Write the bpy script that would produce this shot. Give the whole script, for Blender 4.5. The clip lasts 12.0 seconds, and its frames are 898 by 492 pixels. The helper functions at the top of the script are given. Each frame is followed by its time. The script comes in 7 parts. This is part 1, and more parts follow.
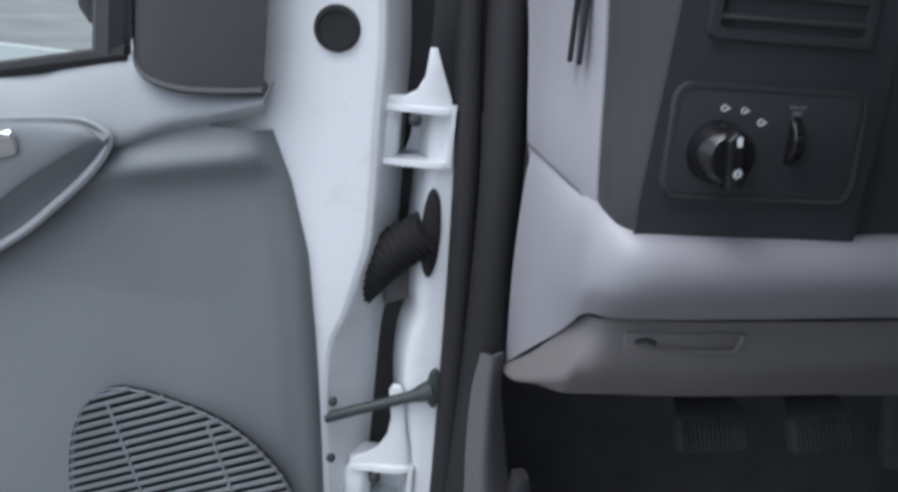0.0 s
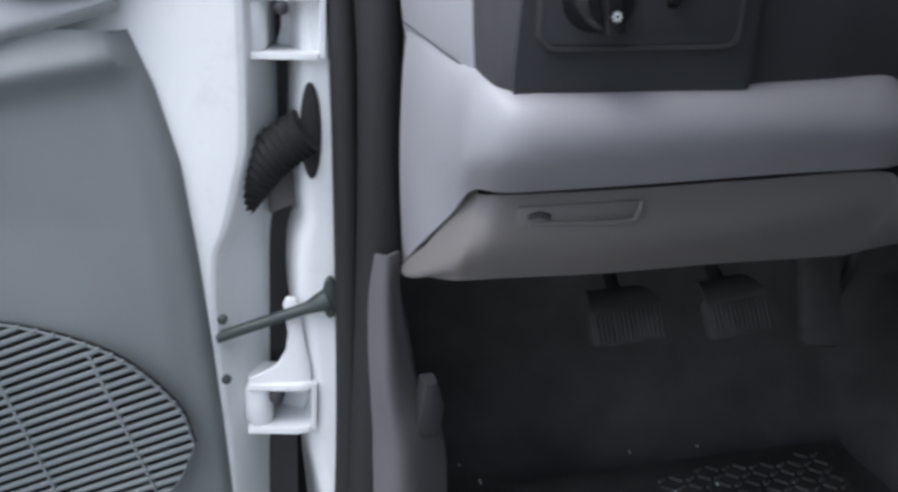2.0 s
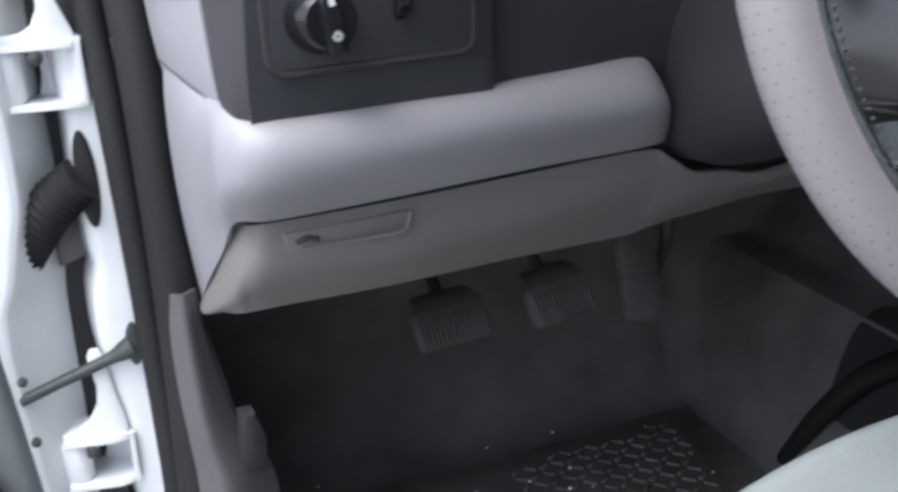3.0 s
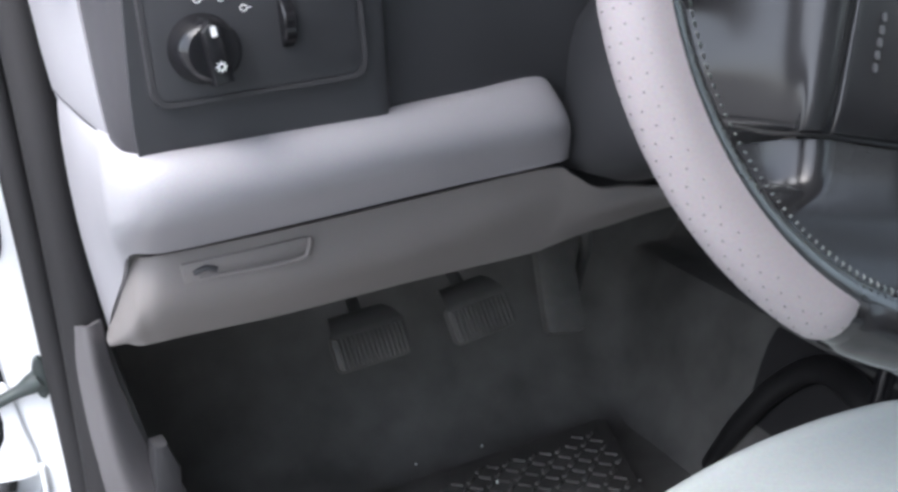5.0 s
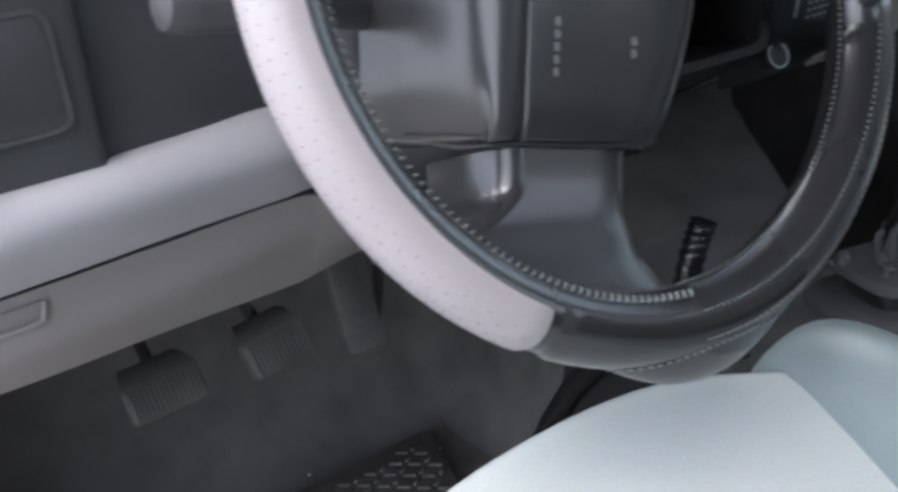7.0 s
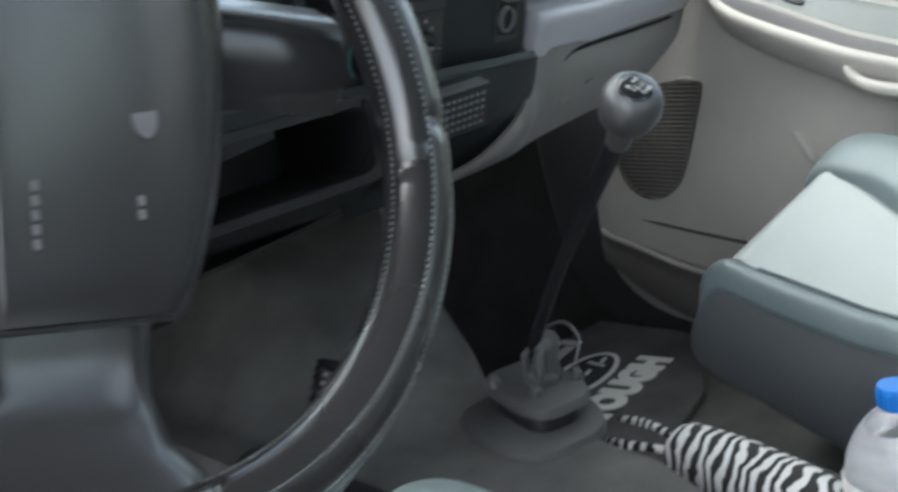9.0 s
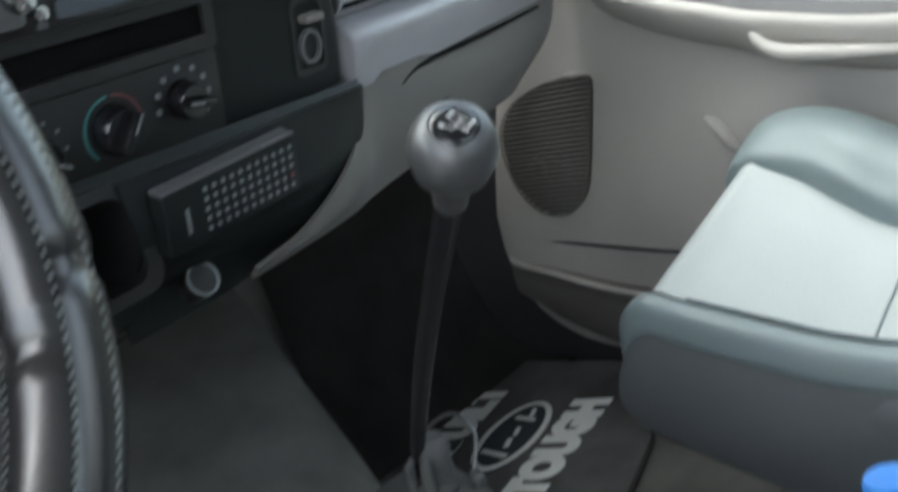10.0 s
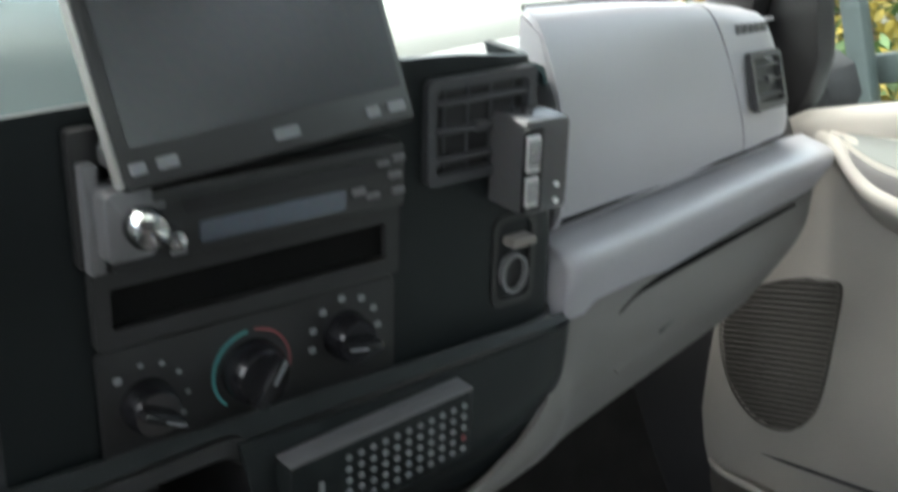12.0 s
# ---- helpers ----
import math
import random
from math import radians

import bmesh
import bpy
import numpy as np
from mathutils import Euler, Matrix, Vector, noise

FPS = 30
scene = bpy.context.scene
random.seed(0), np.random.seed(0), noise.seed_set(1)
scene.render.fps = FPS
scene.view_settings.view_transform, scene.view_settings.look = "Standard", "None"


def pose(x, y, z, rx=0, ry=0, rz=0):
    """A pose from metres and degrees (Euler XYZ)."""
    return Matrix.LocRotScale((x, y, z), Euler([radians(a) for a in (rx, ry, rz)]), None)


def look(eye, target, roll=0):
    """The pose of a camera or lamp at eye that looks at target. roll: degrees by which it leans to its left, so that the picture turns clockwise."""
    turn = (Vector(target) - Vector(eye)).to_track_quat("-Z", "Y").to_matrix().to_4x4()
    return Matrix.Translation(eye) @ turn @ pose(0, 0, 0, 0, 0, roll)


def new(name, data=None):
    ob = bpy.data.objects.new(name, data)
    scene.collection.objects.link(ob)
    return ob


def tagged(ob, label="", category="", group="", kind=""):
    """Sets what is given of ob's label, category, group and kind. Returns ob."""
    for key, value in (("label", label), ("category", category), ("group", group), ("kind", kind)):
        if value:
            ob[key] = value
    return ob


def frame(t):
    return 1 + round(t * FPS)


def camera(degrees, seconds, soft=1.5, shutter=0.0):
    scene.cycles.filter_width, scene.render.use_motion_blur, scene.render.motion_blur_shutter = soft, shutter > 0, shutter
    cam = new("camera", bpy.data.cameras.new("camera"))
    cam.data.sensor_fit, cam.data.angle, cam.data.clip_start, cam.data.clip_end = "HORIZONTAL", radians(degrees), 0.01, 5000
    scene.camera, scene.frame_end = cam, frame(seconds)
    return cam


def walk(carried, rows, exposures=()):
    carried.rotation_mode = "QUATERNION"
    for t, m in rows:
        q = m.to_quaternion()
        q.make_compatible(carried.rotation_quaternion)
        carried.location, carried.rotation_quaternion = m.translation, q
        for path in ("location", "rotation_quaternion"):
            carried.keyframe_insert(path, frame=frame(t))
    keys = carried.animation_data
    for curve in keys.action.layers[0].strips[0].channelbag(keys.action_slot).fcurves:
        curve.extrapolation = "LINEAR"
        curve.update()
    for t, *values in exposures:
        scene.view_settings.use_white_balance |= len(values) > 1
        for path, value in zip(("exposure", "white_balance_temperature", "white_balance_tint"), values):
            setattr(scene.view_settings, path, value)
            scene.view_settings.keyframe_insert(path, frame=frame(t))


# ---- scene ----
cam = camera(43.0, 12.0, soft=3.0, shutter=0.5)
PATH = [
    (0, (-0.938, -0.745, 0.756), (-0.703, 1.165, 0.21), 5.8),
    (0.5, (-0.953, -0.723, 0.725), (-0.694, 1.166, 0.122), 5.6),
    (1, (-0.949, -0.704, 0.697), (-0.648, 1.167, 0.057), 5.3),
    (1.5, (-0.919, -0.703, 0.69), (-0.593, 1.163, 0.049), 3.8),
    (2, (-0.895, -0.708, 0.699), (-0.538, 1.159, 0.075), 2.2),
    (2.5, (-0.855, -0.715, 0.694), (-0.418, 1.13, 0.059), -1.5),
    (2.7, (-0.835, -0.72, 0.701), (-0.346, 1.115, 0.074), -2.9),
    (4.5, (-0.78, -0.727, 0.719), (-0.184, 1.08, 0.104), -4.6),
    (5, (-0.778, -0.728, 0.717), (-0.163, 1.072, 0.099), -4.6),
    (5.5, (-0.766, -0.734, 0.72), (-0.109, 1.052, 0.106), -5.7),
    (6, (-0.749, -0.736, 0.718), (-0.051, 1.031, 0.093), -7.0),
    (6.5, (-0.733, -0.737, 0.719), (0.006, 1.013, 0.094), -8.0),
    (7, (-0.698, -0.748, 0.717), (0.133, 0.958, 0.085), -9.5),
    (7.5, (-0.67, -0.763, 0.721), (0.232, 0.911, 0.101), -11.6),
    (7.7, (-0.66, -0.767, 0.723), (0.271, 0.892, 0.108), -12.1),
    (9.3, (-0.49, -0.715, 0.691), (0.792, 0.729, 0.169), -10.3),
    (9.5, (-0.43, -0.66, 0.674), (0.855, 0.765, 0.111), -11.4),
    (9.7, (-0.392, -0.653, 0.655), (0.869, 0.784, 0.067), -17.9),
    (10, (-0.32, -0.612, 0.672), (0.998, 0.794, 0.14), -19.0),
    (10.2, (-0.286, -0.582, 0.681), (1.054, 0.816, 0.184), -15.5),
    (10.5, (-0.243, -0.541, 0.685), (1.02, 0.94, 0.222), -14.5),
    (11, (-0.18, -0.507, 0.69), (0.97, 1.067, 0.242), -14.3),
    (11.5, (-0.156, -0.483, 0.71), (0.984, 1.105, 0.291), -13.4),
    (12, (-0.172, -0.481, 0.755), (0.942, 1.144, 0.414), -11.3),
]
LIGHTING = [
    (0.0, 1.3, 5850, 10), (2.0, 1.55, 5950, 10), (2.5, 1.8, 6000, 10), (4.5, 2.48, 6150, 12), (7.0, 2.8, 6200, 12), (7.5, 2.85, 6200, 12),
    (9.3, 3.15, 6250, 5), (11.0, 3.2, 6300, 5), (12.0, 3.25, 6650, 5),
]
walk(cam, [(t, look(eye, target, roll)) for t, eye, target, roll in PATH], LIGHTING)

# ---- light: an overcast day outside, the cab lit through its glass and the open door ----
world = bpy.data.worlds.new("world")
scene.world = world
world.use_nodes = True
wn = world.node_tree.nodes
sky = wn.new("ShaderNodeTexSky")
sky.sky_type = "NISHITA"
sky.sun_disc = False
sky.sun_elevation, sky.sun_rotation = radians(60), radians(236)
sky.air_density, sky.dust_density, sky.ozone_density = 1.0, 3.0, 1.0
veil = wn.new("ShaderNodeHueSaturation")  # thin cloud takes most of the blue out of the sky
veil.inputs["Saturation"].default_value = 0.5
world.node_tree.links.new(sky.outputs[0], veil.inputs["Color"])
world.node_tree.links.new(veil.outputs[0], wn["Background"].inputs[0])
wn["Background"].inputs[1].default_value = 0.10

sun = new("sun", bpy.data.lights.new("sun", "SUN"))
sun.data.energy, sun.data.angle, sun.data.color = 1.15, radians(80), (1.0, 0.96, 0.9)
sun.matrix_world = look((-0.25, 0.35, 2.3), (0, 0, 0))


# ---- materials ----
def material(name, colour, rough=0.5, metal=0.0, vary=0.12, scale=6.0, grain=300.0, bump=0.15, coat=0.0, spec=0.5, tint=None, stain=0.0, speck=0.25, coat_rough=0.08):
    """A surface with a slow change of tone, fine grain relief and uneven gloss."""
    m = bpy.data.materials.new(name)
    m.use_nodes = True
    nt = m.node_tree
    n, ln = nt.nodes, nt.links
    p = n["Principled BSDF"]
    co = n.new("ShaderNodeTexCoord")
    big = n.new("ShaderNodeTexNoise")
    big.inputs["Scale"].default_value, big.inputs["Detail"].default_value = scale, 5
    fine = n.new("ShaderNodeTexNoise")
    fine.inputs["Scale"].default_value, fine.inputs["Detail"].default_value = grain, 2
    ln.new(co.outputs["Object"], big.inputs["Vector"])
    ln.new(co.outputs["Object"], fine.inputs["Vector"])
    ramp = n.new("ShaderNodeValToRGB")
    lo = [c * (1 - vary) for c in colour]
    hi = [min(1.0, c * (1 + vary)) for c in (tint or colour)]
    ramp.color_ramp.elements[0].position, ramp.color_ramp.elements[1].position = 0.3, 0.7
    ramp.color_ramp.elements[0].color, ramp.color_ramp.elements[1].color = (*lo, 1), (*hi, 1)
    ln.new(big.outputs["Fac"], ramp.inputs["Fac"])
    mix = n.new("ShaderNodeMix")
    mix.data_type, mix.blend_type = "RGBA", "MULTIPLY"
    mix.inputs["Factor"].default_value = speck
    ln.new(ramp.outputs["Color"], mix.inputs["A"])
    ln.new(fine.outputs["Color"], mix.inputs["B"])
    out = mix.outputs["Result"]
    if stain:
        st = n.new("ShaderNodeTexNoise")
        st.inputs["Scale"].default_value, st.inputs["Detail"].default_value, st.inputs["Roughness"].default_value = scale * 5, 8, 0.7
        ln.new(co.outputs["Object"], st.inputs["Vector"])
        sr = n.new("ShaderNodeValToRGB")
        sr.color_ramp.elements[0].position, sr.color_ramp.elements[1].position = 0.55, 0.75
        sr.color_ramp.elements[0].color, sr.color_ramp.elements[1].color = (0, 0, 0, 1), (stain, stain, stain, 1)
        ln.new(st.outputs["Fac"], sr.inputs["Fac"])
        dm = n.new("ShaderNodeMix")
        dm.data_type = "RGBA"
        ln.new(sr.outputs["Color"], dm.inputs["Factor"])
        ln.new(out, dm.inputs["A"])
        dm.inputs["B"].default_value = (0.16, 0.15, 0.13, 1)
        out = dm.outputs["Result"]
    ln.new(out, p.inputs["Base Color"])
    rr = n.new("ShaderNodeMapRange")
    rr.inputs["To Min"].default_value, rr.inputs["To Max"].default_value = max(0.03, rough - 0.08), min(1, rough + 0.08)
    ln.new(big.outputs["Fac"], rr.inputs["Value"])
    ln.new(rr.outputs["Result"], p.inputs["Roughness"])
    p.inputs["Metallic"].default_value = metal
    p.inputs["Specular IOR Level"].default_value = spec
    p.inputs["Coat Weight"].default_value = coat
    p.inputs["Coat Roughness"].default_value = coat_rough
    if bump:
        b = n.new("ShaderNodeBump")
        b.inputs["Strength"].default_value, b.inputs["Distance"].default_value = bump, 0.0006
        ln.new(fine.outputs["Fac"], b.inputs["Height"])
        ln.new(b.outputs["Normal"], p.inputs["Normal"])
    return m


GREY = material("light grey dash plastic", (0.385, 0.38, 0.405), 0.38, vary=0.06, grain=900, bump=0.25)
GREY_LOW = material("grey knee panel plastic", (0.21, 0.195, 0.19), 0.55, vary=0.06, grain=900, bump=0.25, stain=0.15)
# Dash plastic of the passenger side, darkened for the shade under its bolster.
GLOVESHADE = material("shade-darkened glovebox plastic", (0.175, 0.168, 0.163), 0.5, vary=0.06, grain=900, bump=0.25, stain=0.1)
TRIM = material("grey door trim plastic", (0.180, 0.196, 0.204), 0.52, vary=0.08, grain=1100, bump=0.3)
TRIM_LIGHT = material("light grey door sill plastic", (0.365, 0.385, 0.395), 0.5, vary=0.05, grain=900, bump=0.2)
PANEL = material("grey green switch panel plastic", (0.24, 0.26, 0.255), 0.45, vary=0.06, grain=900, bump=0.2)
BEIGE = material("beige grey door plastic", (0.50, 0.475, 0.44), 0.5, vary=0.06, grain=900, bump=0.25)
DARK = material("charcoal dash plastic", (0.045, 0.0465, 0.051), 0.42, vary=0.15, grain=1200, bump=0.3)
STACK = material("black centre panel plastic", (0.0090, 0.0120, 0.0130), 0.42, vary=0.15, grain=1200, bump=0.3, spec=0.28)
STACKC = material("dark radio plastic", (0.021, 0.021, 0.022), 0.45, vary=0.1, grain=900, bump=0.2)
# Door beige darkened to carry the map pocket's shade; the lighter pull shares it.
POCKET = material("brown grey pocket-shade plastic", (0.19, 0.175, 0.16), 0.5, vary=0.1, grain=900, bump=0.25)
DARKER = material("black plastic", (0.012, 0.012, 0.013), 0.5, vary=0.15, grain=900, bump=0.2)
# Black that stands for the shade in openings and gaps.
VOID = material("black recess shade", (0.006, 0.006, 0.006), 0.9, vary=0.1, bump=0.0, spec=0.1)
GLOSS = material("glossy black plastic", (0.012, 0.012, 0.014), 0.16, vary=0.1, bump=0.0)
MIDGREY = material("mid grey trim plastic", (0.13, 0.125, 0.13), 0.5, vary=0.1, grain=900, bump=0.25)
SURSIDE = material("dark violet grey plastic", (0.050, 0.048, 0.054), 0.5, vary=0.1, grain=900, bump=0.25)
SLAT = material("taupe grille plastic", (0.15, 0.14, 0.128), 0.5, vary=0.08, grain=900, bump=0.2)
CHARC = material("dark grey plastic", (0.050, 0.050, 0.054), 0.5, vary=0.1, grain=900, bump=0.25)
# Shade behind the passenger grille slats is put into this brown.
GRILLEBACK = material("grille backing with shade in its colour", (0.075, 0.070, 0.064), 0.7, vary=0.08, bump=0.0)
RUBBER = material("black weatherstrip rubber", (0.016, 0.0155, 0.017), 0.75, vary=0.2, grain=500, bump=0.3)
PAINT = material("white car paint", (0.80, 0.82, 0.83), 0.3, vary=0.03, coat=0.6, bump=0.0, stain=0.12, speck=0.04)
CARPET = material("dark grey carpet", (0.138, 0.136, 0.132), 0.95, vary=0.22, scale=14, grain=700, bump=0.9, spec=0.1)
MATPILE = material("charcoal mat pile", (0.105, 0.106, 0.108), 0.95, vary=0.25, scale=14, grain=700, bump=0.8, spec=0.1)
SHADEPILE = material("black carpet for footwell shade", (0.035, 0.034, 0.034), 0.95, vary=0.25, scale=14, grain=700, bump=0.8, spec=0.1)
BADGE = material("dark grey blue woven badge", (0.05, 0.058, 0.068), 0.9, vary=0.2, grain=700, bump=0.6, spec=0.1)
MATTING = material("dark rubber floor mat", (0.110, 0.107, 0.102), 0.55, vary=0.3, scale=20, grain=260, bump=0.5, spec=0.3)
SEAT = material("pale grey seat leather", (0.385, 0.420, 0.418), 0.48, vary=0.05, grain=500, bump=0.35)
SEAT_LOW = material("dark grey seat side vinyl", (0.105, 0.112, 0.118), 0.45, vary=0.1, grain=500, bump=0.35)
SEAT_SIDE = material("grey blue seat vinyl", (0.17, 0.21, 0.22), 0.36, vary=0.08, grain=500, bump=0.35)
BOOT = material("grey rubber boot", (0.095, 0.096, 0.097), 0.6, vary=0.15, grain=400, bump=0.3)
LEATHER_W = material("off-white wheel leather", (0.33, 0.30, 0.31), 0.42, vary=0.05, grain=700, bump=0.3)
LEATHER_B = material("black wheel leather", (0.017, 0.0165, 0.0175), 0.26, vary=0.2, grain=600, bump=0.15, coat=0.5, coat_rough=0.12, spec=0.5)
HUBMAT = material("dark grey horn pad", (0.027, 0.027, 0.029), 0.24, vary=0.12, grain=1200, bump=0.12, coat=0.35, coat_rough=0.14)
THREAD = material("pale thread", (0.20, 0.22, 0.215), 0.7, bump=0.0)
CHROME = material("chrome", (0.75, 0.75, 0.76), 0.12, metal=1.0, vary=0.03, bump=0.0)
SATIN = material("satin silver", (0.26, 0.26, 0.27), 0.4, metal=1.0, vary=0.05, bump=0.0)
BUTTON = material("grey button plastic", (0.13, 0.13, 0.135), 0.4, vary=0.08, grain=900, bump=0.1)
CASEEDGE = material("pale screen edge", (0.26, 0.26, 0.25), 0.4, bump=0.0)
CHARGER = material("glossy grey charger plastic", (0.11, 0.11, 0.115), 0.2, metal=0.4, vary=0.05, bump=0.0)
# Teal stands in for the tinted windscreen's reflection on the dark dash top.
DASHTOP = material("dash top with reflected teal", (0.016, 0.050, 0.054), 0.55, vary=0.1, grain=1200, bump=0.15, spec=0.3)
KNOBGREY = material("satin grey gear knob", (0.115, 0.115, 0.118), 0.40, metal=0.6, vary=0.08, grain=900, bump=0.1)
STEEL = material("dull steel", (0.22, 0.22, 0.22), 0.45, metal=0.9, vary=0.2, scale=30)
GREENMET = material("greenish check strap steel", (0.055, 0.068, 0.066), 0.5, metal=0.3, vary=0.2, scale=30)
PORT = material("bright port metal", (0.72, 0.72, 0.73), 0.4, metal=0.6, vary=0.1, scale=60, bump=0.0)
WHITEINK = material("white print", (0.82, 0.84, 0.84), 0.6, bump=0.0)
KEYGREY = material("grey rubber keys", (0.20, 0.21, 0.22), 0.6, bump=0.0)
REDINK = material("red print", (0.19, 0.045, 0.05), 0.5, bump=0.0)
TEALINK = material("blue green print", (0.07, 0.27, 0.27), 0.5, bump=0.0)
SCREEN = material("screen glass", (0.045, 0.047, 0.05), 0.25, vary=0.05, bump=0.0)
BLUECAP = material("blue bottle cap", (0.02, 0.19, 0.62), 0.4, bump=0.0)
LABELRED = material("orange red bottle label", (0.75, 0.10, 0.04), 0.5, vary=0.25, scale=60, bump=0.0)
LABELWHITE = material("white bottle label", (0.75, 0.72, 0.72), 0.5, vary=0.1, scale=60, bump=0.0)
GRAVEL = material("concrete yard", (0.17, 0.167, 0.163), 0.85, vary=0.25, scale=1.5, grain=60, bump=0.6)
LEAF = material("yellow green leaves", (0.15, 0.135, 0.025), 0.6, vary=0.5, scale=9, tint=(0.27, 0.20, 0.03), bump=0.0)
LEAFG = material("green leaves", (0.045, 0.09, 0.02), 0.6, vary=0.5, scale=9, bump=0.0)
WALLMAT = material("grey painted wall", (0.35, 0.37, 0.36), 0.8, vary=0.15, scale=2)
HEADLINER = material("grey headliner cloth", (0.46, 0.455, 0.45), 0.95, vary=0.06, grain=400, bump=0.5, spec=0.1)


def glass(name, colour, rough=0.02):
    m = bpy.data.materials.new(name)
    m.use_nodes = True
    p = m.node_tree.nodes["Principled BSDF"]
    p.inputs["Base Color"].default_value = (*colour, 1)
    p.inputs["Transmission Weight"].default_value = 1.0
    p.inputs["Roughness"].default_value = rough
    p.inputs["IOR"].default_value = 1.45
    return m


GLASS = glass("green tinted window glass", (0.90, 0.97, 0.94))
CLEAR = glass("clear bottle plastic", (0.93, 0.95, 0.96), 0.05)


# ---- building helpers ----
def things(name, at, label, category, group="", kind=""):
    """A thing: an Empty at its base that carries the parts."""
    ob = new(name)
    ob.location = at
    ob.empty_display_size = 0.02
    return tagged(ob, label, category, group, kind)


def mesh_from(bm, name, mat, smooth=40):
    me = bpy.data.meshes.new(name)
    bmesh.ops.recalc_face_normals(bm, faces=bm.faces)
    bm.to_mesh(me)
    bm.free()
    me.materials.append(mat)
    for poly in me.polygons:
        poly.use_smooth = True
    me.set_sharp_from_angle(angle=radians(smooth))
    return me


def part(name, bm, mat, parent, label="", smooth=40):
    """One mesh object, built in world places, under a thing or a part."""
    ob = new(name, mesh_from(bm, name, mat, smooth))
    ob.parent = parent
    base = parent
    while base.parent:
        base = base.parent
    if parent is base and base.type == "EMPTY":
        ob.matrix_parent_inverse = Matrix.Translation(-Vector(base.location))
    return tagged(ob, label)


def solo(name, bm, mat, label, category, group="", kind="", smooth=40):
    """A thing that is one mesh."""
    return tagged(new(name, mesh_from(bm, name, mat, smooth)), label, category, group, kind)


def spline(pts, n):
    """n places along a smooth curve through pts."""
    p = np.array(pts, float)
    k = len(p)
    if k == 2:
        return [p[0] + (p[1] - p[0]) * i / (n - 1) for i in range(n)]
    ext = np.vstack([2 * p[0] - p[1], p, 2 * p[-1] - p[-2]])
    out = []
    for i in range(n):
        s = i / (n - 1) * (k - 1)
        j = min(int(s), k - 2)
        u = s - j
        a, b, c, d = ext[j : j + 4]
        out.append(0.5 * (2 * b + (c - a) * u + (2 * a - 5 * b + 4 * c - d) * u * u + (3 * b - a - 3 * c + d) * u**3))
    return out


def quads(bm, rows, loop=False):
    """A sheet of quads over rows of places."""
    vs = [[bm.verts.new(Vector(p)) for p in row] for row in rows]
    for a, b in zip(vs, vs[1:]):
        m = len(a)
        for i in range(m if loop else m - 1):
            j = (i + 1) % m
            bm.faces.new((a[i], a[j], b[j], b[i]))
    return vs


def patch(keys, nu, nv, thick=0.004, bm=None):
    """A curved sheet through sections of key places, given a thickness."""
    bm = bm or bmesh.new()
    secs = [spline(k, nv) for k in keys]
    cols = [spline([s[j] for s in secs], nu) for j in range(nv)]
    rows = [[cols[j][i] for j in range(nv)] for i in range(nu)]
    quads(bm, rows)
    if thick:
        bmesh.ops.recalc_face_normals(bm, faces=bm.faces)
        bmesh.ops.solidify(bm, geom=bm.faces[:], thickness=thick)
    return bm


def box(size, m=None, bevel=0.0, seg=2, bm=None):
    bm = bm or bmesh.new()
    m = m or Matrix()
    r = bmesh.ops.create_cube(bm, size=1.0)
    vs = r["verts"]
    bmesh.ops.scale(bm, vec=size, verts=vs)
    if bevel:
        es = list({e for v in vs for e in v.link_edges})
        r = bmesh.ops.bevel(bm, geom=es, offset=bevel, segments=seg, affect="EDGES", profile=0.5)
        vs = list({v for f in r["faces"] for v in f.verts} | {v for v in vs if v.is_valid})
        seen = set(vs)
        for v in vs:
            for e in v.link_edges:
                seen.add(e.other_vert(v))
        vs = list(seen)
    bmesh.ops.transform(bm, matrix=m, verts=vs)
    return bm


def slab(pts, depth, m=None, bevel=0.0, bm=None, seg=2):
    """An outline in the local x, y plane, made depth thick along local z, with rounded rims."""
    own = bmesh.new()
    vs = [own.verts.new((x, y, 0)) for x, y in pts]
    f = own.faces.new(vs)
    top = bmesh.ops.extrude_face_region(own, geom=[f])
    tv = [v for v in top["geom"] if isinstance(v, bmesh.types.BMVert)]
    bmesh.ops.translate(own, vec=(0, 0, depth), verts=tv)
    if bevel:
        es = [e for e in own.edges if all(v in tv for v in e.verts)]
        bmesh.ops.bevel(own, geom=es, offset=bevel, segments=seg, affect="EDGES", profile=0.5)
    bmesh.ops.transform(own, matrix=m or Matrix(), verts=own.verts)
    if bm is None:
        return own
    me = bpy.data.meshes.new("tmp")
    own.to_mesh(me)
    own.free()
    bm.from_mesh(me)
    bpy.data.meshes.remove(me)
    return bm


def rounded(w, h, r, n=5):
    """The outline of a rounded rectangle about the origin."""
    out = []
    for cx, cy, a0 in ((w / 2 - r, h / 2 - r, 0), (-w / 2 + r, h / 2 - r, 90), (-w / 2 + r, -h / 2 + r, 180), (w / 2 - r, -h / 2 + r, 270)):
        for i in range(n + 1):
            a = radians(a0 + 90 * i / n)
            out.append((cx + r * math.cos(a), cy + r * math.sin(a)))
    return out


def oval(rx, ry, n=32):
    return [(rx * math.cos(2 * math.pi * i / n), ry * math.sin(2 * math.pi * i / n)) for i in range(n)]


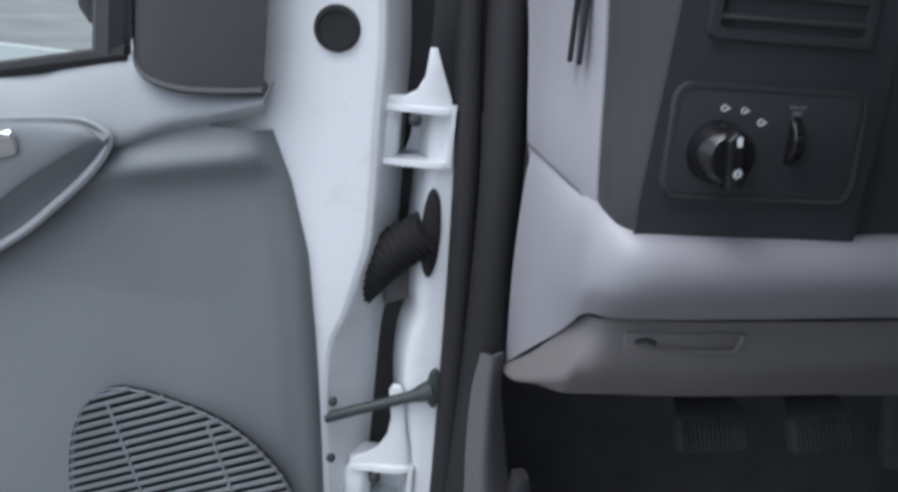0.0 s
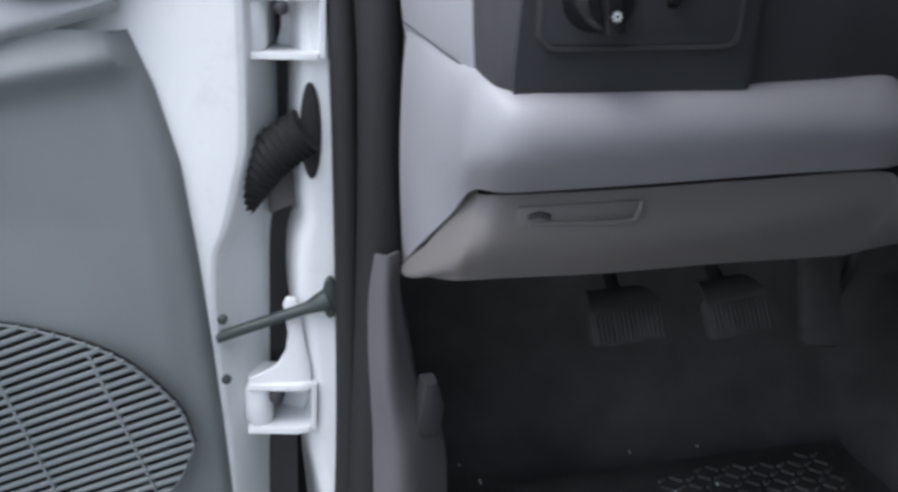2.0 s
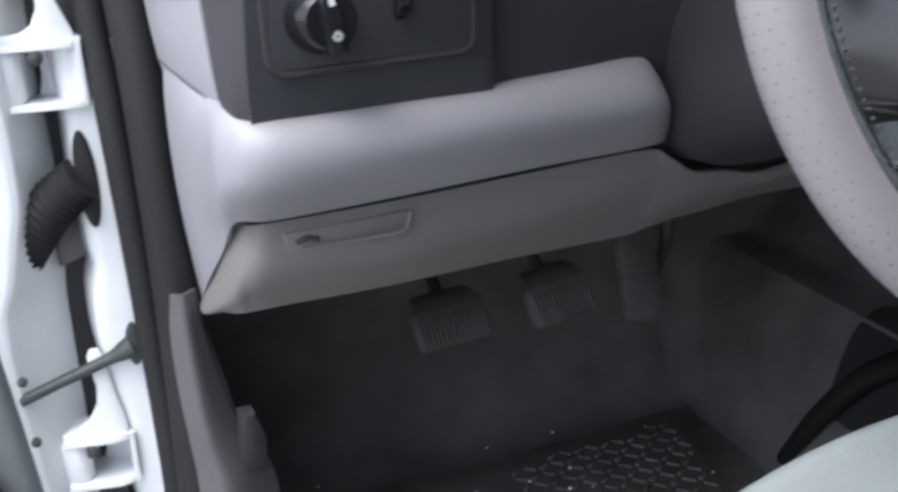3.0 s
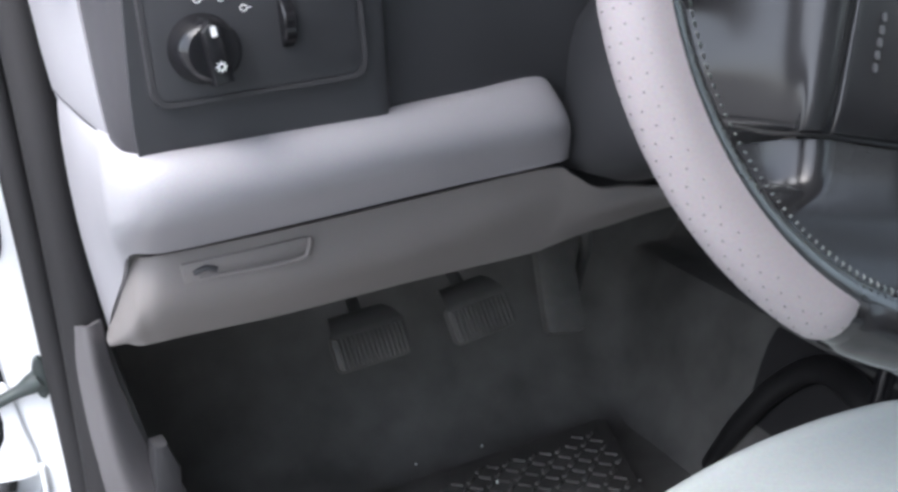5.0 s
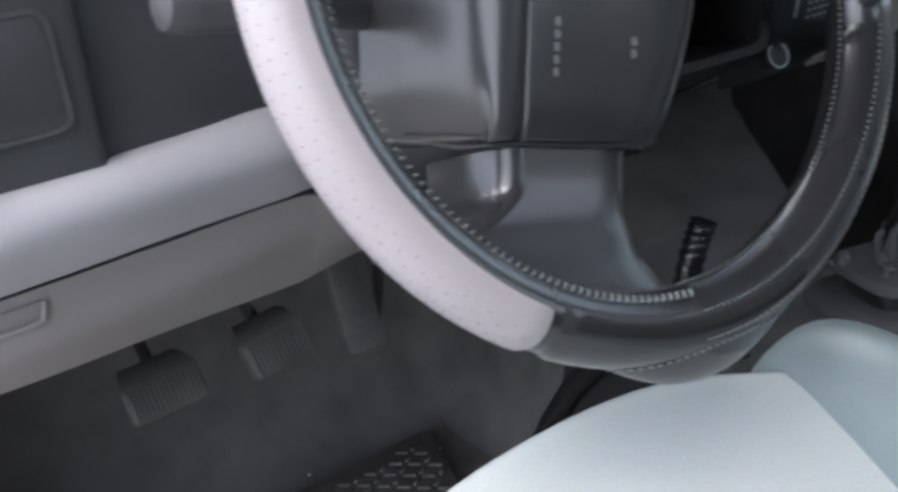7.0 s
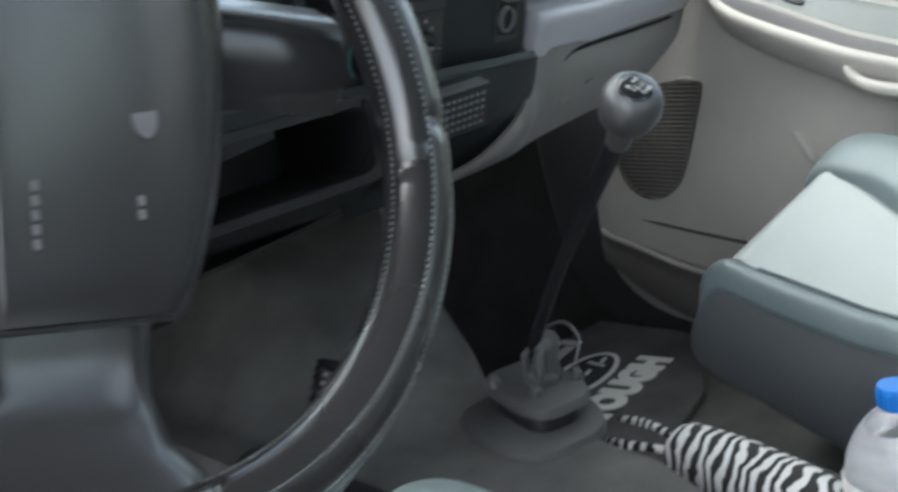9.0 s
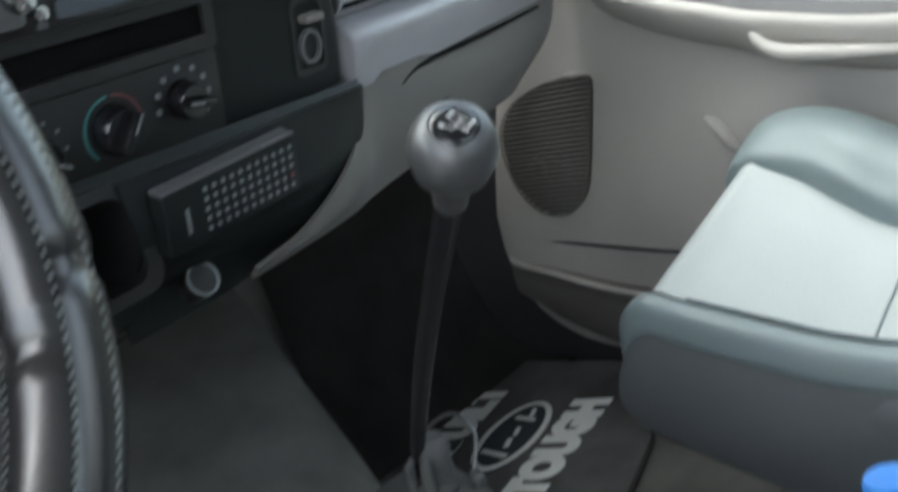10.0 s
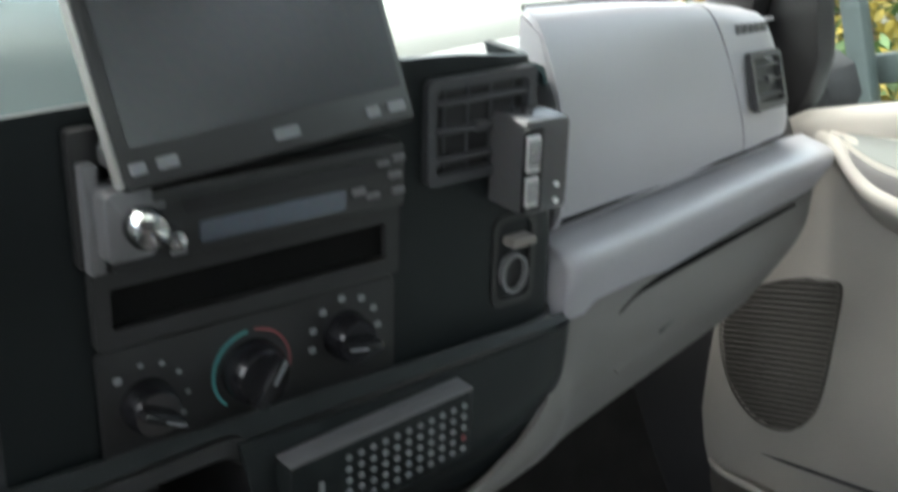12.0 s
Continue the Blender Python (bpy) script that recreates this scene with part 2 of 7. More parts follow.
def ring_frame(outer, inner, depth, m=None, bm=None):
    """A flat frame between two outlines of equally many places."""
    bm = bm or bmesh.new()
    m = m or Matrix()
    rows = [[m @ Vector((x, y, z)) for x, y in o] for o, z in ((outer, 0), (outer, depth), (inner, depth), (inner, 0))]
    rows.append(rows[0])
    vs = [[bm.verts.new(p) for p in row] for row in rows[:4]]
    vs.append(vs[0])
    for a, b in zip(vs, vs[1:]):
        for i in range(len(a)):
            j = (i + 1) % len(a)
            bm.faces.new((a[i], a[j], b[j], b[i]))
    return bm


def tube(pts, r, n=10, bm=None, flat=1.0, cap=True, smooth_n=0):
    """A round bar along places; r may be a list."""
    bm = bm or bmesh.new()
    if smooth_n:
        k = len(pts)
        if isinstance(r, (list, tuple)):
            rr = [float(v) for v in np.interp(np.linspace(0, k - 1, smooth_n), range(k), r)]
            r = rr
        pts = spline(pts, smooth_n)
    pts = [Vector(p) for p in pts]
    rows = []
    ref = None
    for i, p in enumerate(pts):
        t = (pts[min(i + 1, len(pts) - 1)] - pts[max(i - 1, 0)]).normalized()
        if ref is None:
            ref = t.orthogonal().normalized()
        ref = (ref - t * ref.dot(t)).normalized()
        s = t.cross(ref)
        q = r[i] if isinstance(r, (list, tuple)) else r
        rows.append([p + q * (math.cos(2 * math.pi * k / n) * ref + flat * math.sin(2 * math.pi * k / n) * s) for k in range(n)])
    vs = quads(bm, rows, loop=True)
    if cap:
        bm.faces.new(list(reversed(vs[0])))
        bm.faces.new(vs[-1])
    return bm


def lathe(profile, m=None, n=24, bm=None):
    """A turned body: profile of (radius, height) about local z."""
    bm = bm or bmesh.new()
    m = m or Matrix()
    rows = [[m @ Vector((r * math.cos(2 * math.pi * k / n), r * math.sin(2 * math.pi * k / n), z)) for k in range(n)] for r, z in profile]
    vs = quads(bm, rows, loop=True)
    bm.faces.new(list(reversed(vs[0])))
    bm.faces.new(vs[-1])
    return bm


def frame_of(origin, xaxis, yaxis):
    """A pose whose local x and y run along the two ways given."""
    x = Vector(xaxis).normalized()
    z = x.cross(Vector(yaxis)).normalized()
    y = z.cross(x)
    m = Matrix((x, y, z)).transposed().to_4x4()
    m.translation = Vector(origin)
    return m


def words(text, size, m, mat, parent, name="lettering", depth=0.0004, label="", bold=0.0):
    """Raised lettering with the built-in font."""
    cu = bpy.data.curves.new("lettering", "FONT")
    cu.body, cu.size, cu.align_x, cu.align_y, cu.extrude = text, size, "CENTER", "CENTER", depth
    cu.offset = bold
    tmp = bpy.data.objects.new("lettering", cu)
    me = bpy.data.meshes.new_from_object(tmp)
    bpy.data.objects.remove(tmp)
    me.transform(m)
    me.materials.clear()
    me.materials.append(mat)
    ob = new(name, me)
    ob.parent = parent
    if not parent.parent and parent.type == "EMPTY":
        ob.matrix_parent_inverse = Matrix.Translation(-Vector(parent.location))
    return tagged(ob, label)


# ---- the yard outside ----
bm = bmesh.new()
quads(bm, [[(-300 + 60 * i, -300 + 60 * j, -0.78) for i in range(11)] for j in range(11)])
solo("ground", bm, GRAVEL, "pale concrete yard under the truck", "ground", kind="structure")

# ---- the cab: floor, tunnel, firewall, roof and sides ----
bm = bmesh.new()
profile = [(-1.60, 0.02), (-0.6, 0.02), (0.0, 0.02), (0.36, 0.02), (0.50, 0.024), (0.575, 0.12), (0.61, 0.30), (0.615, 0.48), (0.60, 0.72)]
prof = spline(profile, 64)


def hump_right(y):
    """How far the hump reaches towards the passenger: it widens to the firewall."""
    return 0.165 + 0.42 * max(0.0, y - 0.165)


def floor_z(x, y, z):
    """The floor with the hump of the tunnel, which climbs and widens towards the firewall."""
    top = 0.215 if y > -0.1 else max(0.125, 0.215 + (y + 0.1) * 0.45)
    top += 0.46 * max(0.0, y - 0.15) * min(1.0, max(0.0, x / 0.12))
    w = abs(x - 0.13)
    soft = 0.13 - 0.06 * min(1.0, max(0.0, (y - 0.05) / 0.15))
    s = min(1.0, max(0.0, ((hump_right(y) if x > 0.13 else 0.275) - w) / (soft if x > 0.13 else 0.10)))
    s = s * s * (3 - 2 * s)
    return max(z, z + (max(top, z) - z) * s)


rows = [[(x, y, floor_z(x, y, z)) for x in np.linspace(-0.80, 0.83, 110)] for y, z in prof]
quads(bm, rows)
bmesh.ops.recalc_face_normals(bm, faces=bm.faces)
bmesh.ops.solidify(bm, geom=bm.faces[:], thickness=0.02)
solo("floor", bm, CARPET, "dark grey carpeted cab floor with a centre hump", "floor", kind="structure")

# Black sheet over the same carpet; the footwell's shade is in its colour.
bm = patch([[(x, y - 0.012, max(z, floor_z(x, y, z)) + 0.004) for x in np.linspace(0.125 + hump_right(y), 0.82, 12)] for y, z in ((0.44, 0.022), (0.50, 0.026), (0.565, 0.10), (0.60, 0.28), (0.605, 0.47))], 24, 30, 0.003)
solo("footwell_shade", bm, SHADEPILE, "black sheet with the passenger footwell's shade in its colour", "carpet", kind="structure")

# roof, rear wall and sides close the cab
bm = box((1.56, 1.75, 0.05), pose(0.02, -0.80, 1.24), 0.02)
solo("ceiling", bm, HEADLINER, "grey cloth headliner of the cab", "headliner", kind="structure")
# Unseen rear wall; its window is added to let light onto the dashboard.
bm = box((1.66, 0.05, 0.70), pose(0.02, -1.63, 0.35), 0.015)
box((1.66, 0.05, 0.10), pose(0.02, -1.63, 1.17), 0.015, bm=bm)
for x in (-0.74, 0.78):
    box((0.14, 0.05, 0.44), pose(x, -1.63, 0.91), 0.015, bm=bm)
solo("wall_rear", bm, MIDGREY, "unseen grey rear wall of the cab with an added window", "wall", kind="structure")
rear = things("added_window_rear", (0.02, -1.63, 0.70), "unseen rear window, added to light the dashboard", "window", kind="structure")
pane = part("pane", box((1.38, 0.005, 0.43), pose(0.02, -1.63, 0.91)), GLASS, rear, "clear tinted glass")
pane.visible_shadow = False
bm = box((0.05, 0.50, 0.66), pose(-0.825, -1.40, 0.30), 0.015)
box((0.05, 0.14, 0.66), pose(-0.80, -1.22, 0.92), 0.015, bm=bm)
solo("wall_left", bm, TRIM, "grey trimmed cab side behind the open door", "wall", kind="structure")
bm = box((0.05, 0.62, 0.60), pose(0.875, -1.30, 0.29), 0.015)
box((0.05, 0.14, 0.66), pose(0.83, -1.0, 0.92), 0.015, bm=bm)
solo("wall_right", bm, BEIGE, "beige trimmed cab side behind the passenger door", "wall", kind="structure")

# windscreen pillars
bm = tube([(-0.80, 0.46, 0.62), (-0.77, 0.36, 0.78), (-0.72, 0.10, 1.12), (-0.70, 0.0, 1.22)], 0.035, 12, flat=0.7, smooth_n=16)
solo("pillar_left", bm, DARKER, "dark trimmed windscreen pillar", "pillar", kind="structure")
bm = tube([(0.84, 0.46, 0.60), (0.81, 0.33, 0.74), (0.76, 0.10, 1.10), (0.74, 0.0, 1.22)], 0.045, 12, flat=0.7, smooth_n=16)
solo("pillar_right", bm, DARKER, "dark trimmed windscreen pillar beside the passenger door", "pillar", kind="structure")

windscreen = things("windscreen", (0.02, 0.55, 0.75), "raked laminated windscreen over the dashboard", "windscreen", kind="structure")
bm = patch([[(-0.76, 0.44, 0.72), (0.02, 0.64, 0.72), (0.80, 0.44, 0.70)], [(-0.70, 0.06, 1.20), (0.02, 0.16, 1.22), (0.74, 0.06, 1.20)]], 4, 16, 0.005)
ob = part("pane", bm, GLASS, windscreen, "clear tinted glass")
ob.visible_shadow = False

# front wing and hinge pillar of the body, white, beside the door gap
body = things("truck_body", (-0.80, 0.3, -0.3), "white painted truck body side with hinge pillar and rubber seals", "truck body")
PILLAR = ((0.02, -0.815, -0.790), (0.146, -0.829, -0.799), (0.215, -0.841, -0.805), (0.252, -0.838, -0.808), (0.31, -0.846, -0.810), (0.358, -0.851, -0.812), (0.396, -0.850, -0.814), (0.419, -0.845, -0.815), (0.442, -0.847, -0.816), (0.486, -0.849, -0.818), (0.553, -0.848, -0.8195), (0.598, -0.850, -0.8225), (0.6075, -0.846, -0.8235))
bm = patch([[(l - 0.012, 0.40, z), (l - 0.006, 0.26, z), (l, 0.216, z), (l + 0.007, 0.2055, z), (l * 0.45 + r * 0.55, 0.2040, z), (r, 0.206, z), (r + 0.010, 0.222, z)] for z, l, r in PILLAR], 60, 24, 0.003)
part("hinge_pillar", bm, PAINT, body, "white painted hinge pillar")
bm = patch([[(-0.852, 0.41, 0.60), (-0.835, 0.27, 0.60), (-0.80, 0.24, 0.60)], [(-0.84, 0.44, 0.80), (-0.81, 0.33, 0.80), (-0.775, 0.30, 0.80)]], 6, 8, 0.004)
part("cowl_side", bm, RUBBER, body, "dark cowl side above the hinges")
bm = patch([[(-1.02, 0.52, -0.35), (-1.03, 0.52, 0.3), (-1.0, 0.52, 0.62), (-0.88, 0.53, 0.72)], [(-1.04, 1.6, -0.35), (-1.05, 1.6, 0.3), (-1.01, 1.6, 0.58), (-0.88, 1.6, 0.66)]], 8, 14, 0.004)
part("front_wing", bm, PAINT, body, "white painted front wing")
# Black sheet set into the door gap in place of its shade.
part("gap_shade", box((0.056, 0.01, 0.85), pose(-0.876, 0.262, 0.33)), DARKER, body, "black sheet for the shade in the door gap")
bm = box((0.16, 0.02, 1.05), pose(-0.93, 0.50, 0.25))
part("wing_inner", bm, DARKER, body, "black inner wing behind the door gap")
bm = tube([(-0.812, 0.196, 0.03), (-0.806, 0.196, 0.20), (-0.808, 0.196, 0.38), (-0.813, 0.20, 0.55), (-0.820, 0.24, 0.72), (-0.80, 0.30, 0.86)], 0.0115, 12, smooth_n=30)
part("outer_seal", bm, RUBBER, body, "black outer door seal")
bm = tube([(-0.794, 0.184, 0.03), (-0.788, 0.184, 0.20), (-0.784, 0.184, 0.40), (-0.785, 0.186, 0.56), (-0.788, 0.23, 0.73), (-0.77, 0.29, 0.86)], 0.0185, 12, smooth_n=30)
part("inner_seal", bm, RUBBER, body, "soft black inner door seal")
bm = box((0.16, 1.45, 0.10), pose(-0.86, -0.48, -0.03), 0.02)
part("sill", bm, PAINT, body, "white painted door sill")
bm = box((0.03, 0.09, 1.2), pose(-0.835, -1.18, 0.62), 0.012)
part("rear_post", bm, PAINT, body, "white painted door post")

bm = patch([[(-0.90, 0.66, 0.70), (-0.5, 0.68, 0.74), (0.02, 0.68, 0.75), (0.54, 0.68, 0.74), (0.94, 0.66, 0.70)], [(-0.90, 1.2, 0.66), (-0.5, 1.2, 0.71), (0.02, 1.2, 0.72), (0.54, 1.2, 0.71), (0.94, 1.2, 0.66)], [(-0.88, 1.65, 0.56), (-0.5, 1.72, 0.60), (0.02, 1.74, 0.61), (0.54, 1.72, 0.60), (0.92, 1.65, 0.56)]], 14, 16, 0.004)
part("bonnet", bm, PAINT, body, "white painted bonnet")
bm = patch([[(1.06, 0.52, -0.35), (1.07, 0.52, 0.3), (1.04, 0.52, 0.62), (0.92, 0.53, 0.72)], [(1.08, 1.6, -0.35), (1.09, 1.6, 0.3), (1.05, 1.6, 0.58), (0.92, 1.6, 0.66)]], 8, 14, 0.004)
part("front_wing", bm, PAINT, body, "white painted front wing")
part("nose", box((1.92, 0.10, 0.75), pose(0.02, 1.70, 0.18), 0.03, 3), PAINT, body, "white painted nose panel")
part("underbody", box((1.50, 5.0, 0.22), pose(0.02, -0.80, -0.16), 0.02), DARKER, body, "black underbody")
part("roof_skin", box((1.60, 1.80, 0.03), pose(0.02, -0.80, 1.285), 0.012, 3), PAINT, body, "white painted roof")
for x in (-0.86, 0.90):
    part("bed_side", box((0.06, 1.75, 0.62), pose(x, -2.60, 0.26), 0.02), PAINT, body, "white painted load bed side")
part("tailgate", box((1.70, 0.05, 0.60), pose(0.02, -3.47, 0.25), 0.015), PAINT, body, "white painted tailgate")
for x in (-0.86, 0.90):
    for y in (1.12, -2.55):
        tyre = part("tyre", lathe([(0.20, -0.11), (0.34, -0.12), (0.375, -0.09), (0.375, 0.09), (0.34, 0.12), (0.20, 0.11)], pose(x, y, -0.405, 0, 90, 0), 36), RUBBER, body, "black tyre")
        part("rim", lathe([(0.02, -0.10), (0.12, -0.07), (0.20, -0.10), (0.20, 0.10), (0.12, 0.07), (0.02, 0.10)], pose(x, y, -0.405, 0, 90, 0), 24), STEEL, tyre, "dull steel rim")

# hinges of the driver's door and its check strap
DO = Matrix(((-0.970, -0.2425, 0, -0.885), (0.2425, -0.970, 0, 0.186), (0, 0, 1, 0), (0, 0, 0, 1)))  # along the door, towards the cab, up


def hinge(z0, z1, left, right, web, hook, label):
    """A pressed hinge: two leaves between door and pillar, a rounded end wall, a back plate, a rising web and its pin."""
    h = things("door_hinge", (right, 0.21, z0), label, "hinge", "hinges of the open door")
    for name, z, dz in (("upper_leaf", z1, 0.0), ("lower_leaf", z0, -0.005)):
        outline = [(left, -0.004), (right - 0.016, -0.010), (right - 0.005, -0.007), (right + 0.001, 0.004), (right + 0.001, 0.040), (left + 0.012, 0.046), (left, 0.030)]
        part(name, slab(outline, 0.0055, pose(0, 0.204, z + dz), 0.0016), PAINT, h)
    wall = [(-0.006, z0 - 0.004), (0.028, z0 - 0.004), (0.036, z0 + 0.003), (0.036, z1 + 0.001), (0.028, z1 + 0.005), (-0.006, z1 + 0.005)]
    part("end_wall", slab(wall, 0.005, Matrix(((0, 0, 1, right - 0.0035), (1, 0, 0, 0.204), (0, 1, 0, 0), (0, 0, 0, 1))), 0.0015), PAINT, h)
    part("back_plate", patch([[(left + 0.030, 0.244, z0), (left + 0.034, 0.240, (z0 + z1) / 2), (left + 0.030, 0.244, z1)], [(right - 0.004, 0.232, z0), (right - 0.004, 0.226, (z0 + z1) / 2), (right - 0.004, 0.232, z1)]], 4, 8, 0.003), PAINT, h)
    part("web", slab(web, 0.006, frame_of((0, 0.208, 0), (1, 0, 0), (0, 0, 1)), 0.0016), PAINT, h, "tapered white web")
    tall = z1 - z0
    part("knuckle", lathe([(0.010, 0.0), (0.0125, 0.003), (0.0125, tall - 0.003), (0.010, tall)], pose(left + 0.010, 0.214, z0), 18), PAINT, h)
    part("pin", lathe([(0.004, -0.006), (0.0055, -0.004), (0.0055, 0.004), (0.002, 0.006)], pose(left + hook, 0.200, z1 - 0.006, 90, 0, 0), 12), CHARC, h, "dark hinge bolt head")
    return h


hinge(0.559, 0.600, -0.894, -0.828, [(-0.890, 0.603), (-0.830, 0.600), (-0.831, 0.612), (-0.840, 0.635), (-0.847, 0.654), (-0.853, 0.654), (-0.855, 0.630), (-0.861, 0.618), (-0.870, 0.613), (-0.890, 0.611)], 0.033, "white painted upper door hinge bracket")
hinge(0.232, 0.268, -0.893, -0.835, [(-0.890, 0.270), (-0.838, 0.270), (-0.838, 0.284), (-0.844, 0.312), (-0.848, 0.345), (-0.852, 0.351), (-0.859, 0.351), (-0.862, 0.345), (-0.858, 0.318), (-0.860, 0.302), (-0.867, 0.290), (-0.878, 0.283), (-0.892, 0.278)], 0.024, "white painted lower door hinge bracket")

strap = things("check_strap", (-0.82, 0.2, 0.34), "dark steel door check strap across the door gap", "door check")
bm = tube([(-0.918, 0.198, 0.319), (-0.880, 0.199, 0.331), (-0.845, 0.200, 0.342), (-0.832, 0.200, 0.347), (-0.824, 0.200, 0.351)], [0.0052, 0.0052, 0.0052, 0.0085, 0.0095], 12, flat=0.8, smooth_n=20)
part("bar", bm, GREENMET, strap)
bm = slab(oval(0.0065, 0.0185, 20), 0.007, frame_of((-0.8225, 0.203, 0.352), (1, 0, 0), (0.06, 0, 1)), 0.002)
part("bracket", bm, GREENMET, strap, "oval grey end plate")

# ribbed harness sleeve between door and pillar
sleeve = things("harness_sleeve", (-0.87, 0.2, 0.45), "black ribbed rubber harness sleeve in the door gap", "cable sleeve")
pts = spline([(-0.909, 0.240, 0.420), (-0.890, 0.222, 0.449), (-0.868, 0.210, 0.476), (-0.842, 0.204, 0.496)], 91)
bm = tube(pts, [0.0205 + 0.0014 * math.cos(i * math.pi / 2.5) - 0.0015 * i / 90 for i in range(91)], 16)
part("bellows", bm, RUBBER, sleeve)
bm = slab(oval(0.0085, 0.040, 28), 0.006, frame_of((-0.8385, 0.206, 0.495), (1, 0.1, 0.02), (0.04, 0, 1)), 0.0025)
part("grommet", bm, RUBBER, sleeve, "long oval rubber grommet")
bm = slab([(-0.871, 0.416), (-0.847, 0.424), (-0.847, 0.452), (-0.862, 0.458), (-0.873, 0.448)], 0.02, frame_of((0, 0.255, 0), (1, 0, 0), (0, 0, 1)), 0.004)
part("cable_clip", bm, MIDGREY, sleeve, "dull grey clip in the door gap")

# ---- the open driver's door ----
door = things("driver_door", (-0.9, 0.19, 0.0), "open white truck door with grey plastic inner trim", "car door")


def D(u, w, z):
    return DO @ Vector((u, w, z))


# painted shell: wide at the top, tucked in below the harness sleeve
keys = []
for z, ui, ue in ((-0.02, 0.016, 0.004), (0.15, 0.018, 0.004), (0.24, 0.022, 0.000), (0.32, 0.030, -0.004), (0.386, 0.030, -0.005), (0.417, 0.020, -0.005), (0.455, 0.011, -0.005), (0.494, 0.004, -0.005), (0.60, 0.005, -0.003), (0.68, 0.007, 0.0), (0.86, 0.03, 0.02), (1.0, 0.05, 0.04)):
    keys.append([D(ue + 0.030, -0.125, z), D(ue + 0.003, -0.112, z), D(ue, -0.100, z), D(ue * 0.4 + ui * 0.6 - 0.002, -0.045, z), D(ui, -0.008, z), D(ui + 0.005, -0.001, z), D(ui + 0.014, 0.001, z), D(ui + 0.05, 0.002, z), D(ui + 0.16, 0.0, z)])
bm = patch(keys, 70, 36, 0.003)
part("shell", bm, PAINT, door, "white painted door shell")
bm = slab([(0.0, -0.02), (1.05, -0.02), (1.05, 0.60), (0.24, 0.60), (0.05, 0.70), (0.02, 0.60)], 0.02, DO @ frame_of((0.02, -0.12, 0), (1, 0, 0), (0, 0, 1)), 0.004)
part("outer_skin", bm, PAINT, door)
bm = lathe([(0.0190, -0.004), (0.0195, 0.002), (0.0185, 0.0045), (0.0150, 0.0050), (0.0140, 0.0035), (0.002, 0.0030)], DO @ frame_of((0.047, 0.001, 0.664), (1, 0, 0), (0, 0, 1)) @ pose(0, 0, 0, 180, 0, 0), 28)
part("plug", bm, RUBBER, door, "black rubber plug")
for u, z in ((0.024, 0.287), (0.026, 0.341)):
    bm = lathe([(0.003, -0.001), (0.0042, 0.0), (0.0042, 0.003), (0.0015, 0.0045)], DO @ frame_of((u, 0.004, z), (1, 0, 0), (0, 0, 1)) @ pose(0, 0, -0.003, 180, 0, 0), 8)
    part("bolt", bm, GREENMET, door, "small dull bolt")


def trim_edge(z):
    """Where the inner trim ends towards the hinges."""
    return float(np.interp(z, [-0.05, 0.154, 0.25, 0.332, 0.406, 0.471, 0.533, 0.583, 0.669, 0.75], [0.012, 0.021, 0.030, 0.039, 0.048, 0.058, 0.077, 0.100, 0.113, 0.12]))


def bulge(u, z):
    """How far the trim stands off the shell."""
    b = 0.020 + 0.016 * max(0.0, min(1.0, (0.42 - z) / 0.2)) * min(1.0, max(0, (u - 0.05) / 0.1))
    crease = 0.015 * math.exp(-(((z - 0.534 - 0.23 * (0.20 - u)) / 0.015) ** 2)) * min(1.0, max(0.0, (0.30 - u) / 0.1))
    return b + crease


bm = bmesh.new()
rows = []
for z in np.linspace(-0.04, 0.575, 160):
    e = trim_edge(z)
    row = [D(e, 0.0, z), D(e + 0.001, 0.008, z), D(e + 0.005, 0.013, z)]
    for u in [*np.linspace(e + 0.012, 0.32, 50), *np.linspace(0.335, 0.95, 20)]:
        row.append(D(u, bulge(u, z) * min(1.0, 0.62 + (u - e) / 0.08), z))
    rows.append(row)
quads(bm, rows)
panel = part("trim_panel", bm, TRIM, door, "grey grained inner trim panel")
# pale upper part of the trim, sloping up to the window
keys = []
for u, zt, lo in ((0.097, 0.614, 0.6005), (0.120, 0.614, 0.5935), (0.1426, 0.613, 0.5866), (0.1813, 0.616, 0.5753), (0.223, 0.621, 0.5567), (0.2728, 0.608, 0.552), (0.3345, 0.593, 0.547), (0.6, 0.580, 0.535), (0.95, 0.56, 0.52)):
    keys.append([D(u, -0.004, zt + 0.003), D(u, 0.010, zt), D(u, 0.022, zt * 0.6 + lo * 0.4), D(u, 0.030, lo), D(u, 0.021, lo - 0.010)])
bm = patch(keys, 34, 14, 0.003)
part("upper_sill", bm, TRIM_LIGHT, door, "pale grey upper slope of the trim")
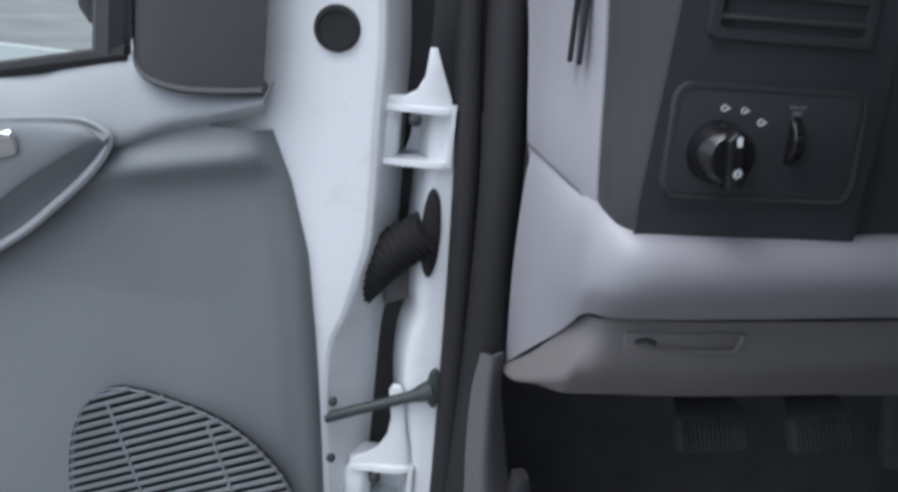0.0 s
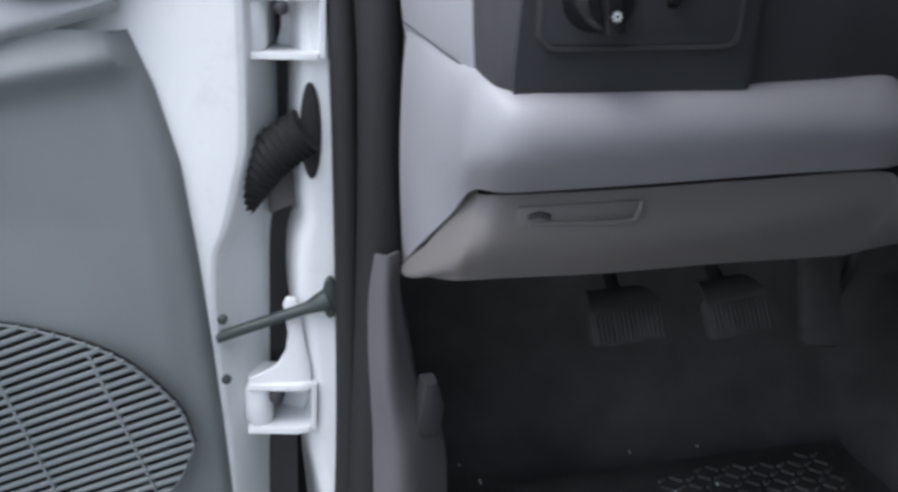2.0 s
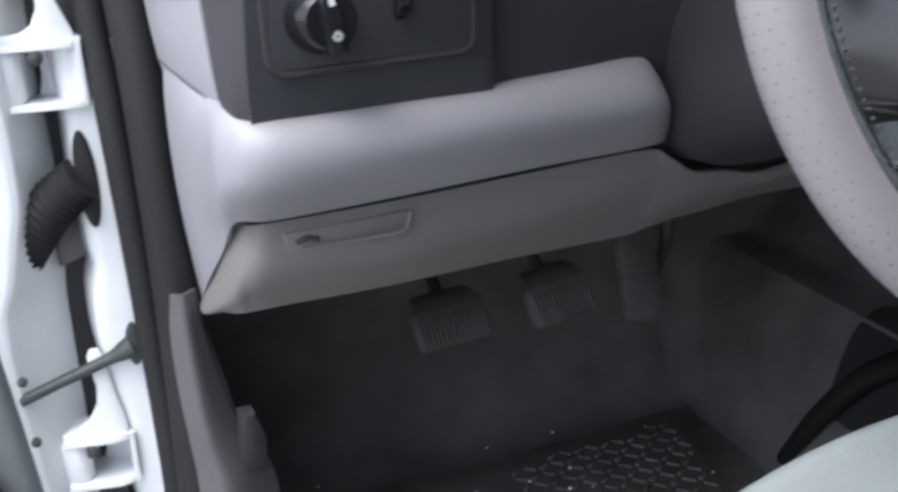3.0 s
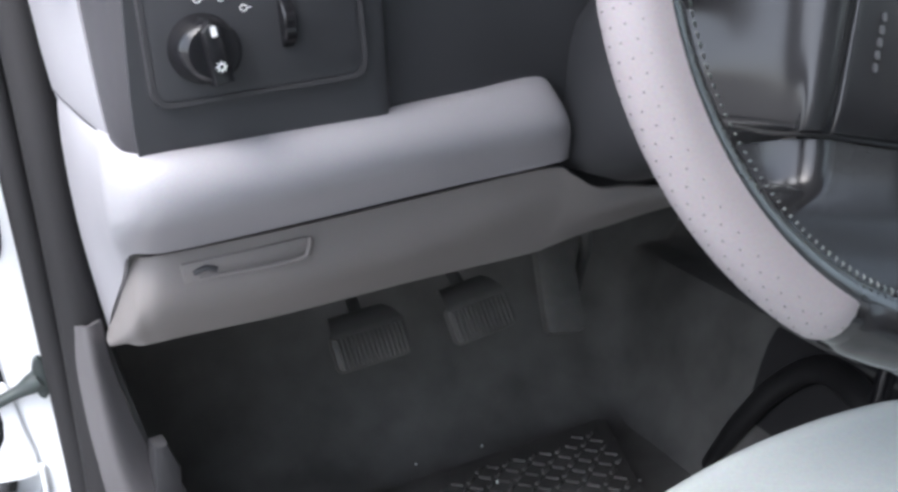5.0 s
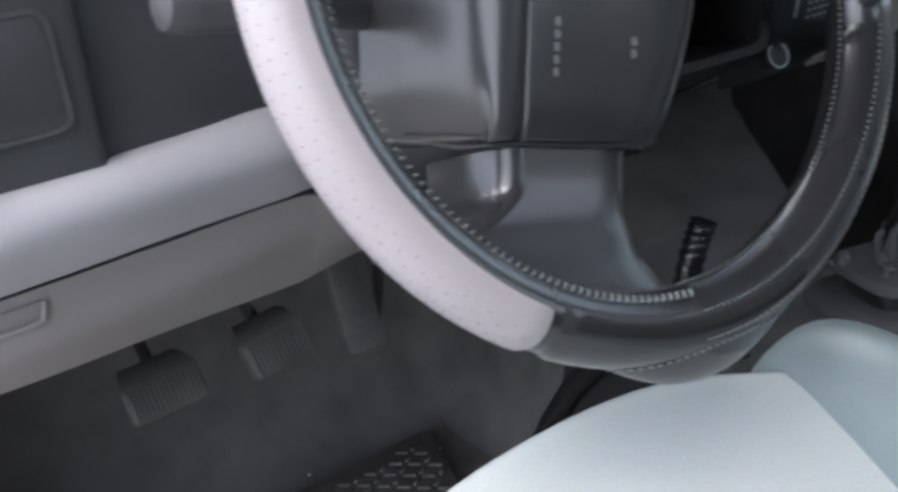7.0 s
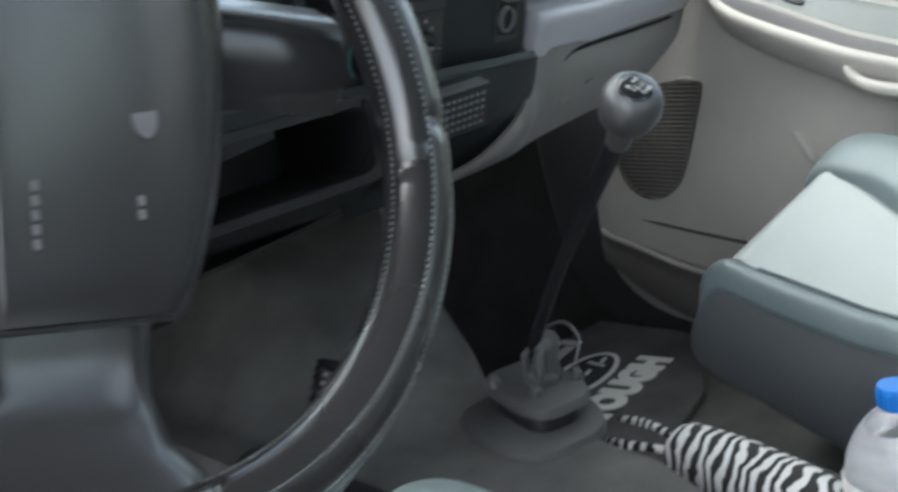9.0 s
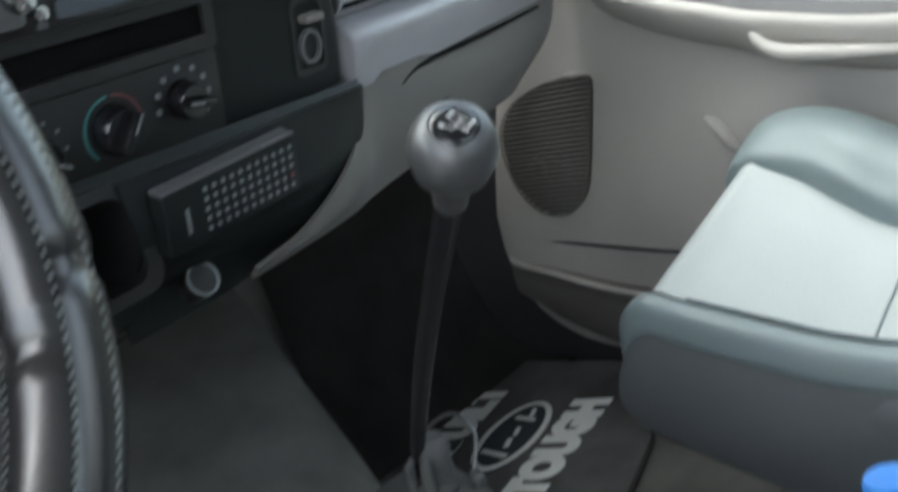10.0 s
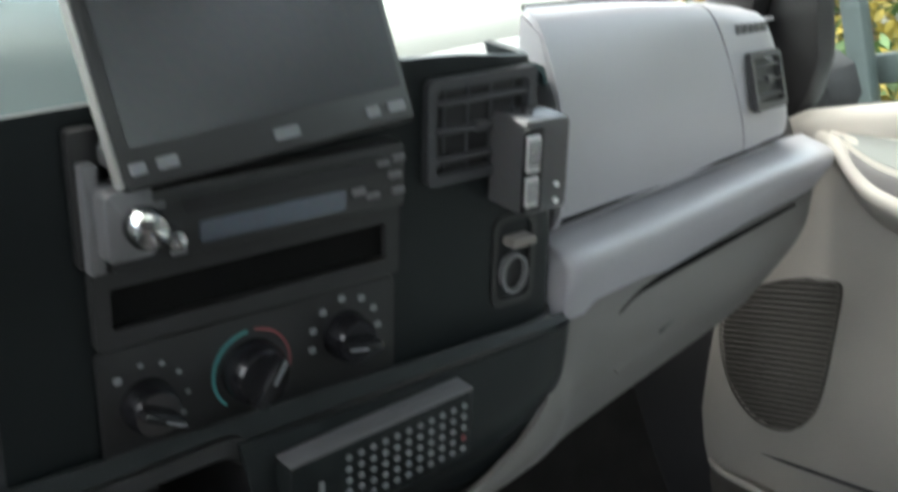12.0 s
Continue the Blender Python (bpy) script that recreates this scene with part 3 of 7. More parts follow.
# armrest pod with its pale lip
keys = []
POD = ((0.2246, 0.5560, 0.5537, 0.5510), (0.2287, 0.5618, 0.5545, 0.5440), (0.2427, 0.5677, 0.5490, 0.5240), (0.2577, 0.5693, 0.5400, 0.5085), (0.2877, 0.5661, 0.5185, 0.4800), (0.3181, 0.5609, 0.4930, 0.4535), (0.36, 0.556, 0.455, 0.418), (0.5, 0.545, 0.40, 0.36), (0.8, 0.535, 0.38, 0.33))
for u, zt, zi, zb in POD:
    k = min(1.0, 0.35 + (u - 0.2246) / 0.04)
    keys.append([D(u, 0.028, zt), D(u, 0.034 + 0.009 * k, zt - 0.004 * k), D(u, 0.036 + 0.013 * k, (zt + zi) / 2), D(u, 0.036 + 0.013 * k, zi + 0.002), D(u, 0.036 + 0.009 * k, zi - 0.004 * k), D(u, 0.036 - 0.002 * k, zi * 0.4 + zb * 0.6), D(u, 0.032, zb)])
bm = patch(keys, 44, 26, 0.003)
arm = part("armrest", bm, TRIM, door, "grey armrest pod")
bm = tube([D(0.34, 0.040, 0.560), D(0.2877, 0.040, 0.5672), D(0.2577, 0.039, 0.5704), D(0.2427, 0.038, 0.5690), D(0.2287, 0.037, 0.5630), D(0.2242, 0.036, 0.5537), D(0.2370, 0.036, 0.5310), D(0.2674, 0.036, 0.4975), D(0.3193, 0.036, 0.4520), D(0.45, 0.036, 0.370)], [0.001, 0.0012, 0.0014, 0.0018, 0.0026, 0.0036, 0.0042, 0.0042, 0.0042, 0.004], 8, smooth_n=60)
part("lip", bm, TRIM_LIGHT, arm, "pale armrest lip")
bm = slab(rounded(0.05, 0.022, 0.008), 0.008, DO @ frame_of((0.322, 0.049, 0.541), (1, 0, -0.3), (0, 0.3, 1)) @ pose(0, 0, 0.002, 180, 0, 0), 0.003)
part("handle", bm, CHROME, arm, "chrome release handle")
# mirror sail
keys = []
for u, w, zb in ((0.097, 0.034, 0.6105), (0.124, 0.0365, 0.6075), (0.158, 0.0370, 0.6050), (0.180, 0.0350, 0.6065), (0.197, 0.0300, 0.6105), (0.209, 0.0210, 0.6170), (0.2150, 0.0100, 0.6250), (0.2165, -0.002, 0.6320)):
    keys.append([D(u, w - 0.016, zb + 0.002), D(u, w - 0.003, zb), D(u, w, zb + 0.005), D(u, w, 0.70), D(u, w - 0.006, 0.80)])
bm = patch(keys, 34, 18, 0.004)
part("mirror_sail", bm, CHARC, door, "dark grey mirror corner cover")
# window: frame bars and pane
bm = tube([D(0.222, 0.008, 0.6245), D(0.2728, 0.008, 0.6125), D(0.3345, 0.008, 0.598), D(0.95, 0.008, 0.575)], 0.0075, 8)
part("window_seal", bm, RUBBER, door, "black window seal")
bm = tube([D(0.24, 0.0, 0.62), D(0.24, 0.0, 0.80), D(0.36, 0.0, 1.0), D(0.95, 0.0, 1.1)], 0.016, 8)
part("window_frame", bm, CHARC, door)
bm = slab([(0.24, 0.58), (0.95, 0.56), (0.95, 1.08), (0.36, 0.98), (0.25, 0.82)], 0.004, DO @ frame_of((0, -0.004, 0), (1, 0, 0), (0, 0, 1)))
pane = part("pane", bm, GLASS, door, "green tinted window pane")
pane.visible_shadow = False
bm = lathe([(0.02, 0), (0.035, 0.01), (0.045, 0.05), (0.04, 0.09), (0.01, 0.10)], DO @ pose(0.29, -0.10, 0.66, 90, 0, 0) @ pose(0, 0, 0, 0, 0, 0), 14)
part("mirror_arm", bm, DARKER, door, "black outside mirror arm")


def speaker(parent, m, outline, nslat, mat, rim_mat, tilt, depth=0.006, rim_w=1.025, back=None, ribs=(-0.33, 0.33), bar=0.52):
    """A door speaker: rim, dark backing and separate slats clipped to the outline."""
    n = len(outline)
    cx, cy = sum(x for x, _ in outline) / n, sum(y for _, y in outline) / n
    outer = [(cx + (x - cx) * rim_w, cy + (y - cy) * rim_w) for x, y in outline]
    g = part("speaker_grille", ring_frame(outer, outline, depth * 0.6, m), rim_mat, parent, "slatted oval speaker grille")
    bm = slab(outline, 0.002, m @ pose(0, 0, -0.006))
    part("backing", bm, back or DARKER, g, "dark speaker backing")
    ct, st = math.cos(tilt), math.sin(tilt)
    rot = [((x - cx) * ct + (y - cy) * st, -(x - cx) * st + (y - cy) * ct) for x, y in outline]
    lo, hi = min(y for _, y in rot), max(y for _, y in rot)
    pitch = (hi - lo) / nslat
    for i in range(nslat):
        y = lo + (i + 0.5) * pitch
        xs = []
        for (x0, y0), (x1, y1) in zip(rot, rot[1:] + rot[:1]):
            if (y0 - y) * (y1 - y) < 0:
                xs.append(x0 + (x1 - x0) * (y - y0) / (y1 - y0))
        if len(xs) < 2:
            continue
        a, b = min(xs), max(xs)
        q = m @ Matrix.Translation((cx, cy, 0)) @ Matrix.Rotation(tilt, 4, "Z") @ Matrix.Translation(((a + b) / 2, y, depth * 0.25))
        part("slat", box((b - a + 0.003, pitch * bar, depth * 0.7), q, pitch * 0.12, 1), mat, g)
    for k in ribs:
        q = m @ Matrix.Translation((cx, cy, 0)) @ Matrix.Rotation(tilt, 4, "Z")
        x = k * (max(x for x, _ in rot) - min(x for x, _ in rot)) * 0.8
        ys = [y0 + (y1 - y0) * (x - x0) / (x1 - x0) for (x0, y0), (x1, y1) in zip(rot, rot[1:] + rot[:1]) if (x0 - x) * (x1 - x) < 0]
        if ys:
            part("rib", box((0.0028, (max(ys) - min(ys)) * 0.9, depth * 0.8), q @ Matrix.Translation((x, (max(ys) + min(ys)) / 2, depth * 0.3)), 0.0006, 1), mat, g)
    return g


egg = [tuple(p) for p in spline([(0.045, 0.228), (0.060, 0.264), (0.112, 0.305), (0.19, 0.324), (0.228, 0.318), (0.250, 0.285), (0.255, 0.235), (0.246, 0.18), (0.222, 0.134), (0.18, 0.117), (0.13, 0.145), (0.068, 0.183), (0.045, 0.228)], 49)[:-1]]
egg = [(u - 0.002, z + 0.014) for u, z in egg]
speaker(door, DO @ frame_of((0, 0.041, 0), (1, 0, 0), (0, 0, 1)) @ Matrix.Diagonal((1, 1, -1, 1)), egg, 26, TRIM, TRIM, radians(-23), 0.007, 1.006, None, (-0.385, 0.111))

# ---- dashboard, driver's side ----
dash = things("dashboard", (0.0, 0.2, 0.03), "grey and charcoal plastic truck dashboard", "dashboard")

bm = patch([
    [(-0.750, 0.150, 0.592), (-0.770, 0.140, 0.589), (-0.773, 0.150, 0.50), (-0.764, 0.182, 0.387)],
    [(-0.742, 0.100, 0.588), (-0.764, 0.090, 0.585), (-0.768, 0.092, 0.51), (-0.760, 0.118, 0.425)],
    [(-0.728, 0.045, 0.580), (-0.754, 0.024, 0.577), (-0.760, 0.018, 0.525), (-0.752, 0.044, 0.470)],
    [(-0.716, 0.010, 0.580), (-0.747, -0.030, 0.576), (-0.752, -0.038, 0.535), (-0.746, -0.002, 0.501)],
    [(-0.690, 0.000, 0.574), (-0.722, -0.054, 0.572), (-0.722, -0.062, 0.540), (-0.722, -0.012, 0.502)],
    [(-0.620, 0.010, 0.574), (-0.640, -0.043, 0.571), (-0.640, -0.052, 0.541), (-0.640, -0.002, 0.503)],
    [(-0.520, 0.030, 0.573), (-0.520, -0.006, 0.571), (-0.520, -0.018, 0.541), (-0.520, 0.020, 0.504)],
    [(-0.449, 0.055, 0.5745), (-0.442, 0.024, 0.5725), (-0.431, 0.008, 0.540), (-0.420, 0.036, 0.505)],
    [(-0.444, 0.075, 0.5755), (-0.436, 0.060, 0.5735), (-0.421, 0.043, 0.540), (-0.413, 0.068, 0.506)]], 60, 30, 0.004)
part("driver_bolster", bm, GREY, dash, "light grey padded knee bolster")
bm = patch([
    [(-0.766, 0.186, 0.383), (-0.766, 0.188, 0.380), (-0.762, 0.194, 0.378)],
    [(-0.763, 0.150, 0.403), (-0.767, 0.150, 0.389), (-0.760, 0.165, 0.382)],
    [(-0.757, 0.100, 0.432), (-0.764, 0.100, 0.406), (-0.755, 0.122, 0.397)],
    [(-0.744, 0.022, 0.489), (-0.753, 0.020, 0.445), (-0.748, 0.046, 0.421)],
    [(-0.735, 0.003, 0.4965), (-0.742, 0.001, 0.458), (-0.736, 0.032, 0.426)],
    [(-0.712, -0.002, 0.498), (-0.718, -0.003, 0.462), (-0.712, 0.029, 0.428)],
    [(-0.640, 0.004, 0.499), (-0.640, 0.004, 0.462), (-0.640, 0.036, 0.427)],
    [(-0.540, 0.020, 0.500), (-0.540, 0.022, 0.463), (-0.540, 0.054, 0.426)],
    [(-0.434, 0.036, 0.501), (-0.436, 0.040, 0.470), (-0.440, 0.070, 0.424)],
    [(-0.412, 0.038, 0.492), (-0.412, 0.046, 0.463), (-0.420, 0.072, 0.426)],
    [(-0.388, 0.044, 0.476), (-0.386, 0.051, 0.456), (-0.386, 0.077, 0.430)],
    [(-0.360, 0.050, 0.472), (-0.358, 0.056, 0.455), (-0.358, 0.081, 0.431)],
    [(-0.300, 0.060, 0.464), (-0.300, 0.064, 0.453), (-0.300, 0.090, 0.434)],
    [(-0.190, 0.068, 0.500), (-0.188, 0.068, 0.470), (-0.188, 0.095, 0.436)]], 70, 18, 0.004)
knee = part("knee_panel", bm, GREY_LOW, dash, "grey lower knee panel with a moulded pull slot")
bm = box((0.088, 0.005, 0.014), frame_of((-0.672, 0.0008, 0.484), (1, 0.09, 0.02), (0, 1, 0)) @ pose(0, 0, 0), 0.002)
part("pull_slot", bm, GREY_LOW, knee)
bm = tube([(-0.708, -0.004, 0.4825), (-0.70, -0.0055, 0.485), (-0.693, -0.005, 0.4825)], 0.0022, 8)
part("latch", bm, CHARC, knee)
bm = tube([(-0.705, -0.004, 0.478), (-0.64, -0.002, 0.478), (-0.630, -0.001, 0.484), (-0.628, -0.001, 0.492)], 0.0018, 8, smooth_n=14)
part("slot_lip", bm, GREY_LOW, knee)
# black sheet behind the seam, in place of the gap's shade
bm = patch([[(-0.735, 0.030, 0.512), (-0.735, 0.030, 0.485)], [(-0.60, 0.022, 0.515), (-0.60, 0.022, 0.485)], [(-0.43, 0.050, 0.515), (-0.43, 0.050, 0.478)]], 12, 3, 0.003)
part("seam_backing", bm, DARKER, dash)
# right end of the bolster beyond the column
bm = patch([
    [(-0.30, 0.072, 0.575), (-0.30, 0.050, 0.545), (-0.30, 0.070, 0.500)],
    [(-0.20, 0.078, 0.590), (-0.20, 0.052, 0.550), (-0.205, 0.072, 0.500)],
    [(-0.168, 0.085, 0.590), (-0.155, 0.062, 0.555), (-0.175, 0.080, 0.498)],
    [(-0.165, 0.12, 0.588), (-0.150, 0.11, 0.553), (-0.172, 0.12, 0.498)]], 16, 12, 0.004)
part("bolster_end", bm, GREY, dash, "light grey bolster end beside the column")

# light end cap above the bolster seam
bm = patch([
    [(-0.7610, 0.1620, 0.557), (-0.773, 0.150, 0.592), (-0.780, 0.165, 0.68), (-0.792, 0.20, 0.80)],
    [(-0.7530, 0.1040, 0.553), (-0.765, 0.092, 0.588), (-0.770, 0.105, 0.68), (-0.782, 0.13, 0.80)],
    [(-0.7345, 0.0150, 0.542), (-0.7465, 0.005, 0.577), (-0.7515, 0.019, 0.68), (-0.759, 0.036, 0.80)]], 14, 10, 0.004)
cap = part("end_cap", bm, GREY, dash, "light grey dashboard end cap")
part("seam", tube([(-0.7730, 0.148, 0.5910), (-0.7650, 0.092, 0.5870), (-0.7575, 0.050, 0.5825), (-0.7465, 0.006, 0.5765)], 0.0006, 6, smooth_n=20), CHARC, cap, "fine dark seam under the end cap")
for y in (0.050, 0.066):
    bm = box((0.004, 0.009, 0.120), pose(-0.7515 - 0.22 * (y - 0.010) - 0.0015, y - 0.002, 0.728, -8, 0, -12), 0.0015)
    part("slot", bm, DARKER, cap, "narrow black air slot")

# charcoal instrument surround: side, face with the switch plate and vent, return to the column
bm = patch([
    [(-0.735, 0.022, 0.545), (-0.7455, 0.008, 0.579), (-0.7500, 0.024, 0.68), (-0.757, 0.040, 0.79)],
    [(-0.735, 0.004, 0.545), (-0.7460, -0.016, 0.579), (-0.7475, -0.010, 0.68), (-0.750, 0.004, 0.79)],
    [(-0.730, -0.020, 0.545), (-0.742, -0.038, 0.579), (-0.739, -0.037, 0.68), (-0.738, -0.034, 0.78)],
    [(-0.722, -0.032, 0.545), (-0.733, -0.0475, 0.579), (-0.727, -0.0475, 0.68), (-0.720, -0.0455, 0.78)]], 20, 16, 0.004)
part("surround_side", bm, SURSIDE, dash, "dark grey side of the instrument surround")
bm = patch([
    [(-0.722, -0.0315, 0.545), (-0.734, -0.0465, 0.579), (-0.728, -0.0475, 0.68), (-0.721, -0.0450, 0.78)],
    [(-0.650, -0.0240, 0.545), (-0.66, -0.036, 0.579), (-0.66, -0.039, 0.68), (-0.66, -0.038, 0.78)],
    [(-0.580, -0.0100, 0.545), (-0.585, -0.022, 0.579), (-0.583, -0.026, 0.68), (-0.583, -0.025, 0.78)],
    [(-0.565, -0.0060, 0.545), (-0.572, -0.018, 0.579), (-0.570, -0.022, 0.68), (-0.570, -0.02, 0.78)]], 16, 14, 0.004)
face = part("surround_face", bm, DARK, dash, "charcoal instrument surround")
bm = patch([
    [(-0.5630, -0.0040, 0.544), (-0.575, -0.016, 0.579), (-0.572, -0.020, 0.66), (-0.572, -0.018, 0.78)],
    [(-0.5480, 0.0080, 0.544), (-0.560, -0.004, 0.579), (-0.556, -0.004, 0.66), (-0.556, 0.00, 0.78)],
    [(-0.4880, 0.0240, 0.544), (-0.500, 0.012, 0.579), (-0.50, 0.010, 0.66), (-0.50, 0.014, 0.78)],
    [(-0.4230, 0.0420, 0.544), (-0.435, 0.030, 0.579), (-0.43, 0.026, 0.66), (-0.43, 0.03, 0.78)],
    [(-0.2680, 0.0620, 0.545), (-0.280, 0.050, 0.580), (-0.28, 0.045, 0.66), (-0.28, 0.05, 0.78)],
    [(-0.0380, 0.0820, 0.565), (-0.050, 0.070, 0.600), (-0.06, 0.055, 0.66), (-0.06, 0.04, 0.78)]], 30, 10, 0.004)
part("cluster_panel", bm, DARK, dash, "charcoal lower cluster panel")


def SP(x, z, out=0.0):
    """A place on the face of the surround, out metres proud of it."""
    return Vector((x, -0.030 + 0.17 * (x + 0.62) - out * 0.986, z)) + Vector((out * 0.168, 0, 0))


FACE = lambda x, z, out=0.0: frame_of(SP(x, z, out), (1, 0.17, 0), (0, 0, 1))  # local z towards the driver
plate = things("light_switch", (-0.655, -0.02, 0.60), "black headlight switch panel with rotary knob and dimmer wheel", "switch panel")
bm = slab(rounded(0.134, 0.070, 0.010), 0.010, FACE(-0.6545, 0.6375, -0.001), 0.002)
part("plate", bm, DARK, plate)
bm = ring_frame(rounded(0.139, 0.075, 0.012), rounded(0.133, 0.069, 0.010), 0.0105, FACE(-0.6545, 0.6375, -0.001))
part("bezel", bm, CHARC, plate, "worn grey plate rim")
bm = lathe([(0.0205, 0), (0.0205, 0.004), (0.0185, 0.010), (0.0175, 0.020), (0.0150, 0.023)], FACE(-0.690, 0.632, 0.009), 32)
knob = part("knob", bm, GLOSS, plate, "glossy black rotary knob")
bm = slab([(-0.006, -0.0185), (0.006, -0.0185), (0.0058, 0.013), (0.0, 0.018), (-0.0058, 0.013)], 0.012, FACE(-0.690, 0.632, 0.026) @ pose(0, 0, 0, 0, 0, 8), 0.003)
part("grip", bm, GLOSS, knob)
bm = slab(rounded(0.0035, 0.006, 0.001), 0.0006, FACE(-0.690, 0.632, 0.0382) @ pose(-0.001, 0.012, 0, 0, 0, 8))
part("pointer", bm, WHITEINK, knob, "white pointer mark")
bm = ring_frame(oval(0.0022, 0.0022, 12), oval(0.0014, 0.0014, 12), 0.0006, FACE(-0.690, 0.632, 0.0382) @ pose(0.001, -0.008, 0))
for k in range(8):
    a = k * math.pi / 4
    box((0.0006, 0.0010, 0.0006), FACE(-0.690, 0.632, 0.0382) @ pose(0.001 + 0.0029 * math.cos(a), -0.008 + 0.0029 * math.sin(a), 0, 0, 0, 45 * k + 90), bm=bm)
part("lamp_symbol", bm, WHITEINK, knob, "white lamp symbol")
for x, z, w in ((-0.689, 0.660, 0.0045), (-0.675, 0.659, 0.004), (-0.662, 0.652, 0.0045)):
    bm = ring_frame(oval(w * 0.55, w * 0.5, 14), oval(w * 0.35, w * 0.3, 14), 0.0006, FACE(x, z, 0.0092))
    box((w * 0.5, 0.0008, 0.0006), FACE(x + w * 0.75, z, 0.0093), bm=bm)
    part("symbol", bm, WHITEINK, plate, "white printed symbol")
bm = lathe([(0.016, -0.004), (0.017, -0.003), (0.017, 0.003), (0.016, 0.004)], FACE(-0.637, 0.641, 0.002) @ pose(0, 0, 0, 0, 90, 0), 28)
part("dimmer_wheel", bm, GLOSS, plate, "ribbed black dimmer wheel")
bm = box((0.012, 0.0016, 0.0006), FACE(-0.637, 0.663, 0.0093))
box((0.006, 0.003, 0.0006), FACE(-0.637, 0.659, 0.0093), bm=bm)
part("dimmer_symbol", bm, KEYGREY, plate, "white printed bars")


def vent(parent_name, w, h, m, nx, nz, label, rim=None, slat=None):
    """A dashboard air vent with frame and slats."""
    v = things(parent_name, m.translation, label, "air vent", "dashboard air vents")
    part("frame", ring_frame(rounded(w, h, 0.005), rounded(w - 0.012, h - 0.012, 0.003), 0.006, m), rim or DARK, v)
    part("backing", slab(rounded(w - 0.008, h - 0.008, 0.003), 0.001, m @ pose(0, 0, -0.0005)), DARKER, v)
    for i in range(nz):
        y = -h / 2 + 0.006 + (h - 0.012) * (i + 0.5) / nz
        part("slat", box((w - 0.013, 0.0030, 0.0045), m @ pose(0, y, 0.0030, 25, 0, 0), 0.0006, 1), slat or CHARC, v)
    for i in range(nx):
        x = -w / 2 + 0.006 + (w - 0.012) * (i + 0.5) / nx
        part("fin", box((0.0012, h - 0.013, 0.0015), m @ pose(x, 0, 0.0012)), DARK, v)
    part("tab", box((0.010, 0.006, 0.006), m @ pose(0, 0, 0.004), 0.001), CHARC, v)
    return v


vent("side_vent", 0.116, 0.072, FACE(-0.650, 0.739, 0.004), 6, 4, "black slatted air vent above the light switch")

# dash top, hood and cowl under the windscreen
bm = patch([
    [(-0.80, 0.22, 0.80), (-0.77, 0.10, 0.80), (-0.74, -0.02, 0.79), (-0.72, -0.035, 0.775)],
    [(-0.55, 0.28, 0.83), (-0.55, 0.12, 0.84), (-0.55, 0.02, 0.835), (-0.55, -0.012, 0.775)],
    [(-0.35, 0.30, 0.865), (-0.35, 0.14, 0.862), (-0.35, 0.04, 0.838), (-0.35, 0.01, 0.775)],
    [(-0.10, 0.30, 0.862), (-0.10, 0.19, 0.846), (-0.10, 0.085, 0.810), (-0.08, 0.034, 0.764)],
    [(0.03, 0.30, 0.850), (0.03, 0.19, 0.835), (0.03, 0.085, 0.801), (0.03, 0.032, 0.760)],
    [(0.09, 0.30, 0.800), (0.09, 0.19, 0.802), (0.09, 0.085, 0.780), (0.09, 0.030, 0.752)],
    [(0.13, 0.30, 0.745), (0.13, 0.19, 0.752), (0.13, 0.075, 0.758), (0.13, 0.028, 0.746)],
    [(0.20, 0.30, 0.735), (0.20, 0.19, 0.744), (0.20, 0.075, 0.753), (0.20, 0.030, 0.744)],
    [(0.262, 0.30, 0.728), (0.262, 0.19, 0.735), (0.262, 0.08, 0.744), (0.266, 0.034, 0.735)],
    [(0.292, 0.32, 0.722), (0.296, 0.20, 0.728), (0.298, 0.12, 0.735), (0.296, 0.06, 0.722)]], 48, 18, 0.004)
part("dash_top", bm, DASHTOP, dash, "dark dashboard top")
bm = patch([[(-0.78, 0.22, 0.79), (-0.10, 0.30, 0.805), (0.12, 0.30, 0.742), (0.80, 0.28, 0.72)], [(-0.76, 0.46, 0.72), (-0.10, 0.63, 0.725), (0.12, 0.63, 0.715), (0.80, 0.46, 0.70)]], 6, 24, 0.004)
part("cowl_top", bm, GREY, dash, "pale dashboard deck under the windscreen")

# kick panel and door-side trim under the dashboard
bm = patch([
    [(-0.794, 0.172, 0.402), (-0.780, 0.158, 0.402), (-0.768, 0.170, 0.402)],
    [(-0.795, 0.170, 0.36), (-0.780, 0.156, 0.36), (-0.766, 0.170, 0.36)],
    [(-0.793, 0.168, 0.28), (-0.774, 0.154, 0.28), (-0.750, 0.178, 0.28)],
    [(-0.788, 0.166, 0.22), (-0.762, 0.152, 0.22), (-0.722, 0.185, 0.22)],
    [(-0.785, 0.160, 0.10), (-0.758, 0.146, 0.10), (-0.716, 0.185, 0.10)],
    [(-0.785, 0.150, 0.03), (-0.758, 0.136, 0.03), (-0.714, 0.18, 0.03)]], 30, 12, 0.004)
kick = solo("kick_panel_trim", bm, MIDGREY, "grey plastic kick panel trim below the dashboard", "trim", kind="structure")
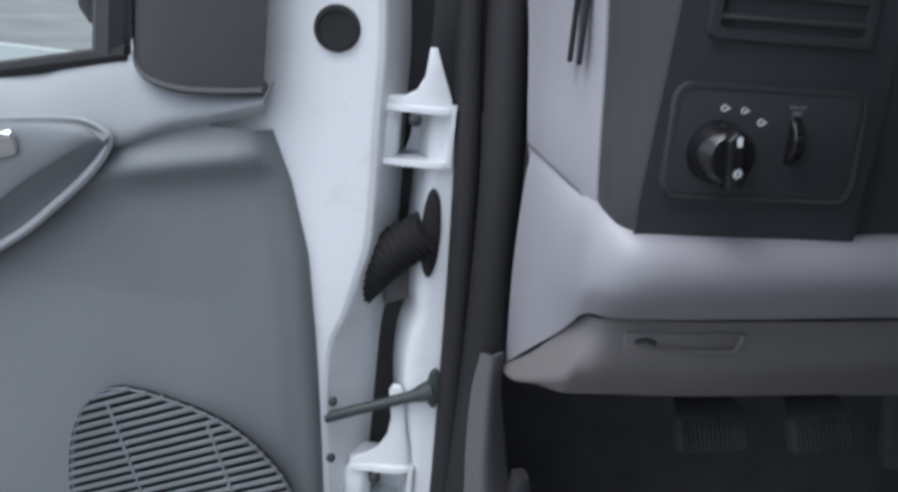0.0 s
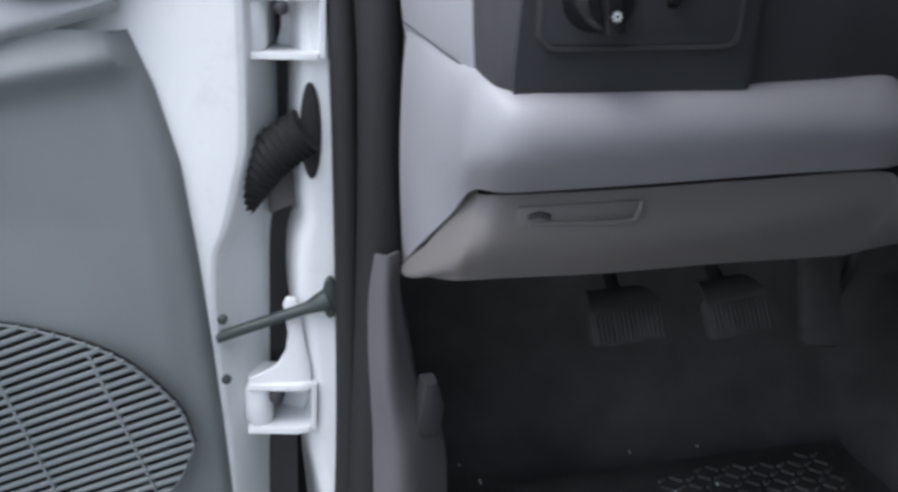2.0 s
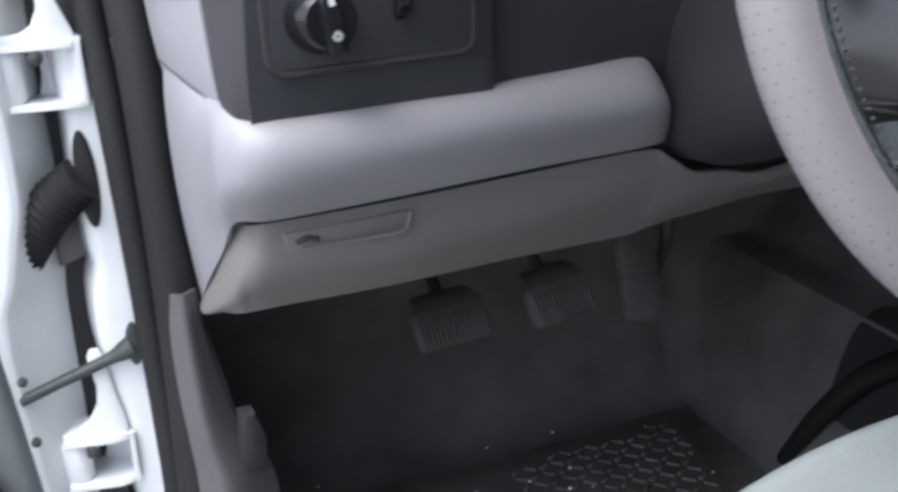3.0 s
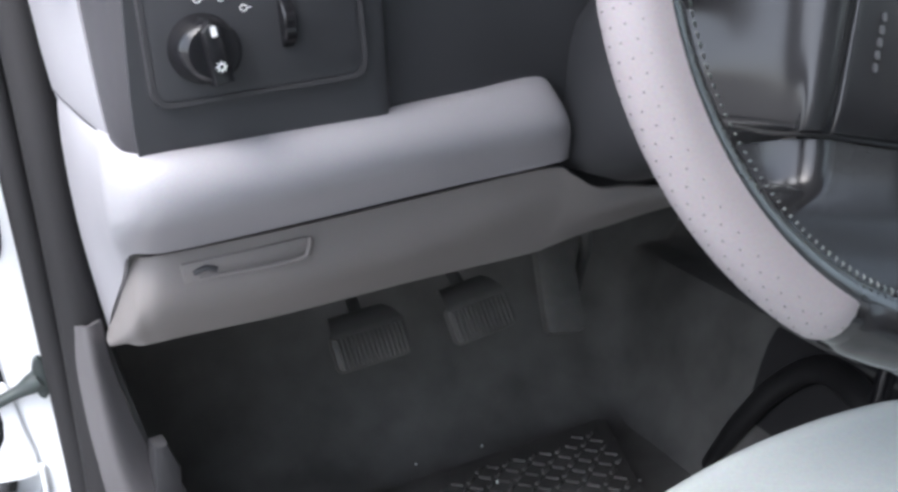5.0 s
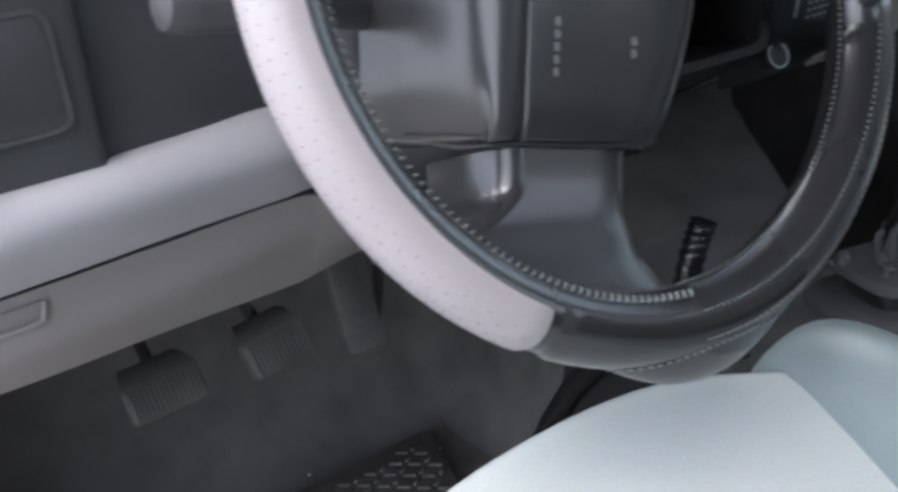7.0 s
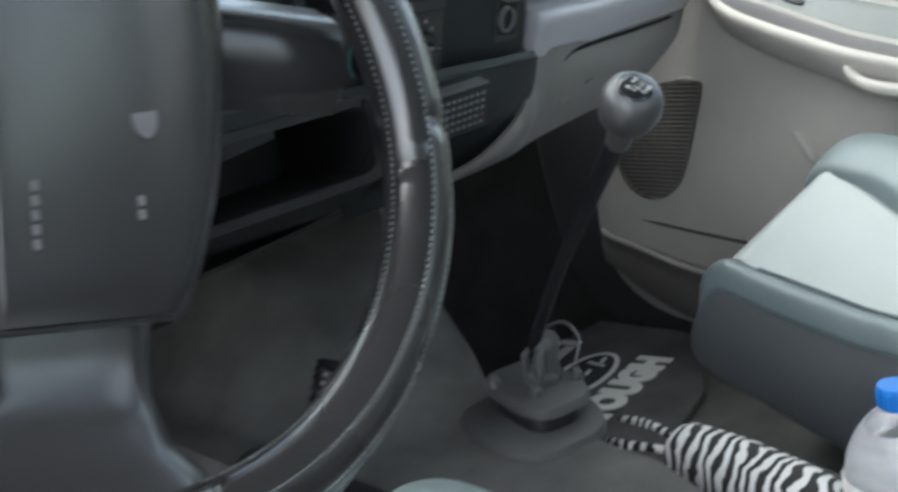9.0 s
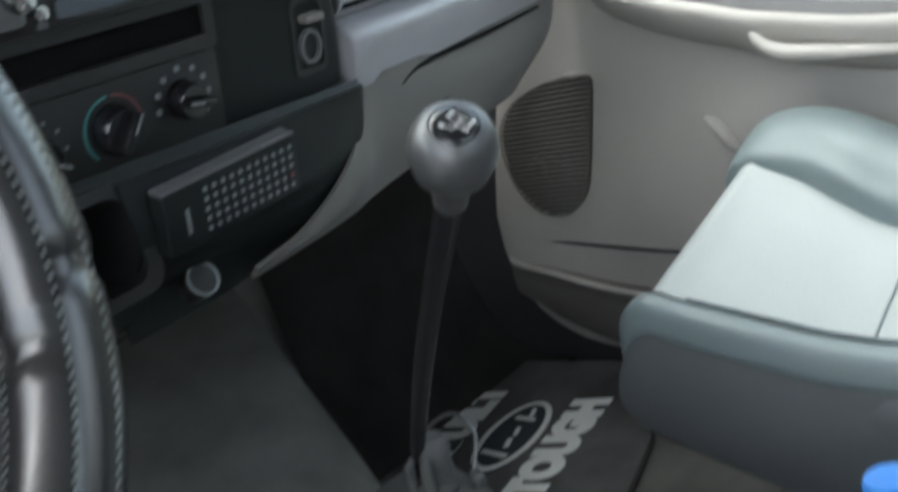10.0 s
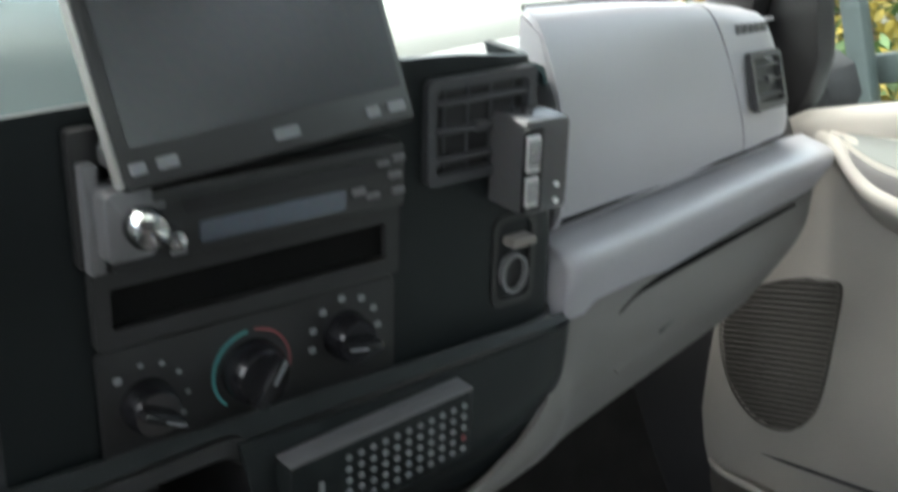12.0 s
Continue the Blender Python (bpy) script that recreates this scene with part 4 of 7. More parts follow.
bm = patch([[(-0.775, 0.19, 0.40), (-0.78, 0.35, 0.42), (-0.77, 0.60, 0.45)], [(-0.74, 0.19, 0.20), (-0.75, 0.35, 0.20), (-0.76, 0.60, 0.22)], [(-0.74, 0.18, 0.02), (-0.75, 0.35, 0.02), (-0.76, 0.60, 0.04)]], 10, 10, 0.004)
solo("wall_kick", bm, CARPET, "dark carpeted side of the footwell", "wall", kind="structure")
release = things("bonnet_release", (-0.745, 0.17, 0.27), "grey plastic bonnet release lever on the kick panel", "lever")
bm = slab([(-0.012, -0.030), (0.012, -0.030), (0.014, 0.0), (0.004, 0.030), (-0.008, 0.030)], 0.016, frame_of((-0.742, 0.176, 0.262), (1, 0.2, 0), (0, -0.2, 1)), 0.005)
part("lever", bm, CHARC, release)
bm = patch([[(0.845, 0.30, 0.60), (0.83, 0.45, 0.60), (0.80, 0.62, 0.60)], [(0.845, 0.30, 0.0), (0.83, 0.45, 0.0), (0.80, 0.62, 0.0)]], 8, 8, 0.004)
solo("wall_kick_right", bm, CHARC, "dark grey plastic side of the passenger footwell", "wall", kind="structure")

# ---- steering column and wheel ----
column = things("steering_column", (-0.36, 0.0, 0.5), "dark plastic steering column shroud with stalks", "steering column")


def hoop(c, w, h, up, n=28, k=0.6):
    """A rounded rectangle loop about c, upright along up."""
    c, up = Vector(c), Vector(up).normalized()
    out = []
    for i in range(n):
        a = 2 * math.pi * i / n
        ca, sa = math.cos(a), math.sin(a)
        s = 1 / (abs(ca) ** 3 + abs(sa) ** 3) ** (1 / 3)
        out.append(c + Vector((w * ca * s, 0, 0)) + up * (h * sa * s))
    return out


secs = [((-0.352, 0.10, 0.545), 0.066, 0.070), ((-0.352, 0.04, 0.553), 0.066, 0.072), ((-0.350, -0.04, 0.580), 0.066, 0.070), ((-0.348, -0.11, 0.606), 0.064, 0.064), ((-0.346, -0.16, 0.620), 0.058, 0.056), ((-0.346, -0.175, 0.624), 0.045, 0.042)]
bm = bmesh.new()
vs = quads(bm, [hoop(c, w, h, (0, 0.3, 0.95)) for c, w, h in secs], loop=True)
bm.faces.new(vs[-1])
part("shroud", bm, DARK, column, "charcoal column shroud")
bm = tube([(-0.42, -0.165, 0.640), (-0.47, -0.19, 0.655), (-0.50, -0.20, 0.664), (-0.545, -0.205, 0.673)], [0.008, 0.011, 0.0135, 0.0145], 16, smooth_n=14)
stalk = part("stalk", bm, CHARC, column, "dark grey indicator stalk")
bm = lathe([(0.0148, 0), (0.0148, 0.010), (0.0135, 0.016), (0.008, 0.019)], Matrix.Translation((-0.545, -0.205, 0.673)) @ Vector((-1, -0.11, 0.2)).to_track_quat("Z", "Y").to_matrix().to_4x4(), 20)
part("end_button", bm, SURSIDE, stalk, "lighter grey stalk end")
bm = box((0.03, 0.03, 0.03), pose(-0.435, -0.17, 0.625), 0.006)
part("stalk_root", bm, DARKER, column)

WA, WB = radians(15.4), radians(6.9)
WC = Vector((-0.3440, -0.2635, 0.6562))
WN = Vector((math.sin(WB) * math.cos(WA), -math.cos(WA) * math.cos(WB), math.sin(WA)))
WX = Vector((math.cos(WB), math.sin(WB), 0))
WY = WN.cross(WX)
WM = Matrix((WX, WY, WN)).transposed().to_4x4()
WM.translation = WC
wheel = things("steering_wheel", WC, "two-tone leather covered steering wheel with dark horn pad", "steering wheel")
RIM, HR, HA = 0.1870, 0.0187, 0.0180


def rim_at(th, phi, grow=0.0, extra=0.0):
    """A place on the rim: th round the wheel, phi round the grip (0 outward, 90 to the driver)."""
    t, p = radians(th), radians(phi)
    r = RIM + (HR + grow) * math.cos(p) + extra
    return WM @ Vector((r * math.cos(t), r * math.sin(t), (HA + grow) * math.sin(p)))


def rim_part(name, th0, th1, mat, label, grow=0.0, phi0=0, phi1=360, steps=None, dip=True):
    bm = bmesh.new()
    n = steps or max(6, int(abs(th1 - th0) / 3))
    full = abs(phi1 - phi0) >= 360
    m = 20 if full else 14
    rows = []
    for i in range(n + 1):
        th = th0 + (th1 - th0) * i / n
        g = grow - (0.0025 if dip and i in (0, n) else 0)
        rows.append([rim_at(th, phi0 + (phi1 - phi0) * k / (m if full else m - 1), g) for k in range(m)])
    vs = quads(bm, rows, loop=full)
    if full:
        bm.faces.new(list(reversed(vs[0])))
        bm.faces.new(vs[-1])
    else:
        bmesh.ops.recalc_face_normals(bm, faces=bm.faces)
        bmesh.ops.solidify(bm, geom=bm.faces[:], thickness=0.0015)
    return part(name, bm, mat, wheel, label)


rim_part("rim_core", 0, 360, LEATHER_B, "black leather rim", -0.001, steps=120, dip=False)
rim_part("white_grip", 118, 233.5, LEATHER_W, "off-white perforated leather grip", 0.0012, -150, 93, steps=60)
bm = bmesh.new()
rows = []


def grip_edge(u):
    """Where the lower grip's seam runs round the rim, u from end to end."""
    return -20 + 64 * math.sin(math.pi * u) ** 0.8


for i in range(37):
    u = i / 36
    th = 247 + 41 * u
    swell = math.sin(math.pi * u) ** 0.7
    row = []
    for k in range(20):
        phi = -175 + (grip_edge(u) + 175) * k / 19
        away = math.sin(math.pi * k / 19) ** 0.8
        row.append(rim_at(th, phi, 0.0008 + 0.002 * away * swell, 0.0165 * swell * away * max(0.0, math.cos(radians(phi + 25)))))
    rows.append(row)
quads(bm, rows)
bmesh.ops.recalc_face_normals(bm, faces=bm.faces)
bmesh.ops.solidify(bm, geom=bm.faces[:], thickness=0.0012)
part("bottom_grip", bm, LEATHER_B, wheel, "thicker black lower grip")
rim_part("lower_cover", 234.5, 343.2, LEATHER_B, "glossy black leather cover panel", 0.0008, -175, 104, steps=50)
rim_part("right_cover", 343.9, 440, LEATHER_B, "glossy black leather cover panel", 0.0012, -175, 104, steps=50)
rim_part("inner_cover", 262, 335.5, LEATHER_B, "glossy black inner cover panel", 0.0010, 108, 172, steps=40)
rim_part("inner_cover", 336.2, 440, LEATHER_B, "glossy black inner cover panel", 0.0010, 108, 172, steps=50)
# stitching: rows of short threads
bm = bmesh.new()
for th in np.arange(120, 262, 1.55):
    a, b = rim_at(th, 132, 0.0012), rim_at(th + 0.8, 146, 0.0012)
    tube([a, (a + b) / 2 + WN * 0.0008, b], 0.0006, 5, bm=bm)
ob = part("stitching", bm, THREAD, wheel, "pale cross stitching along the inner rim")
tagged(ob, kind="stuff")
bm = bmesh.new()

def dashes(path, r=0.0006):
    for a, b in zip(path[::2], path[1::2]):
        tube([a, b], r, 4, bm=bm)


dashes([rim_at(247 + 41 * i / 60, grip_edge(i / 60) + 2, 0.0012) for i in range(1, 60)])
dashes([rim_at(262 + 150 * i / 240, 106, 0.0012) for i in range(241)], 0.0004)
dashes([rim_at(262 + 150 * i / 240, 174, 0.0012) for i in range(241)], 0.0004)
dashes([rim_at(262 + 150 * i / 240, 62, 0.0014) for i in range(241)], 0.0004)
tagged(part("seam_thread", bm, THREAD, wheel, "pale seam thread"), kind="stuff")
bm = bmesh.new()
for i, th in enumerate(np.arange(121, 233, 2.1)):
    for j in range(4):
        phi = -32 + 24 * j + (12 if i % 2 else 0)
        c = rim_at(th, phi, 0.0014)
        n = (rim_at(th, phi, 0.01) - c).normalized()
        q = Matrix.Translation(c) @ n.to_track_quat("Z", "Y").to_matrix().to_4x4()
        lathe([(0.00045, -0.0004), (0.00045, 0.0001)], q, 6, bm=bm)
ob = part("perforation", bm, MIDGREY, wheel, "small dark perforations")
tagged(ob, kind="stuff")


WH = WM @ pose(0.0023, 0, 0, 0, 0, -16)  # the wheel is turned a little, and its hub with it


def WP(x, y, h):
    return WH @ Vector((x, y, h))


def pad_h(y):
    """How deep the face of the horn pad lies behind the rim."""
    return -0.013 + 0.20 * (y + 0.02)


# horn pad: a domed face with a raised left shoulder, a groove beside it and a deep side wall
PAD = ((-0.100, -0.082), (-0.094, -0.064), (-0.0885, -0.046), (-0.082, -0.029), (-0.0765, -0.0165), (-0.071, -0.0075), (-0.065, -0.0015), (-0.058, 0.0018), (-0.0525, 0.0018), (-0.0490, 0.0002), (-0.0472, -0.0026),
       (-0.0455, -0.0004), (-0.041, 0.0004), (-0.020, 0.0016), (0.010, 0.0018), (0.040, 0.0005), (0.062, -0.003), (0.073, -0.009), (0.080, -0.020), (0.084, -0.036), (0.087, -0.060))
keys = []
for y, right, left, drop in ((0.120, 0.86, 0.92, 0.0), (0.090, 0.96, 1.0, 0.0), (0.050, 1.02, 1.02, 0.0), (0.010, 1.0, 1.02, 0.0), (-0.028, 0.94, 1.0, 0.0), (-0.054, 0.85, 0.985, 0.0), (-0.074, 0.755, 0.955, 0.0), (-0.0855, 0.69, 0.915, 0.0015), (-0.0895, 0.67, 0.88, 0.004), (-0.0900, 0.66, 0.87, 0.014)):
    keys.append([WP(x * (right if x > 0 else left if x < -0.066 else 1.0), y + 0.010 * max(0.0, -0.066 - x) / 0.034 * (y < -0.07), pad_h(y) + h - drop) for x, h in PAD])
bm = patch(keys, 48, 70, 0)
pad = part("horn_pad", bm, HUBMAT, wheel, "dark grey horn pad with a moulded shoulder")
keys = []
for y, shift, base, wide, dip in ((-0.0915, 0.0, -0.0325, 1.0, 1.0), (-0.106, 0.0, -0.0335, 0.95, 1.0), (-0.117, -0.003, -0.0330, 0.90, 0.95), (-0.127, -0.016, -0.0315, 0.90, 0.75), (-0.136, -0.028, -0.0290, 0.93, 0.5), (-0.150, -0.026, -0.0250, 1.0, 0.3), (-0.164, -0.012, -0.0200, 1.12, 0.25), (-0.178, 0.010, -0.0150, 1.35, 0.22)):
    row = []
    for x, h in ((-0.066, -0.060), (-0.0645, -0.040), (-0.062, -0.022), (-0.058, -0.009), (-0.0525, -0.0018), (-0.046, 0.0010), (-0.036, 0.0010), (-0.015, 0.0005), (0.008, 0.0), (0.022, -0.0025), (0.031, -0.010), (0.036, -0.022), (0.038, -0.040)):
        row.append(WP(x + shift if x < -0.02 else x * wide + (0.006 if y < -0.16 else 0.0) * (x > 0), y, base + h * (dip if x < 0 else 1.0)))
    keys.append(row)
bm = patch(keys, 36, 48, 0)
part("spoke", bm, HUBMAT, wheel, "dark grey lower spoke")
bm = tube([WP(-0.0895, -0.0800, -0.086), WP(-0.0815, -0.0855, -0.062), WP(-0.074, -0.0900, -0.044), WP(-0.066, -0.0908, -0.0335), WP(-0.055, -0.0908, -0.0285), WP(-0.044, -0.0908, -0.0285), WP(-0.01, -0.0908, -0.0275), WP(0.025, -0.0908, -0.0290), WP(0.040, -0.0905, -0.036)], 0.0011, 6, smooth_n=48)
part("pad_seam", bm, DARKER, wheel)
# other spokes keep the rim and hub together
keys = [[WP(x, y, h) for y, h in ((0.02, -0.05), (0.035, -0.034), (0.065, -0.030), (0.085, -0.05))] for x in (0.060, 0.10, 0.14, 0.172)]
part("spoke", patch(keys, 10, 12, 0.004), HUBMAT, wheel, "dark grey side spoke")
keys = [[WP(x, y, h) for y, h in ((0.04, -0.075), (0.055, -0.050), (0.085, -0.046), (0.105, -0.065))] for x in (-0.075, -0.11, -0.145, -0.172)]
part("spoke", patch(keys, 10, 12, 0.004), HUBMAT, wheel, "dark grey side spoke")
bm = lathe([(0.070, -0.105), (0.078, -0.075), (0.072, -0.055), (0.05, -0.045)], WM, 28)
part("hub", bm, DARKER, wheel)
for x, y0, n, w in ((-0.030, -0.030, 5, 0.0026), (0.0205, -0.037, 2, 0.003)):
    for i in range(n):
        y = y0 - i * 0.0062
        part("mark", slab(rounded(w, 0.0046, 0.001), 0.0012, WH @ pose(x, y, pad_h(y) + 0.0012)), BUTTON, pad, "moulded grey mark")
bm = slab(oval(0.0065, 0.0115, 20), 0.0012, WH @ pose(0.024, 0.002, pad_h(0.0) + 0.0008))
part("emblem", bm, BUTTON, pad, "plain oval emblem")

# ---- pedals ----
def pedal(name, m, w, h, label, arm_to, ribs, shoulder=0.0, cat="pedal"):
    """A rubber pad on a bent steel arm: a front face, ribs and a plain shoulder folding back; local z of m faces the driver."""
    p = things(name, m.translation, label, cat, "foot pedals")
    pad = part("pad", slab(rounded(w, h, 0.008), 0.012, m, 0.003), MATTING, p, "black rubber pad")
    if shoulder:
        keys = [[m @ Vector((x * k, h / 2 + dy, dz)) for x in (-w * 0.49, -w * 0.2, w * 0.2, w * 0.49)] for k, dy, dz in ((1.0, -0.006, 0.0130), (0.97, 0.000, 0.0105), (0.86, shoulder * 0.6, 0.000), (0.74, shoulder, -0.014), (0.70, shoulder, -0.022))]
        part("shoulder", patch(keys, 12, 12, 0.003), MATTING, pad, "worn sloping top of the pad")
    for i in range(ribs):
        x = -w / 2 + 0.006 + (w - 0.012) * i / max(1, ribs - 1)
        part("rib", box((0.0026, h * 0.80, 0.004), m @ pose(x, -0.002, 0.0125), 0.0007, 1), MATTING, pad)
    a = m @ Vector((0, h * 0.2, -0.004))
    part("arm", tube([a, a.lerp(Vector(arm_to), 0.35) + Vector((0, 0.03, -0.01)), Vector(arm_to)], 0.008, 8, flat=0.6, smooth_n=12), STEEL, p, "steel pedal arm")
    return p


def PM(x, y, z, lean, turn=0):
    q = frame_of((x, y, z), (1, 0.12, 0.03), (0, math.sin(radians(lean)), math.cos(radians(lean))))
    return q @ pose(0, 0, 0, 0, 0, turn)


pedal("clutch_pedal", PM(-0.5155, 0.315, 0.270, 26, 1), 0.082, 0.040, "black ribbed rubber clutch pedal", (-0.515, 0.46, 0.46), 15, 0.018)
pedal("brake_pedal", PM(-0.3915, 0.326, 0.271, 26, 4), 0.074, 0.042, "black rubber brake pedal with worn ribs", (-0.42, 0.47, 0.46), 13, 0.020)
pedal("accelerator_pedal", PM(-0.294, 0.342, 0.287, 24, -9), 0.046, 0.115, "tall black rubber accelerator pedal", (-0.27, 0.50, 0.46), 0)
rod = things("steering_shaft", (-0.25, 0.4, 0.3), "dull metal rod beside the accelerator pedal", "rod")
bm = tube([(-0.252, 0.345, 0.355), (-0.247, 0.36, 0.31), (-0.245, 0.40, 0.24)], [0.006, 0.0075, 0.006], 10)
part("bar", bm, STEEL, rod)

# ---- driver's rubber mat with a raised tread plate pattern ----
mat = things("driver_mat", (-0.40, 0.2, 0.02), "dark rubber floor mat with a raised tread heel pad", "floor mat")
bm = slab([(-0.63, -0.35), (-0.30, -0.35), (-0.222, 0.30), (-0.184, 0.452), (-0.192, 0.460), (-0.618, 0.400), (-0.626, 0.390)], 0.010, pose(0, 0, 0.034), 0.003)
part("base", bm, MATTING, mat)
bm = slab([(-0.60, -0.05), (-0.275, -0.05), (-0.238, 0.29), (-0.204, 0.436), (-0.210, 0.442), (-0.60, 0.387)], 0.004, pose(0, 0, 0.044), 0.0015)
heel = part("heel_pad", bm, MATTING, mat)
for gx in range(15):
    for gy in range(21):
        x, y = -0.43 + gx * 0.0172, 0.065 + gy * 0.0185
        if y > 0.368 + (x + 0.60) * 0.14 or x < -0.435 or x > -0.288 + 0.19 * y:
            continue
        q = pose(x, y, 0.0488, 0, 0, 45 if (gx + gy) % 2 else -45)
        bm = box((0.0155, 0.0055, 0.0040), q, 0.0015, 1)
        part("stud", bm, MATTING, heel)

# crumbs and lint on the carpet
rng = random.Random(5)
bm = bmesh.new()
for k in range(70):
    x, y = rng.uniform(-0.66, -0.16), rng.uniform(0.05, 0.52)
    q = pose(x, y, floor_z(x, y, 0.02) + 0.003 if y > 0.38 or x > -0.31 or x < -0.62 else 0.0485, rng.uniform(0, 360), rng.uniform(0, 360), rng.uniform(0, 360))
    s = rng.uniform(0.0012, 0.0032)
    box((s * rng.uniform(0.8, 2.2), s, s * 0.6), q, bm=bm)
tagged(solo("crumb", bm, WHITEINK, "pale crumbs and lint on the dark carpet", "debris"), kind="stuff")

# ---- centre stack ----
ST = frame_of((0.12, 0.050, 0.65), (1, 0.02, -0.045), (0, -0.287, 0.958))  # local z towards the driver


def S(x, y, z=0.0):
    return ST @ Vector((x, y, z))


bm = patch([
    [S(-0.185, -0.072), S(-0.185, 0.02), S(-0.185, 0.108)],
    [S(-0.06, -0.072, 0.001), S(-0.06, 0.02, 0.001), S(-0.06, 0.110, 0.001)],
    [S(0.06, -0.072, 0.001), S(0.06, 0.02, 0.001), S(0.06, 0.108, 0.001)],
    [S(0.142, -0.072, 0.0), S(0.138, 0.02, 0.0), S(0.118, 0.102, 0.0)],
    [S(0.160, -0.072, -0.010), S(0.158, 0.02, -0.010), S(0.136, 0.100, -0.010)],
    [S(0.164, -0.072, -0.05), S(0.164, 0.02, -0.05), S(0.142, 0.100, -0.05)]], 30, 10, 0.004)
stack = part("centre_panel", bm, STACK, dash, "charcoal centre panel")
bm = tube([S(-0.185, -0.070, 0.002), S(0.05, -0.0715, 0.004), S(0.142, -0.0715, 0.003), S(0.162, -0.070, -0.010)], 0.0035, 8, smooth_n=26)
part("panel_lip", bm, STACKC, stack, "dark grey lower lip of the centre panel")
# lower fascia with the cubby and socket
bm = patch([
    [(-0.17, 0.062, 0.600), (-0.17, 0.060, 0.582)],
    [(0.05, 0.060, 0.590), (0.05, 0.058, 0.577)],
    [(0.28, 0.066, 0.576), (0.28, 0.064, 0.570)]], 12, 4, 0.004)
part("fascia_top", bm, STACK, dash)
bm = patch([
    [(0.040, 0.050, 0.580), (0.040, 0.052, 0.540), (0.040, 0.080, 0.513), (0.040, 0.107, 0.494), (0.040, 0.114, 0.466)],
    [(0.10, 0.046, 0.578), (0.10, 0.048, 0.54), (0.10, 0.070, 0.514), (0.10, 0.104, 0.495), (0.10, 0.110, 0.466)],
    [(0.19, 0.050, 0.575), (0.19, 0.052, 0.53), (0.19, 0.072, 0.508), (0.19, 0.090, 0.490), (0.19, 0.13, 0.468)],
    [(0.262, 0.058, 0.572), (0.258, 0.064, 0.54), (0.254, 0.074, 0.522), (0.250, 0.085, 0.505), (0.24, 0.12, 0.475)],
    [(0.283, 0.070, 0.571), (0.278, 0.075, 0.55), (0.274, 0.085, 0.535), (0.270, 0.095, 0.52), (0.26, 0.13, 0.48)]], 30, 24, 0.004)
fascia = part("lower_fascia", bm, STACK, dash, "charcoal lower fascia")
cub = things("storage_cubby", (-0.05, 0.1, 0.50), "open black storage cubby under the heater controls", "cubby")
bm = bmesh.new()
o = [(-0.048 + x, 0.545 + z) for x, z in rounded(0.182, 0.062, 0.014)]
quads(bm, [[(x, 0.056, z) for x, z in o], [(x, 0.20, z - 0.01) for x, z in o]], loop=True)
bm.faces.new([bm.verts.new((x, 0.20, z - 0.0101)) for x, z in o])
part("liner", bm, DARKER, cub)
bm = ring_frame([(x * 1.10, z * 1.24) for x, z in rounded(0.182, 0.062, 0.014)], rounded(0.180, 0.060, 0.013), 0.008, frame_of((-0.048, 0.058, 0.545), (1, 0, 0), (0, 0, 1)))
part("rim", bm, DARKER, cub)
bm = patch([[(-0.165, 0.06, 0.512), (-0.165, 0.10, 0.49), (-0.165, 0.17, 0.465)], [(0.045, 0.056, 0.512), (0.045, 0.10, 0.488), (0.045, 0.17, 0.462)]], 8, 8, 0.004)
part("underside", bm, STACK, cub)
sock = things("power_socket", (0.10, 0.10, 0.484), "round power socket with a bright metal ring", "power socket")
SK = frame_of((0.098, 0.092, 0.4875), (1, 0.0, 0), (0, 0.30, 0.95))
bm = ring_frame(oval(0.0128, 0.0128, 28), oval(0.0112, 0.0112, 28), 0.004, SK)
part("ring", bm, SATIN, sock, "bright metal ring")
bm = lathe([(0.0108, 0.003), (0.0125, 0.002), (0.0125, -0.02), (0.002, -0.021)], SK, 20)
part("well", bm, DARKER, sock)

# radio with its raised screen
radio = things("car_radio", S(-0.042, 0.05), "dark flip-screen car radio with the screen raised", "car radio")
bm = slab(rounded(0.164, 0.036, 0.004), 0.012, ST @ pose(-0.049, 0.051, 0.001), 0.002)
part("body", bm, STACKC, radio, "dark grey radio face")
bm = slab(rounded(0.116, 0.0075, 0.003), 0.001, ST @ pose(-0.037, 0.059, 0.0132))
part("disc_slot", bm, DARKER, radio, "black disc slot")
bm = slab(rounded(0.082, 0.011, 0.002), 0.001, ST @ pose(-0.046, 0.0445, 0.0132))
part("display", bm, material("radio display glass", (0.10, 0.115, 0.14), 0.15, bump=0.0), radio, "grey blue display strip")
bm = lathe([(0.004, 0), (0.004, 0.022), (0.0075, 0.024), (0.0094, 0.029), (0.0094, 0.035), (0.0078, 0.039), (0.003, 0.041)], ST @ pose(-0.1245, 0.0630, 0.008), 28)
part("knob", bm, CHROME, radio, "chrome volume knob")
bm = slab(rounded(0.024, 0.034, 0.004), 0.020, ST @ pose(-0.1245, 0.059, 0.006), 0.004)
part("knob_base", bm, BUTTON, radio, "grey knob housing")
bm = lathe([(0.0055, 0), (0.0055, 0.010), (0.0045, 0.014), (0.0015, 0.015)], ST @ pose(-0.1035, 0.0475, 0.012), 18)
part("small_knob", bm, CHROME, radio, "small bright knob")
